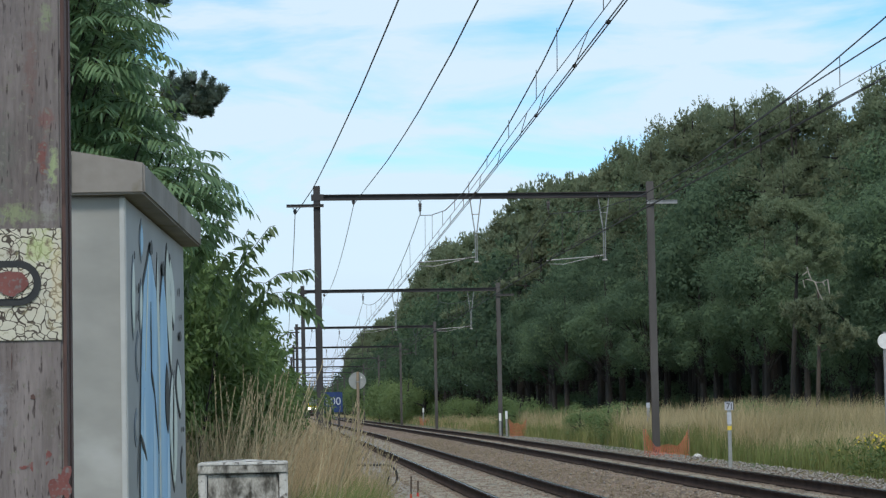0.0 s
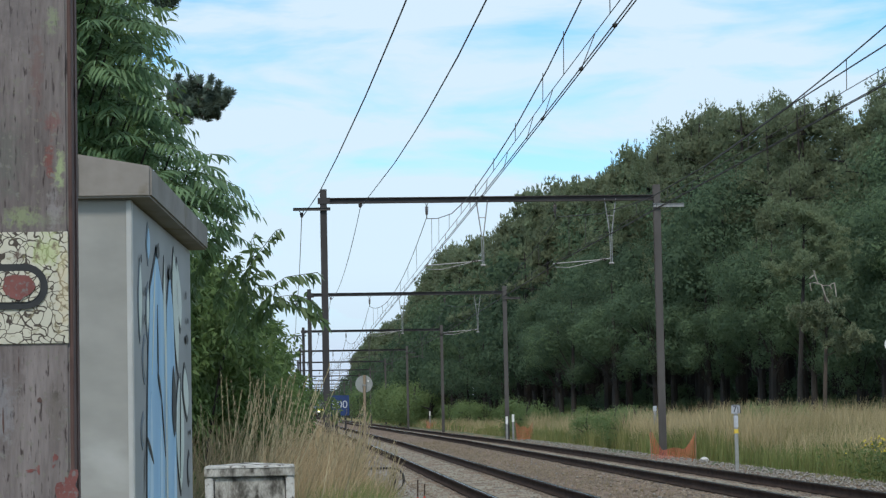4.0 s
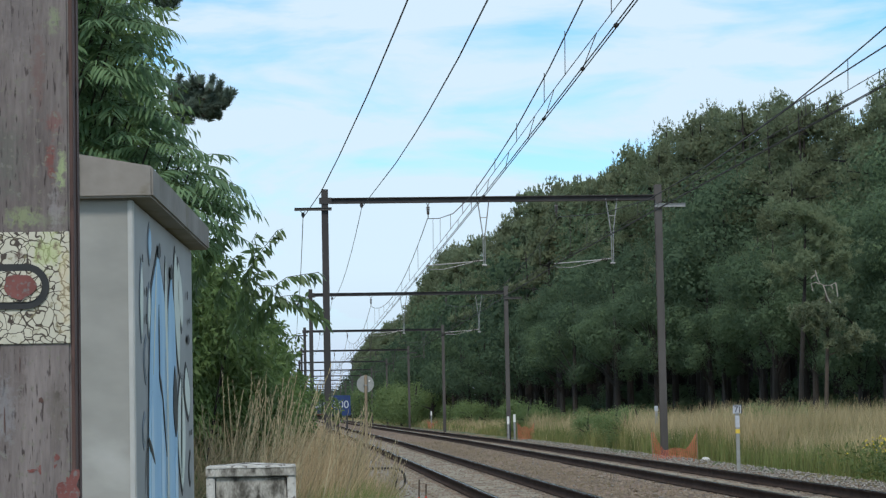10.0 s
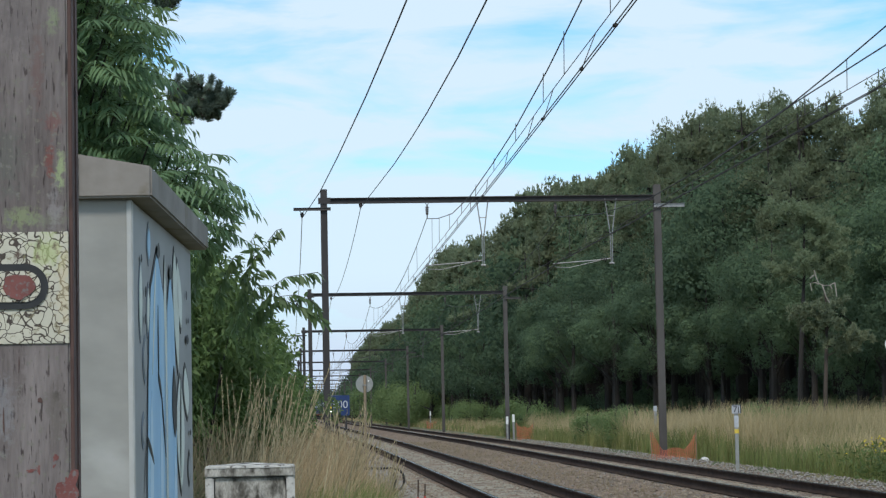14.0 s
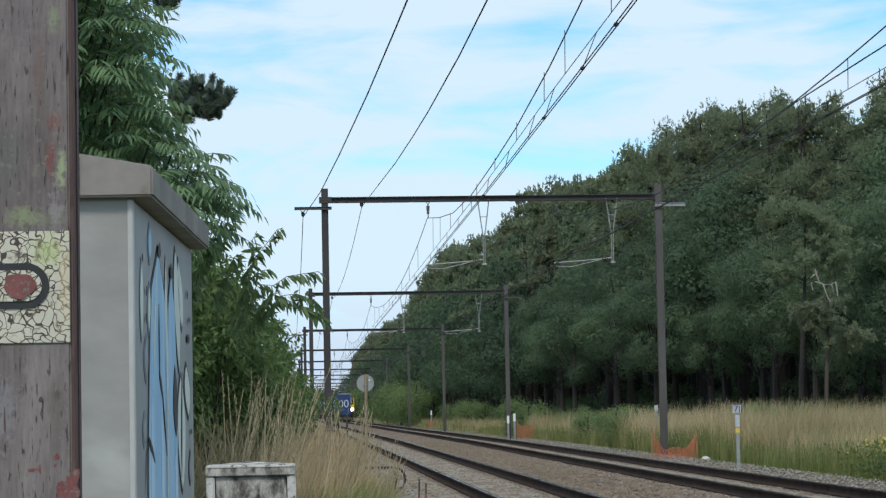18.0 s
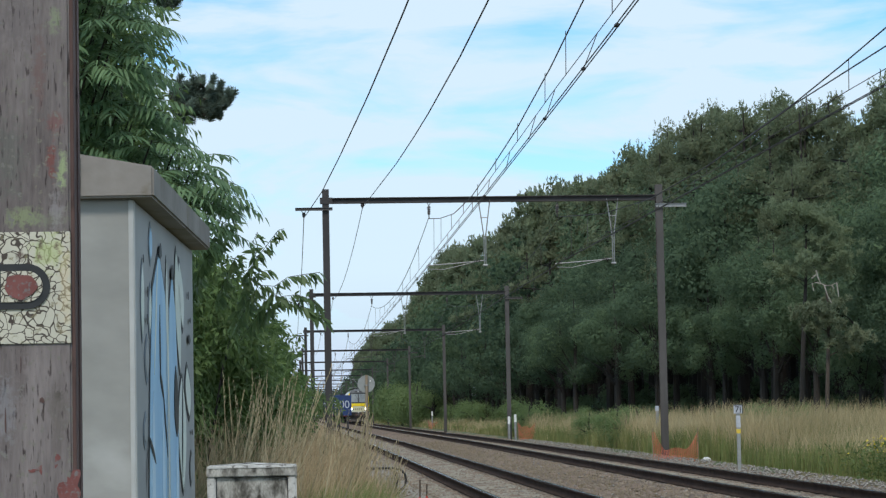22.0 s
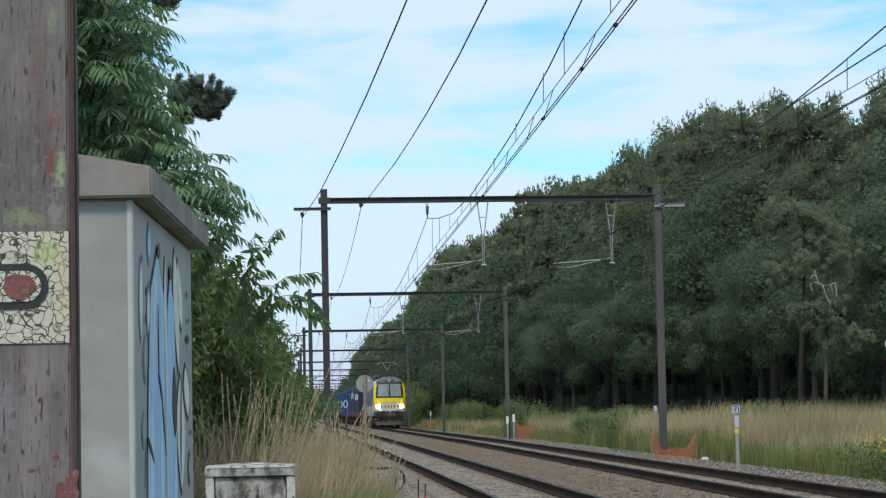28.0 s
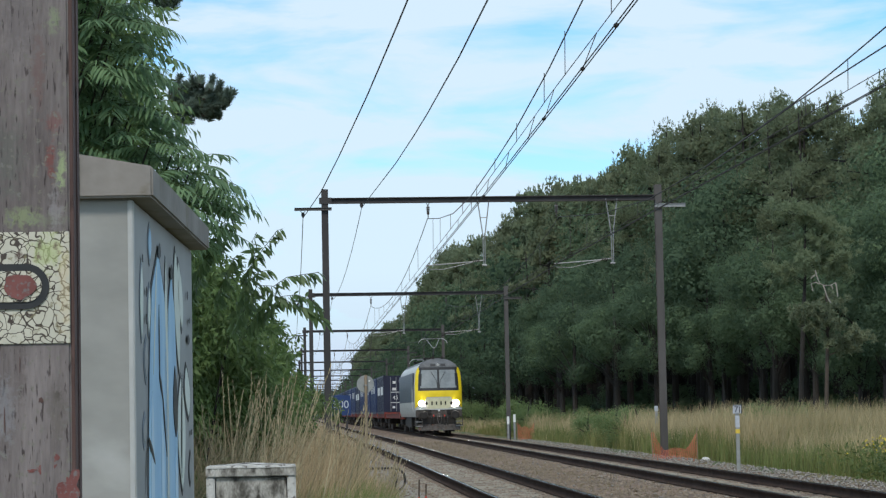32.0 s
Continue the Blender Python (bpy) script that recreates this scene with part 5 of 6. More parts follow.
def old_post():
    t = thing("old_post", pose(-0.42, 4.6, 0), "weathered grey painted post with crackled cream band and letter", "post")
    part("shaft", B(-0.30, -0.002, 0, 0.108, -0.1, 5.2, 0.004), M_POST, t)
    part("edge_strip", B(-0.002, 0.005, 0.004, 0.062, -0.1, 5.2, 0.0015), M_POST_EDGE, t, "rust-brown side edge")
    part("edge_strip", B(-0.002, 0.0075, 0.066, 0.112, -0.1, 5.2, 0.0015), M_POST_EDGE, t, "rust-brown side edge")
    part("painted_band", B(-0.302, -0.003, -0.004, 0.1, 1.569, 1.786, 0.001), M_BAND, t, "cream paint band split by cracks")
    face = lambda u, v, h: (u, -0.004 - h, v)
    letter = part("letter", plate(dshape(-0.19, -0.042, 1.636, 1.724), 0.003, face), M_BLACK, t, "black painted letter D")
    part("letter_inside", plate(dshape(-0.136, -0.056, 1.65, 1.71), 0.0055, face), M_BAND, letter)
    part("red_fill", plate(blotch(-0.098, 1.68, 0.029, 0.026, 4, 30, 0.12), 0.008, face), M_REDFLAKE, letter, "flaking red paint inside the letter")
    face2 = lambda u, v, h: (u, -0.0005 - h, v)
    for i, (cx, cz, rx, rz) in enumerate(((-0.006, 1.29, 0.016, 0.035), (-0.032, 1.345, 0.0045, 0.011), (-0.078, 1.325, 0.009, 0.003), (-0.064, 1.327, 0.004, 0.006))):
        part("paint_flake", plate(blotch(cx, cz, rx, rz, 21 + i, 34, 0.55), 0.0004, face2), M_REDFLAKE, t, "remnant of dull red paint")
    for i, (cx, cz, w, h) in enumerate(((-0.06, 1.46, 0.008, 0.012), (-0.13, 1.42, 0.003, 0.05), (-0.1, 1.53, 0.002, 0.03))):
        part("knot", plate(blotch(cx, cz, w / 2, h / 2, 60 + i, 14, 0.3), 0.001, face2), M_POST_EDGE, t)


old_post()


def cabinet():
    t = thing("lineside_cabinet", pose(-0.425, 6.5, 0, 0, 0, -2.23), "grey steel lineside cabinet with pitched roof and blue graffiti", "cabinet")
    part("body", B(-1.1, -0.004, 0.004, 2.0, 0, 2.025, 0.006), M_CAB, t)
    part("side_panel", B(-0.004, 0, 0.03, 2.0, 0.05, 2.02, 0.0015), M_CABSIDE, t, "blue-grey side sheet")
    # Pale strip puts the white highlight of the corner edge into colour.
    part("corner_trim", B(-0.014, 0.002, -0.002, 0.03, 0.02, 2.022, 0.003), M_TRIM, t, "pale corner trim carrying the edge highlight")
    part("plinth", B(-1.12, 0.02, -0.02, 2.02, -0.1, 0.05, 0.01), M_CONCRETE, t)
    bm = bmesh.new()
    x0, x1, xm = -1.16, 0.06, -0.55
    for y in (-0.035, 2.06):
        for x, z in ((x0, 2.026), (x1, 2.026), (x1, 2.111), (xm, 2.222), (x0, 2.111)):
            bm.verts.new((x, y, z))
    v = list(bm.verts)
    bm.faces.new(v[:5]), bm.faces.new(v[5:])
    for i in range(5):
        bm.faces.new((v[i], v[(i + 1) % 5], v[5 + (i + 1) % 5], v[5 + i]))
    bmesh.ops.recalc_face_normals(bm, faces=bm.faces)
    bmesh.ops.bevel(bm, geom=list(bm.edges), offset=0.006, segments=2, affect="EDGES")
    part("roof", bm, M_ROOF, t, "beige pitched roof with deep fascia")
    part("roof_seam", B(-0.145, -0.139, -0.038, -0.033, 2.035, 2.135), M_CONCRETE, t)
    art = part("graffiti", B(0.0, 0.0008, 0.15, 1.95, 0.3, 0.32), M_BLACK, t, "spray-painted letters in blue, pale green and black")
    plane = lambda u, v, h: (h, u, v)

    def lens(name, mat, foot, top, w, h, fat=0.5):
        """A pointed oval from foot to top (along the wall, height), widest at fat of its length."""
        left, right = [], []
        blunt = 0.3 if top[1] - foot[1] > 1 else 0.8
        for k in range(15):
            u = k / 14
            q = 0.5 * u / fat if u < fat else 0.5 + 0.5 * (u - fat) / (1 - fat)
            c, z, r = foot[0] + (top[0] - foot[0]) * u, foot[1] + (top[1] - foot[1]) * u, w / 2 * math.sin(math.pi * q) ** blunt
            right.append((c + r + 0.0005, z)), left.append((c - r - 0.0005, z))
        return part(name, plate(right + left[::-1], 0.0012, lambda u, v, d: plane(u, v, h + d)), mat, art)

    for foot, top, w, mat, fat, rim in (((0.56, 0.2), (0.694, 1.925), 0.60, M_SPRAYBLUE, 0.55, 0.016), ((0.935, 0.2), (0.942, 1.912), 0.115, M_SPRAYPALE, 0.6, 0.012),
                                        ((1.155, 0.2), (1.129, 1.883), 0.335, M_SPRAYBLUE, 0.6, 0.016), ((1.40, 1.58), (1.294, 1.966), 0.2, M_SPRAYPALE, 0.6, 0.012),
                                        ((1.527, 1.725), (1.41, 1.939), 0.185, M_SPRAYPALE, 0.5, 0.012), ((1.482, 1.18), (1.453, 1.553), 0.29, M_SPRAYPALE, 0.55, 0.014),
                                        ((1.758, 1.426), (1.678, 1.593), 0.2, M_SPRAYPALE, 0.5, 0.03), ((0.184, 1.652), (0.2, 1.855), 0.082, M_SPRAYPALE, 0.5, 0.008),
                                        ((0.389, 1.671), (0.422, 1.801), 0.066, M_SPRAYPALE, 0.5, 0.014), ((0.301, 1.536), (0.313, 1.644), 0.10, M_CABSIDE, 0.5, 0.016),
                                        ((0.233, 1.351), (0.252, 1.422), 0.08, M_CABSIDE, 0.5, 0.016), ((0.438, 1.886), (0.449, 1.979), 0.085, M_SPRAYBLUE, 0.5, 0.014),
                                        ((1.80, 1.20), (1.82, 1.29), 0.09, M_CABSIDE, 0.5, 0.02)):
        lens("outline", M_SPRAYGREY if foot[0] < 0.45 else M_BLACK, (foot[0], foot[1] - 0.02), (top[0], top[1] + 0.02), w + 2 * rim, 0.0012, fat)
        lens("stroke", mat, foot, top, w, 0.0028, fat)
    # pale shine on the blue strokes, then the black lines over them
    lens("shine", M_SPRAYPALE, (0.50, 1.55), (0.63, 1.89), 0.035, 0.0042, 0.6)
    lens("shine", M_SPRAYLIGHT, (0.40, 0.3), (0.46, 1.50), 0.10, 0.0042, 0.6)
    lens("shine", M_SPRAYLIGHT, (0.78, 0.3), (0.76, 1.42), 0.10, 0.0042, 0.6)
    lens("shine", M_SPRAYLIGHT, (1.23, 0.3), (1.23, 1.33), 0.11, 0.0042, 0.6)
    for foot, top, w, fat in (((0.681, 1.541), (0.675, 1.764), 0.02, 0.3), ((0.79, 1.47), (0.668, 1.56), 0.05, 0.7), ((0.89, 1.30), (0.775, 1.485), 0.022, 0.7), ((0.507, 1.286), (0.33, 1.367), 0.06, 0.6),
                              ((0.27, 1.20), (0.32, 1.36), 0.028, 0.5), ((1.226, 1.359), (1.204, 1.59), 0.15, 0.4), ((0.70, 1.905), (0.724, 1.955), 0.09, 0.3), ((1.115, 1.865), (1.117, 1.915), 0.09, 0.3),
                              ((1.42, 1.22), (1.47, 1.57), 0.022, 0.5), ((1.734, 1.83), (1.734, 1.86), 0.04, 0.5), ((1.754, 1.675), (1.75, 1.71), 0.10, 0.5), ((0.30, 1.77), (0.31, 1.80), 0.03, 0.5),
                              ((0.3, 1.69), (0.29, 1.72), 0.04, 0.5), ((1.80, 1.75), (1.80, 1.77), 0.05, 0.5), ((0.203, 1.862), (0.2, 1.885), 0.025, 0.5), ((1.84, 1.36), (1.83, 1.38), 0.06, 0.5)):
        lens("black_line", M_BLACK, foot, top, w, 0.0056, fat)
    return t


cabinet()


def block():
    t = thing("concrete_block", pose(-0.17, 10, 0), "weathered concrete marker block with whitewashed corners", "marker block")
    part("core", B(-0.15, 0.15, 0.012, 0.3, -0.1, 1.165, 0.004), M_CONCRETE, t)
    part("corner", B(-0.188, -0.152, 0, 0.3, -0.1, 1.17, 0.006), M_CONCRETE_W, t, "whitewashed corner strip")
    part("corner", B(0.152, 0.188, 0, 0.3, -0.1, 1.17, 0.006), M_CONCRETE_W, t, "whitewashed corner strip")
    bm = bmesh.new()
    ring = [[bm.verts.new((x, y, z)) for x, y in ((-0.19, -0.006), (0.19, -0.006), (0.19, 0.31), (-0.19, 0.31))] for z in (1.168, 1.212)]
    peak = bm.verts.new((-0.01, 0.15, 1.226))
    bm.faces.new(ring[0])
    for k in range(4):
        bm.faces.new((ring[0][k], ring[0][(k + 1) % 4], ring[1][(k + 1) % 4], ring[1][k])), bm.faces.new((ring[1][k], ring[1][(k + 1) % 4], peak))
    bmesh.ops.recalc_face_normals(bm, faces=bm.faces)
    bmesh.ops.bevel(bm, geom=list(bm.edges), offset=0.004, segments=2, affect="EDGES")
    part("cap", bm, M_CONCRETE, t, "stained cap slab with chipped rim")
    part("cap_rim", B(-0.188, 0.186, -0.009, 0.012, 1.201, 1.2155, 0.004), M_CONCRETE_W, t)
    part("joint", B(-0.1525, -0.1485, 0.006, 0.01, 0.4, 1.16), M_BLACK, t)
    part("joint", B(0.1485, 0.1525, 0.006, 0.01, 0.4, 1.16), M_BLACK, t)


block()


# ---- signs and lineside things ----
def letters(text, size, mat, parent, m, name="lettering", depth=0.004):
    """Writing in the built-in font, turned into a mesh part."""
    cu = bpy.data.curves.new(name, "FONT")
    cu.body, cu.size, cu.extrude, cu.align_x, cu.align_y = text, size, depth, "CENTER", "CENTER"
    tmp = new(name, cu)
    me = bpy.data.meshes.new_from_object(tmp.evaluated_get(bpy.context.evaluated_depsgraph_get()))
    bpy.data.objects.remove(tmp)
    me.materials.clear()
    me.materials.append(mat)
    ob = new(name, me)
    ob.parent, ob.matrix_basis = parent, m
    return ob


FACE = pose(0, 0, 0, 90, 0, 0)

t = thing("round_sign", pose(1.34, 42, 0), "back of a round grey sign on a brown stake", "sign")
part("stake", tube([(0, 0, -0.1), (0.0, 0, 1.0), (0.01, 0, 2.12)], 0.026, 8), M_WOODPOST, t)
part("disc", rod(bmesh.new(), (0, 0.028, 1.96), (0, 0.04, 1.96), 0.15, None, 28), M_SIGNBACK, t)
part("rim", tube([(math.cos(a) * 0.15, 0.033, 1.96 + math.sin(a) * 0.15) for a in (2 * math.pi * k / 28 for k in range(29))], 0.006), M_SIGNBACK, t)
part("clamp", B(-0.04, 0.04, -0.03, 0.03, 1.93, 1.95, 0.004), M_GALV, t)
part("sticker", B(0.06, 0.085, 0.024, 0.0275, 2.0, 2.03), M_WHITE, t, "small white sticker")

t = thing("blue_sign", pose(1.69, 75, lift(75)), "blue enamel sign with white number beside the mast", "sign")
part("board", B(-0.36, 0.22, 0, 0.02, 1.22, 1.86, 0.004), M_SIGNBLUE, t)
part("post", rod(bmesh.new(), (-0.2, 0.05, -0.3), (-0.2, 0.05, 1.8), 0.03), M_STEEL, t)
part("post", rod(bmesh.new(), (0.1, 0.05, -0.3), (0.1, 0.05, 1.8), 0.03), M_STEEL, t)
letters("800", 0.34, M_LETTER, t, pose(-0.085, -0.004, 1.56) @ FACE)

t = thing("round_sign", pose(11.67, 45, 0), "white round sign on a grey pole by the track", "sign")
part("pole", rod(bmesh.new(), (0, 0, -0.3), (0, 0, 2.75), 0.035, None, 10), M_GALV, t)
part("disc", rod(bmesh.new(), (0, -0.045, 2.57), (0, -0.03, 2.57), 0.15, None, 28), M_WHITE, t)



def weed(x, y, h, seed, wide=0.12):
    """A young leafy weed: one stem, side shoots and small leaves on its upper half."""
    g = np.random.default_rng(seed)
    t = thing("weed_sapling", pose(x, y, 0), "young green weed with small leaves in the dry grass", "weed", "weeds in the dry grass")
    part("stem", tube([(0, 0, -0.1), (0.03, 0, h * 0.5), (0.0, 0, h * 0.96)], [0.01, 0.008, 0.004], 6), M_BARK, t)
    n = 110
    z = g.uniform(0.78, 1.0, n) * h
    spread = wide * (1.5 - z / h)
    leaves("foliage", np.stack([g.normal(0, 1, n) * spread, g.normal(0, 0.12, n), z], 1), g.normal(0, 1, (n, 3)) + [0, 0, -0.3], g.normal(0, 0.5, (n, 3)) + [0, -0.6, 0.8], g.uniform(0.05, 0.1, n), 0.03, L_WEED, t)


for x, y, h, seed, wide in ((0.84, 42, 1.66, 92, 0.08), (0.38, 41, 1.86, 93, 0.12), (0.58, 43, 1.8, 94, 0.12), (0.72, 40, 1.74, 95, 0.09)):
    weed(x, y, h, seed, wide)

t = thing("distance_sign", pose(10.3, 54, 0), "small white number board on a grey and yellow banded post", "sign")
part("post", B(-0.04, 0.04, 0, 0.06, -0.25, 1.28, 0.006), M_SIGNBACK, t)
part("band", B(-0.048, 0.048, -0.004, 0.064, 0.95, 1.22, 0.003), M_LETTER, t, "dull white painted band")
part("band", B(-0.048, 0.048, -0.004, 0.064, 0.81, 0.91, 0.003), M_YELLOW, t, "yellow painted band")
part("board", B(-0.105, 0.105, -0.02, 0.0, 1.27, 1.475, 0.004), M_LETTER, t)
part("border", B(-0.105, 0.105, -0.023, -0.0205, 1.455, 1.472), M_BLACK, t)
part("border", B(0.086, 0.103, -0.023, -0.0205, 1.275, 1.454), M_BLACK, t)
letters("7", 0.2, M_BLACK, t, pose(-0.03, -0.022, 1.36) @ FACE)
part("number_bar", B(0.035, 0.055, -0.026, -0.022, 1.29, 1.43), M_BLACK, t)


def netting(x, y, w, h, seed, words, dip_by=0.28):
    """Orange plastic mesh fence: upright at its two stakes, slumped and torn between them."""
    t = thing("safety_netting", pose(x, y, lift(y) - 0.25), words, "netting", "orange netting")
    bm = bmesh.new()
    nx, nz = 20, 9

    def at(i, j):
        u, v = i / nx, j / nz
        slump = min(max((u - 0.06) / 0.2, 0), 1) * min(max((0.97 - u) / 0.24, 0), 1)
        dip = h * (1 - dip_by * slump ** 0.7 - 0.06 * math.sin(9 * u + seed) * slump)
        return Vector((u * w + 0.02 * math.sin(5 * v + 9 * u), 0.07 * math.sin(7 * u + seed), v * dip))

    for i in range(nx + 1):
        for j in range(nz):
            rod(bm, at(i, j), at(i, j + 1), 0.0065, None, 4)
    for j in range(nz + 1):
        for i in range(nx):
            rod(bm, at(i, j), at(i + 1, j), 0.0065, None, 4)
    part("mesh", bm, M_ORANGE, t)
    for u in (0, w):
        part("stake", rod(bmesh.new(), (u, 0.03, -0.1), (u, 0.03, h * 1.15), 0.014), M_WOODPOST, t)


netting(10.3, 67.0, 1.3, 0.82, 0, "sagging orange plastic netting round the mast foot", 0.6)
netting(11.15, 116, 0.85, 0.85, 1, "orange plastic netting beside a farther mast")
netting(11.6, 200, 0.8, 0.7, 2, "bit of orange netting far along the verge")

t = thing("white_stone", pose(11.0, 62.3, lift(62) - 0.1), "pale broken concrete lump lying on the ballast edge", "stone")
bm = bmesh.new()
bmesh.ops.create_icosphere(bm, subdivisions=2, radius=0.095)
for v in bm.verts:
    v.co = Vector((v.co.x * 1.2, v.co.y, v.co.z * 0.7)) * (1 + 0.25 * noise.noise(v.co * 9))
part("lump", bm, M_CONCRETE_W, t)

t = thing("black_cable", pose(1.75, 40, lift(40) - 0.19), "loop of black cable rising from the gravel", "cable")
part("loop", tube([(-0.75, 0.1, 0.62), (-0.37, 0.05, 0.6), (-0.04, 0, 0.6), (0.08, 0, 0.57), (0.15, 0, 0.5), (0.17, 0, 0.41), (0.16, 0, 0.33), (0.12, 0, 0.26), (0.03, 0, 0.18), (-0.05, 0, 0.1), (-0.07, 0, 0.0)], 0.02, 8), M_RUBBER, t)
part("loop", tube([(-0.02, 0.03, 0.55), (0.03, 0.03, 0.4), (0.0, 0.03, 0.28), (-0.02, 0.03, 0.0)], 0.016, 8), M_RUBBER, t)
for x, y, h in ((2.12, 39.5, 0.42), (2.32, 41, 0.3)):
    t = thing("marker_stake", pose(x, y, lift(y) - 0.2), "thin rusty stake with red foot in the gravel", "stake", "marker stakes")
    part("rod", rod(bmesh.new(), (0, 0, 0), (0.01, 0, h), 0.011), M_RAIL, t)
    part("red_foot", rod(bmesh.new(), (0, -0.02, 0), (0, -0.02, h * 0.3), 0.02), M_RED, t)
for x, y, h in ((1.72, 60, 0.9), (2.0, 57, 0.75)):
    t = thing("wooden_stake", pose(x, y, lift(y) - 0.25), "short bleached wooden stake in the dry grass", "stake", "bleached stakes")
    part("shaft", B(-0.018, 0.018, -0.016, 0.016, 0, h, 0.004), M_WOODPOST, t)
for x, y, h in ((11.32, 119.2, 1.25), (12.1, 203, 1.5), (12.62, 81, 1.55), (11.0, 119.2, 1.15)):
    t = thing("marker_post", pose(x, y, lift(y) - 0.25), "slim white lineside marker post in the grass", "post", "white marker posts")
    part("shaft", B(-0.05, 0.05, -0.03, 0.03, 0, h, 0.01), M_GALV, t)
    part("head", B(-0.06, 0.06, -0.035, 0.035, h - (0.16 if y == 81 else 0.38), h + 0.02, 0.01), M_LETTER if y == 81 else M_WHITE, t, "white head")

# yellow ragwort by the verge
g = np.random.default_rng(91)
t = thing("ragwort", pose(0, 0, 0), "yellow flowering ragwort among green weeds", "wildflower", kind="stuff")
n = 420
fx, fy = g.normal(11.9, 0.35, n), g.normal(44.5, 0.9, n)
leaves("flower_heads", np.stack([fx, fy, g.uniform(0.45, 0.78, n)], 1), g.normal(0, 1, (n, 3)), g.normal(0, 0.5, (n, 3)) + [0, -0.6, 1], 0.05, 0.05, L_FLOWER, t)
n = 1600
fx, fy = g.normal(11.9, 0.6, n), g.normal(44.5, 1.4, n)
leaves("foliage", np.stack([fx, fy, g.uniform(0, 0.65, n)], 1), g.normal(0, 1, (n, 3)) + [0, 0, 0.4], g.normal(0, 1, (n, 3)), 0.12, 0.035, L_WEED, t)


# ---- the train ----
M_LOCO_GREY = material("silver_grey_loco_paint", (0.42, 0.42, 0.40), (0.52, 0.52, 0.50), 1.5, 0.4, bump=0.0008, spot=(0.3, 0.28, 0.25), spot_at=0.64, spot_scale=2)
M_LOCO_YELLOW = material("yellow_loco_paint", (0.78, 0.56, 0.01), (0.88, 0.66, 0.02), 2, 0.4)
M_LOCO_ROOF = material("sooty_grey_roof", (0.075, 0.078, 0.08), (0.14, 0.145, 0.15), 2, 0.6)
M_LOCO_DARK = material("dark_underframe", (0.012, 0.011, 0.010), (0.035, 0.031, 0.028), 4, 0.9)
M_LOCO_GRIME = material("grimy_buffer_beam", (0.03, 0.026, 0.023), (0.10, 0.088, 0.078), 7, 0.85, bump=0.004, spot=(0.09, 0.045, 0.03), spot_at=0.58, spot_scale=5, spot_soft=0.1)
M_LOCO_BLUE = material("dark_blue_side_panel", (0.02, 0.03, 0.06), (0.035, 0.05, 0.09), 2, 0.35)
# Glass colour is lifted to grey to stand for the reflected sky.
M_GLASS = material("windscreen_sky_grey", (0.2, 0.22, 0.22), (0.3, 0.32, 0.32), 1.5, 0.12)
M_PALEPANEL = material("pale_yellow_panel", (0.5, 0.48, 0.3), (0.62, 0.6, 0.42), 4, 0.5)
M_BOX_NAVY = material("navy_container_paint", (0.006, 0.008, 0.024), (0.011, 0.014, 0.04), 1.2, 0.5, object_random=0.15, spot=(0.03, 0.028, 0.035), spot_at=0.68, spot_scale=2)
M_BOX_BLUE = material("blue_container_paint", (0.007, 0.016, 0.06), (0.012, 0.026, 0.09), 1.2, 0.5, object_random=0.15, spot=(0.03, 0.035, 0.06), spot_at=0.68, spot_scale=2)
M_WAGON = material("red_wagon_frame", (0.18, 0.03, 0.022), (0.29, 0.052, 0.036), 3, 0.7, spot=(0.06, 0.04, 0.035), spot_at=0.56, spot_scale=3)
M_STEELWHEEL = material("worn_wheel_steel", (0.07, 0.06, 0.055), (0.16, 0.14, 0.13), 6, 0.5, 0.7)
M_LAMP = glowing("lit_headlamp", (1.0, 0.96, 0.88), 150.0)


def half_width(z):
    return float(np.interp(z, (0.9, 1.15, 1.5, 2.6, 3.3, 3.62, 3.86, 4.05, 4.17, 4.22), (1.2, 1.27, 1.31, 1.31, 1.26, 1.17, 0.98, 0.7, 0.38, 0.02)))


def nose(x, z):
    """How far back the front lies at x, z: a raked screen, rounded cheeks and brow."""
    return 0.16 * max(z - 2.3, 0) + 0.38 * (abs(x) / 1.33) ** 5 + 0.10 * max(1.5 - z, 0) + (0.9 * max(z - 3.78, 0) ** 1.2)


def front_piece(inside, proud, n=44):
    """The part of the front for which inside(x, z) holds, as a curved shell."""
    bm, grid = bmesh.new(), {}
    zs = np.linspace(0.95, 4.2, 66)

    def vert(i, j):
        if (i, j) not in grid:
            z = zs[j]
            x = (i / n * 2 - 1) * half_width(z)
            grid[i, j] = bm.verts.new((x, nose(x, z) - proud, z))
        return grid[i, j]

    for j in range(len(zs) - 1):
        for i in range(n):
            zc = (zs[j] + zs[j + 1]) / 2
            xc = ((i + 0.5) / n * 2 - 1) * half_width(zc)
            if inside(xc, zc):
                bm.faces.new((vert(i, j), vert(i + 1, j), vert(i + 1, j + 1), vert(i, j + 1)))
    return bm


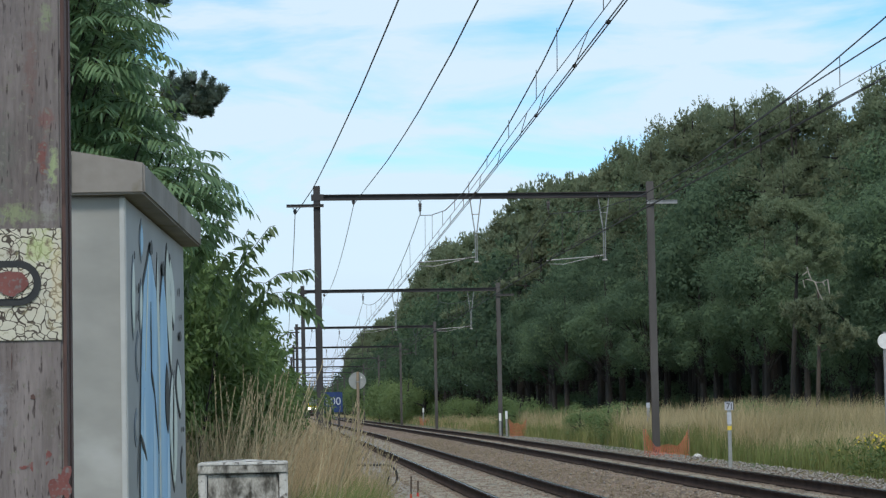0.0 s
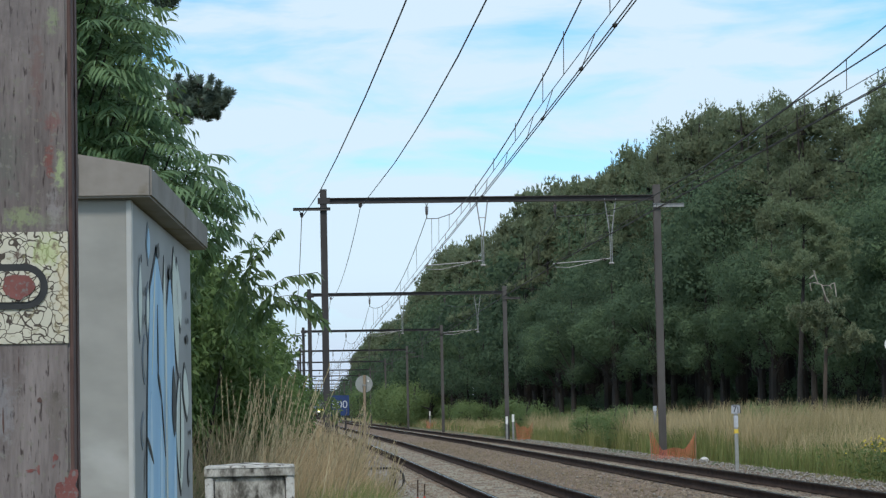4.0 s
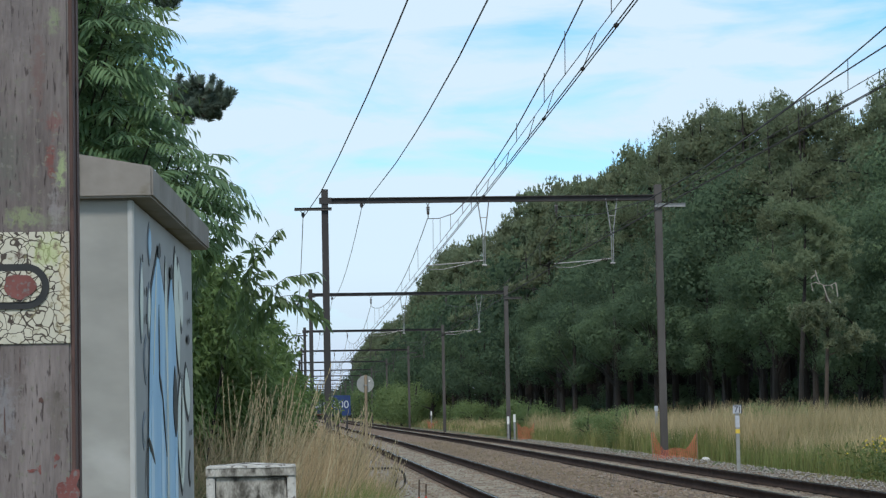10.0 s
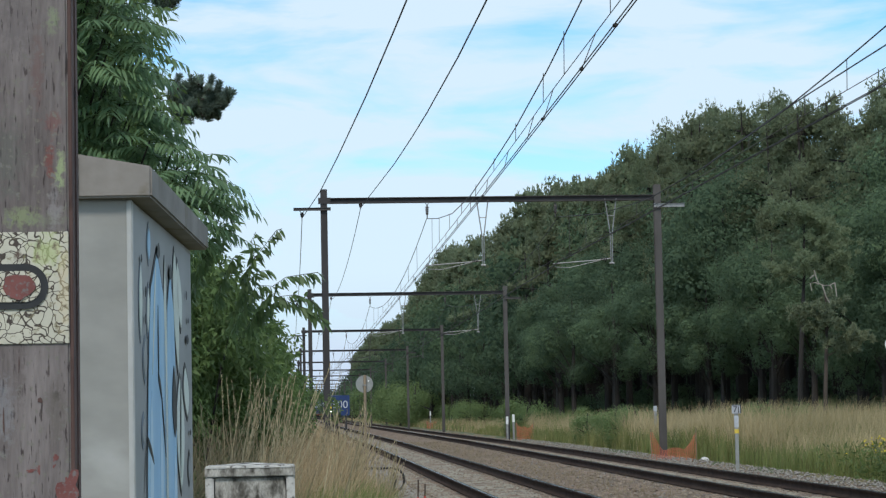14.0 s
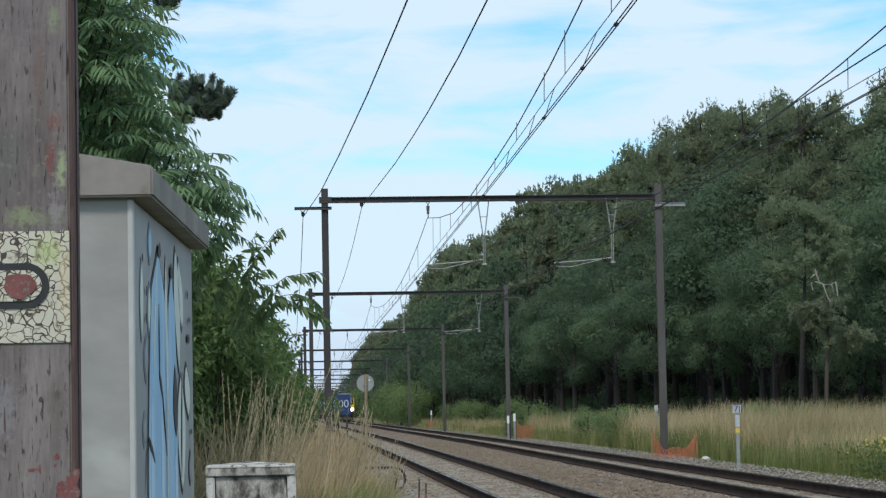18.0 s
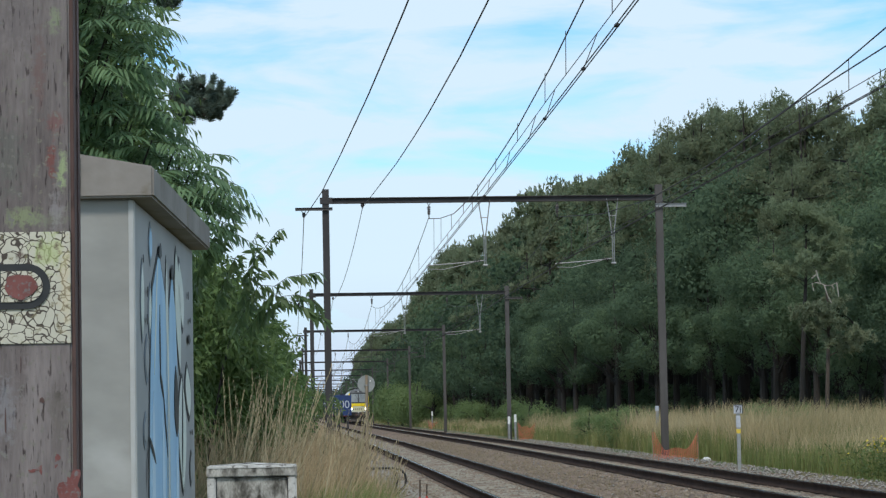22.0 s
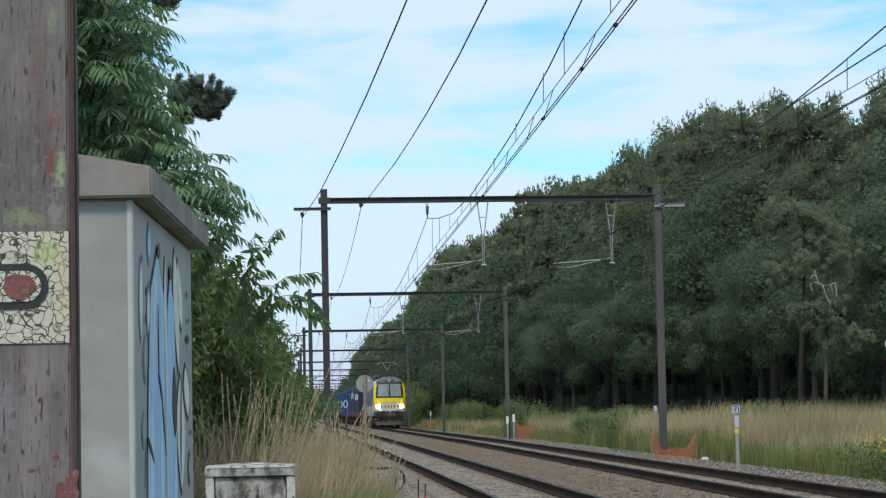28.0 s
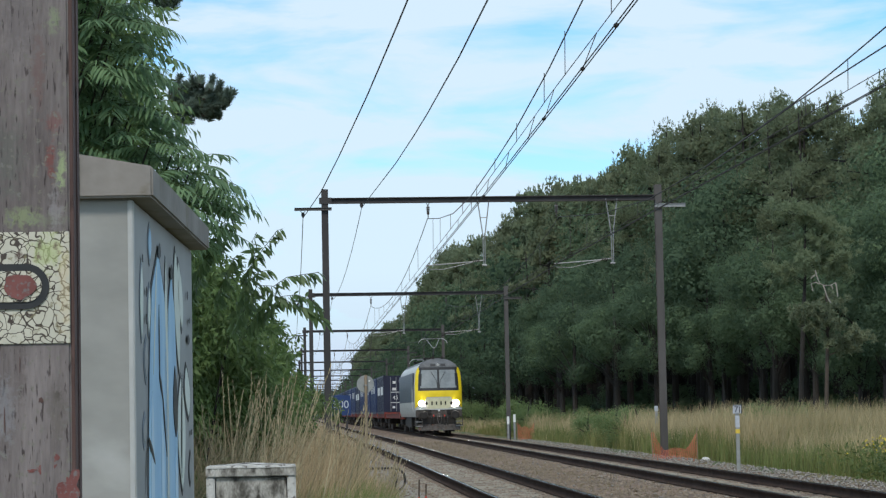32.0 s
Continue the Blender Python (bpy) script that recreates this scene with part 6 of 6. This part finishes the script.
def bogie(parent, y, wheels, base):
    g = part("bogie", B(-1.05, 1.05, y - base / 2 - 0.6, y + base / 2 + 0.6, 0.45, 0.8, 0.05), M_LOCO_DARK, parent)
    for k in range(wheels):
        wy = y + (k / (wheels - 1) - 0.5) * base
        for s in (-1, 1):
            bm = rod(bmesh.new(), (s * 0.70, wy, 0.5), (s * 0.82, wy, 0.5), 0.5, None, 24)
            rod(bm, (s * 0.66, wy, 0.5), (s * 0.70, wy, 0.5), 0.53, None, 24)
            rod(bm, (s * 0.82, wy, 0.5), (s * 1.0, wy, 0.5), 0.12, None, 12)
            part("wheel", bm, M_STEELWHEEL, g)
        part("axle", rod(bmesh.new(), (-0.7, wy, 0.5), (0.7, wy, 0.5), 0.08), M_STEELWHEEL, g)


def buffers(parent, y, way, z=1.06):
    for s in (-1, 1):
        bm = rod(bmesh.new(), (s * 0.875, y, z), (s * 0.875, y + way * 0.42, z), 0.11, None, 14)
        rod(bm, (s * 0.875, y + way * 0.42, z), (s * 0.875, y + way * 0.47, z), 0.23, 0.2, 20)
        part("buffer", bm, M_LOCO_DARK, parent)


def locomotive():
    t = thing("locomotive", pose(0, 0, 0), "yellow-fronted grey electric locomotive with lit headlamps", "locomotive")
    L = 19.1
    bm = bmesh.new()
    zs = (0.95, 1.15, 1.5, 2.6, 3.3, 3.62, 3.86)
    ys = (0.45, 1.2, 9.5, L - 1.2, L - 0.4)
    rows = []
    for yy in ys:
        grow = 0.0 if yy in (ys[0], ys[-1]) else 0.03
        pts = [((half_width(z) + grow), yy, z) for z in zs] + [(-(half_width(z) + grow), yy, z) for z in zs[::-1]]
        rows.append([bm.verts.new(p) for p in pts])
    k = len(rows[0])
    for a, b in zip(rows, rows[1:]):
        for i in range(k):
            bm.faces.new((a[i], a[(i + 1) % k], b[(i + 1) % k], b[i]))
    bm.faces.new(rows[0]), bm.faces.new(rows[-1])
    bmesh.ops.recalc_face_normals(bm, faces=bm.faces)
    part("body", bm, M_LOCO_GREY, t)
    bm = bmesh.new()
    rows = []
    for yy, d in ((0.75, 0), (1.5, 0), (L - 1.5, 0), (L - 0.8, 0)):
        pts = [(s * (half_width(z) + 0.05), yy, z) for s, z in [(1, 3.86), (1, 4.05), (1, 4.17), (1, 4.22), (-1, 4.22), (-1, 4.17), (-1, 4.05), (-1, 3.86)]]
        rows.append([bm.verts.new(p) for p in pts])
    for a, b in zip(rows, rows[1:]):
        for i in range(8):
            bm.faces.new((a[i], a[(i + 1) % 8], b[(i + 1) % 8], b[i]))
    bm.faces.new(rows[0]), bm.faces.new(rows[-1])
    bmesh.ops.recalc_face_normals(bm, faces=bm.faces)
    part("roof", bm, M_LOCO_ROOF, t, "sooty grey roof")
    part("nose", front_piece(lambda x, z: z < 3.66, 0.0), M_LOCO_GREY, t, "silver-grey front shell", True)
    part("brow", front_piece(lambda x, z: z >= 3.66, 0.0), M_LOCO_ROOF, t, "dark grey brow over the windscreen", True)
    screen = lambda x, z, d=0.0: 2.48 - d < z < 3.62 + d and abs(x) < 1.04 + d - 0.06 * (z - 2.48)
    part("front_mask", front_piece(lambda x, z: not screen(x, z) and ((z > 2.03 - 0.9 * max(0, abs(x) - 0.62) and z < 3.66) or (abs(x) > 1.06 and 1.9 < z < 3.72)), 0.012), M_LOCO_YELLOW, t, "bright yellow front mask", True)
    part("screen_surround", front_piece(lambda x, z: screen(x, z, 0.075), 0.016), M_BLACK, t, "black windscreen surround", True)
    for s in (-1, 1):
        pane = part("windscreen", front_piece(lambda x, z: screen(x, z, -0.05) and x * s > 0.045, 0.022), M_GLASS, t, "windscreen with the sky's grey reflection in its colour", True)
        part("wiper", tube([(s * 0.05, nose(0, 2.5) - 0.05, 2.45), (s * 0.1, nose(0.1, 2.95) - 0.04, 2.95), (s * 0.4, nose(0.4, 3.45) - 0.04, 3.45)], 0.014), M_BLACK, t)
        h = part("headlight", rod(bmesh.new(), (s * 0.97, 0.05, 1.70), (s * 0.97, 0.0, 1.70), 0.155, None, 20), M_LAMP, t, "lit white headlamp")
        part("headlight_rim", rod(bmesh.new(), (s * 0.97, 0.2, 1.70), (s * 0.97, 0.03, 1.70), 0.19, None, 20), M_BLACK, h)
        part("tail_lamp", rod(bmesh.new(), (s * 0.70, 0.1, 1.70), (s * 0.70, -0.01, 1.70), 0.09, None, 16), M_LOCO_DARK, t)
        part("horn", rod(bmesh.new(), (s * 0.25, 1.0, 4.22), (s * 0.25, 0.55, 4.24), 0.03, 0.08), M_LOCO_DARK, t)
        part("brow_vent", front_piece(lambda x, z: 3.74 < z < 3.9 and 0.14 < x * s < 0.42, 0.01), M_BLACK, t)
        part("cab_window", B(1.33 if s > 0 else -1.36, 1.36 if s > 0 else -1.33, 1.1, 1.75, 2.45, 3.3), M_BLACK, t)
        part("side_panel", B(1.32 if s > 0 else -1.35, 1.35 if s > 0 else -1.32, 1.0, L - 1.2, 1.8, 3.42), M_LOCO_BLUE, t, "dark blue side panel")
        part("cab_door", B(1.32 if s > 0 else -1.352, 1.352 if s > 0 else -1.32, 1.9, 2.06, 1.2, 3.2), M_LOCO_GREY, t)
        part("hand_rail", rod(bmesh.new(), (s * 1.39, 1.85, 1.3), (s * 1.39, 1.85, 2.6), 0.018), M_TRIM, t)
        part("step", B(s * 1.15 - 0.2, s * 1.15 + 0.2, 0.75, 1.2, 0.45, 0.5), M_LOCO_DARK, t)
    part("number_panel", front_piece(lambda x, z: 1.42 < z < 2.02 and abs(x) < 0.66 + 0.1 * (z - 1.4), 0.016), M_PALEPANEL, t, "pale panel with number bars", True)
    for k in range(4):
        part("number_bar", B(-0.42 + 0.25 * k, -0.34 + 0.25 * k, -0.022, -0.017, 1.6, 1.8), M_LOCO_DARK, t)
    part("front_lamp", rod(bmesh.new(), (0, 0.5, 3.86), (0, 0.24, 3.84), 0.07, None, 14), M_TRIM, t)
    part("buffer_beam", B(-1.28, 1.28, -0.02, 0.5, 0.92, 1.33, 0.03), M_LOCO_GRIME, t, "grimy dark buffer beam")
    part("front_sill", B(-1.27, 1.27, -0.045, 0.3, 1.335, 1.40, 0.012), M_LOCO_GREY, t, "pale sill below the lamps")
    buffers(t, -0.02, -1)
    for s in (-1, 1):
        part("buffer_plate", B(s * 0.875 - 0.24, s * 0.875 + 0.24, -0.06, -0.02, 0.86, 1.26, 0.02), M_LOCO_GRIME, t)
        part("corner_step", B(s * 1.12 - 0.2, s * 1.12 + 0.2, -0.02, 0.25, 0.42, 0.46, 0.006), M_GALV, t, "worn grey corner step")
        part("corner_step", B(s * 1.12 - 0.2, s * 1.12 + 0.2, -0.02, 0.25, 0.66, 0.70, 0.006), M_GALV, t, "worn grey corner step")
        for x in (s * 0.93, s * 1.31):
            part("step_hanger", B(x - 0.015, x + 0.015, 0.0, 0.22, 0.42, 0.95), M_LOCO_GRIME, t)
        part("grab_rail", tube([(s * 0.98, -0.03, 1.42), (s * 0.98, -0.12, 1.44), (s * 0.55, -0.12, 1.44), (s * 0.55, -0.03, 1.42)], 0.016), M_GALV, t)
        part("jumper_box", B(s * 0.52 - 0.09, s * 0.52 + 0.09, -0.12, -0.02, 1.1, 1.3, 0.015), M_LOCO_DARK, t)
        part("hose_cock", rod(bmesh.new(), (s * 0.3, -0.16, 0.98), (s * 0.3, -0.08, 1.02), 0.04), M_RED, t, "red brake hose cock")
        part("wheel_guard", B(s * 0.76 - 0.1, s * 0.76 + 0.1, 0.1, 0.2, 0.12, 0.5, 0.01), M_LOCO_DARK, t)
    plough = bmesh.new()
    rows = []
    for k in range(9):
        x = -1.18 + 2.36 * k / 8
        back = 0.28 * (abs(x) / 1.18) ** 2
        rows.append([plough.verts.new((x, back - 0.24 + d, z)) for z, d in ((0.2, -0.06), (0.36, 0.02), (0.55, 0.1), (0.55, 0.16), (0.2, 0.0))])
    for a, b in zip(rows, rows[1:]):
        for q in range(5):
            plough.faces.new((a[q], a[(q + 1) % 5], b[(q + 1) % 5], b[q]))
    plough.faces.new(rows[0]), plough.faces.new(rows[-1])
    bmesh.ops.recalc_face_normals(plough, faces=plough.faces)
    part("snow_plough", plough, M_LOCO_GRIME, t, "curved snow plough blade")
    part("plough_bracket", B(-0.9, 0.9, 0.0, 0.3, 0.5, 0.95, 0.02), M_LOCO_DARK, t)
    part("coupling_hook", tube([(0, 0, 1.1), (0, -0.35, 1.1), (0, -0.42, 0.94), (0, -0.36, 0.8)], 0.05), M_STEELWHEEL, t)
    part("screw_coupling", tube([(-0.09, -0.3, 1.06), (-0.1, -0.38, 0.8), (-0.06, -0.4, 0.58), (0.06, -0.4, 0.58), (0.1, -0.38, 0.8), (0.09, -0.3, 1.06)], 0.025), M_STEELWHEEL, t, "worn steel coupling links")
    for s in (-0.45, 0.45, -0.3, 0.3):
        part("brake_hose", tube([(s, 0, 1.0), (s, -0.2, 0.9), (s * 1.05, -0.22, 0.6), (s, -0.1, 0.45)], 0.028), M_RUBBER, t)
    part("emblem", B(-0.05, 0.05, -0.04, -0.03, 1.25, 1.38), M_WHITE, t)
    part("underframe", B(-1.2, 1.2, 6.5, L - 6.5, 0.35, 0.97, 0.04), M_LOCO_DARK, t)
    bogie(t, 4.0, 2, 2.7), bogie(t, L - 4.0, 2, 2.7)
    buffers(t, L, 1)
    for y0, up in ((4.2, True), (L - 4.5, False)):
        pan = part("pantograph", B(-0.6, 0.6, y0 - 0.5, y0 + 0.5, 4.26, 4.32), M_LOCO_DARK, t, "raised pantograph with curved horns" if up else "folded pantograph")
        top = 5.42 if up else 4.5
        part("lower_arm", rod(bmesh.new(), (0, y0 + 0.4, 4.32), (0, y0 - 0.9, 4.32 + (top - 4.32) * 0.5), 0.045), M_GALV, pan)
        for s in (-1, 1):
            part("upper_arm", rod(bmesh.new(), (s * 0.08, y0 - 0.9, 4.32 + (top - 4.32) * 0.5), (s * 0.35, y0 + 0.3, top - 0.06), 0.022), M_GALV, pan)
            part("horn", tube([(s * 0.48, y0 + 0.3, top), (s * 0.64, y0 + 0.3, top - 0.03), (s * 0.78, y0 + 0.3, top - 0.14), (s * 0.84, y0 + 0.3, top - 0.28)], 0.018), M_TRIM, pan)
        part("collector", B(-0.5, 0.5, y0 + 0.25, y0 + 0.35, top - 0.02, top + 0.02, 0.005), M_GALV, pan)
        for s in (-0.5, 0.5):
            part("insulator", rod(bmesh.new(), (s, y0, 4.18), (s, y0, 4.27), 0.07, 0.05), M_INSUL, pan)
    return t


def wagon(words, end=14.9):
    t = thing("container_wagon", pose(0, -600, 0), words, "wagon", "wagons of the train")
    part("frame", B(-1.1, 1.1, 0.3, end, 0.92, 1.1, 0.02), M_WAGON, t)
    part("headstock", B(-1.25, 1.25, 0.28, 0.5, 0.78, 1.24, 0.02), M_WAGON, t, "red headstock")
    for s in (-1, 1):
        part("side_sill", ibeam((s * 1.15, 0.3, 1.0), (s * 1.15, end, 1.0), 0.12, 0.3, 0.02), M_WAGON, t)
    part("headstock", B(-1.25, 1.25, end - 0.2, end + 0.02, 0.78, 1.24, 0.02), M_WAGON, t, "red headstock")
    buffers(t, 0.3, -1), buffers(t, end, 1)
    bogie(t, 2.5, 2, 1.8), bogie(t, end - 2.2, 2, 1.8)
    return t


def container(paint, words, marks):
    t = thing("freight_container", pose(0, -600, 0), words, "container", "containers on the train")
    W, H, Ln = 1.25, 2.9, 13.7
    part("core", B(-W + 0.05, W - 0.05, 0.05, Ln - 0.05, 0.05, H - 0.04), paint, t)
    for s in (-1, 1):
        bm, n = bmesh.new(), 46
        cols = []
        for k in range(n * 4 + 1):
            ph = k % 4
            off = 0.0 if ph in (0, 1) else 0.036
            y = 0.1 + (Ln - 0.2) * k / (n * 4)
            cols.append([bm.verts.new((s * (W - 0.005 - off), y, z)) for z in (0.16, H - 0.12)])
        for a, b in zip(cols, cols[1:]):
            bm.faces.new((a[0], b[0], b[1], a[1]))
        part("side_wall", bm, paint, t)
        for z0, z1 in ((0, 0.17), (H - 0.13, H)):
            part("rail", B(s * W - 0.06 * (s > 0), s * W + 0.06 * (s < 0), 0.0, Ln, z0, z1), paint, t)
        for y in (0.0, Ln - 0.12):
            part("corner_post", B(s * W - 0.13 * (s > 0), s * W + 0.13 * (s < 0), y, y + 0.12, 0, H + 0.01, 0.008), paint, t)
        for y, z, ln, h in marks:
            part("marking_bar", B(s * (W + 0.002) - 0.004, s * (W + 0.002) + 0.004, y - ln / 2, y + ln / 2, z - h / 2, z + h / 2), M_WHITE, t)
    part("end_wall", B(-W + 0.12, W - 0.12, 0.012, 0.05, 0.15, H - 0.12), paint, t)
    for k in range(4):
        x = (-0.72, -0.3, 0.3, 0.72)[k]
        part("lock_rod", rod(bmesh.new(), (x, -0.01, 0.2), (x, -0.01, H - 0.15), 0.022), M_GALV, t)
    for x, z, w, h in ((-0.45, 2.35, 0.22, 0.2), (0.05, 2.4, 0.26, 0.2), (0.55, 2.4, 0.2, 0.2), (-0.45, 1.85, 0.3, 0.2), (-0.3, 1.62, 0.9, 0.05), (0.45, 1.62, 0.5, 0.05),
                       (0.38, 1.2, 0.2, 0.28), (-0.3, 0.85, 0.9, 0.05), (0.45, 0.85, 0.5, 0.05), (-0.5, 0.5, 0.2, 0.16), (0.42, 0.38, 0.36, 0.1)):
        part("marking_bar", B(x - w / 2, x + w / 2, 0.004, 0.010, z - h / 2, z + h / 2), M_WHITE, t)
    letters("45", 0.42, M_WHITE, t, pose(-0.38, 0.006, 1.2) @ FACE)
    return t


LOCO = locomotive()
BLUE_BOX = container(M_BOX_NAVY, "navy blue forty-five foot container with white markings",
                     ((3.6, 1.75, 4.2, 0.62), (9.6, 1.75, 4.2, 0.62)))
LIGHT_BOX = container(M_BOX_BLUE, "blue forty-five foot container with three white bars", ((4.0, 2.0, 1.3, 0.62), (7.0, 2.0, 1.3, 0.62), (10.0, 2.0, 1.3, 0.62)))
WAGON = wagon("red container flat wagon on two bogies")
TRAIN = [(LOCO, 0.0, 0.0), (wagon("empty red flat wagon behind the locomotive", 24.2), 19.9, 0.0)]
for k in range(12):
    back = 44.9 + 15.6 * k
    src = BLUE_BOX if k % 4 == 0 else LIGHT_BOX
    w, c = (WAGON, src) if k == 0 else (copy_thing(WAGON, pose(0, -600, 0)), LIGHT_BOX if k == 1 else copy_thing(src, pose(0, -600, 0)))
    TRAIN += [(w, back, 0.0), (c, back + 0.75, 1.12)]


def front_at(t):
    """Where the buffers of the locomotive are along the track, at 15.8 m/s."""
    return 130.8 + 15.83 * (32 - t)


def motions():
    for ob, back, up in TRAIN:
        walk(ob, [(t, pose(RIGHT, front_at(t) + back, lift(front_at(t) + back) + up)) for t in range(33)])


motions()
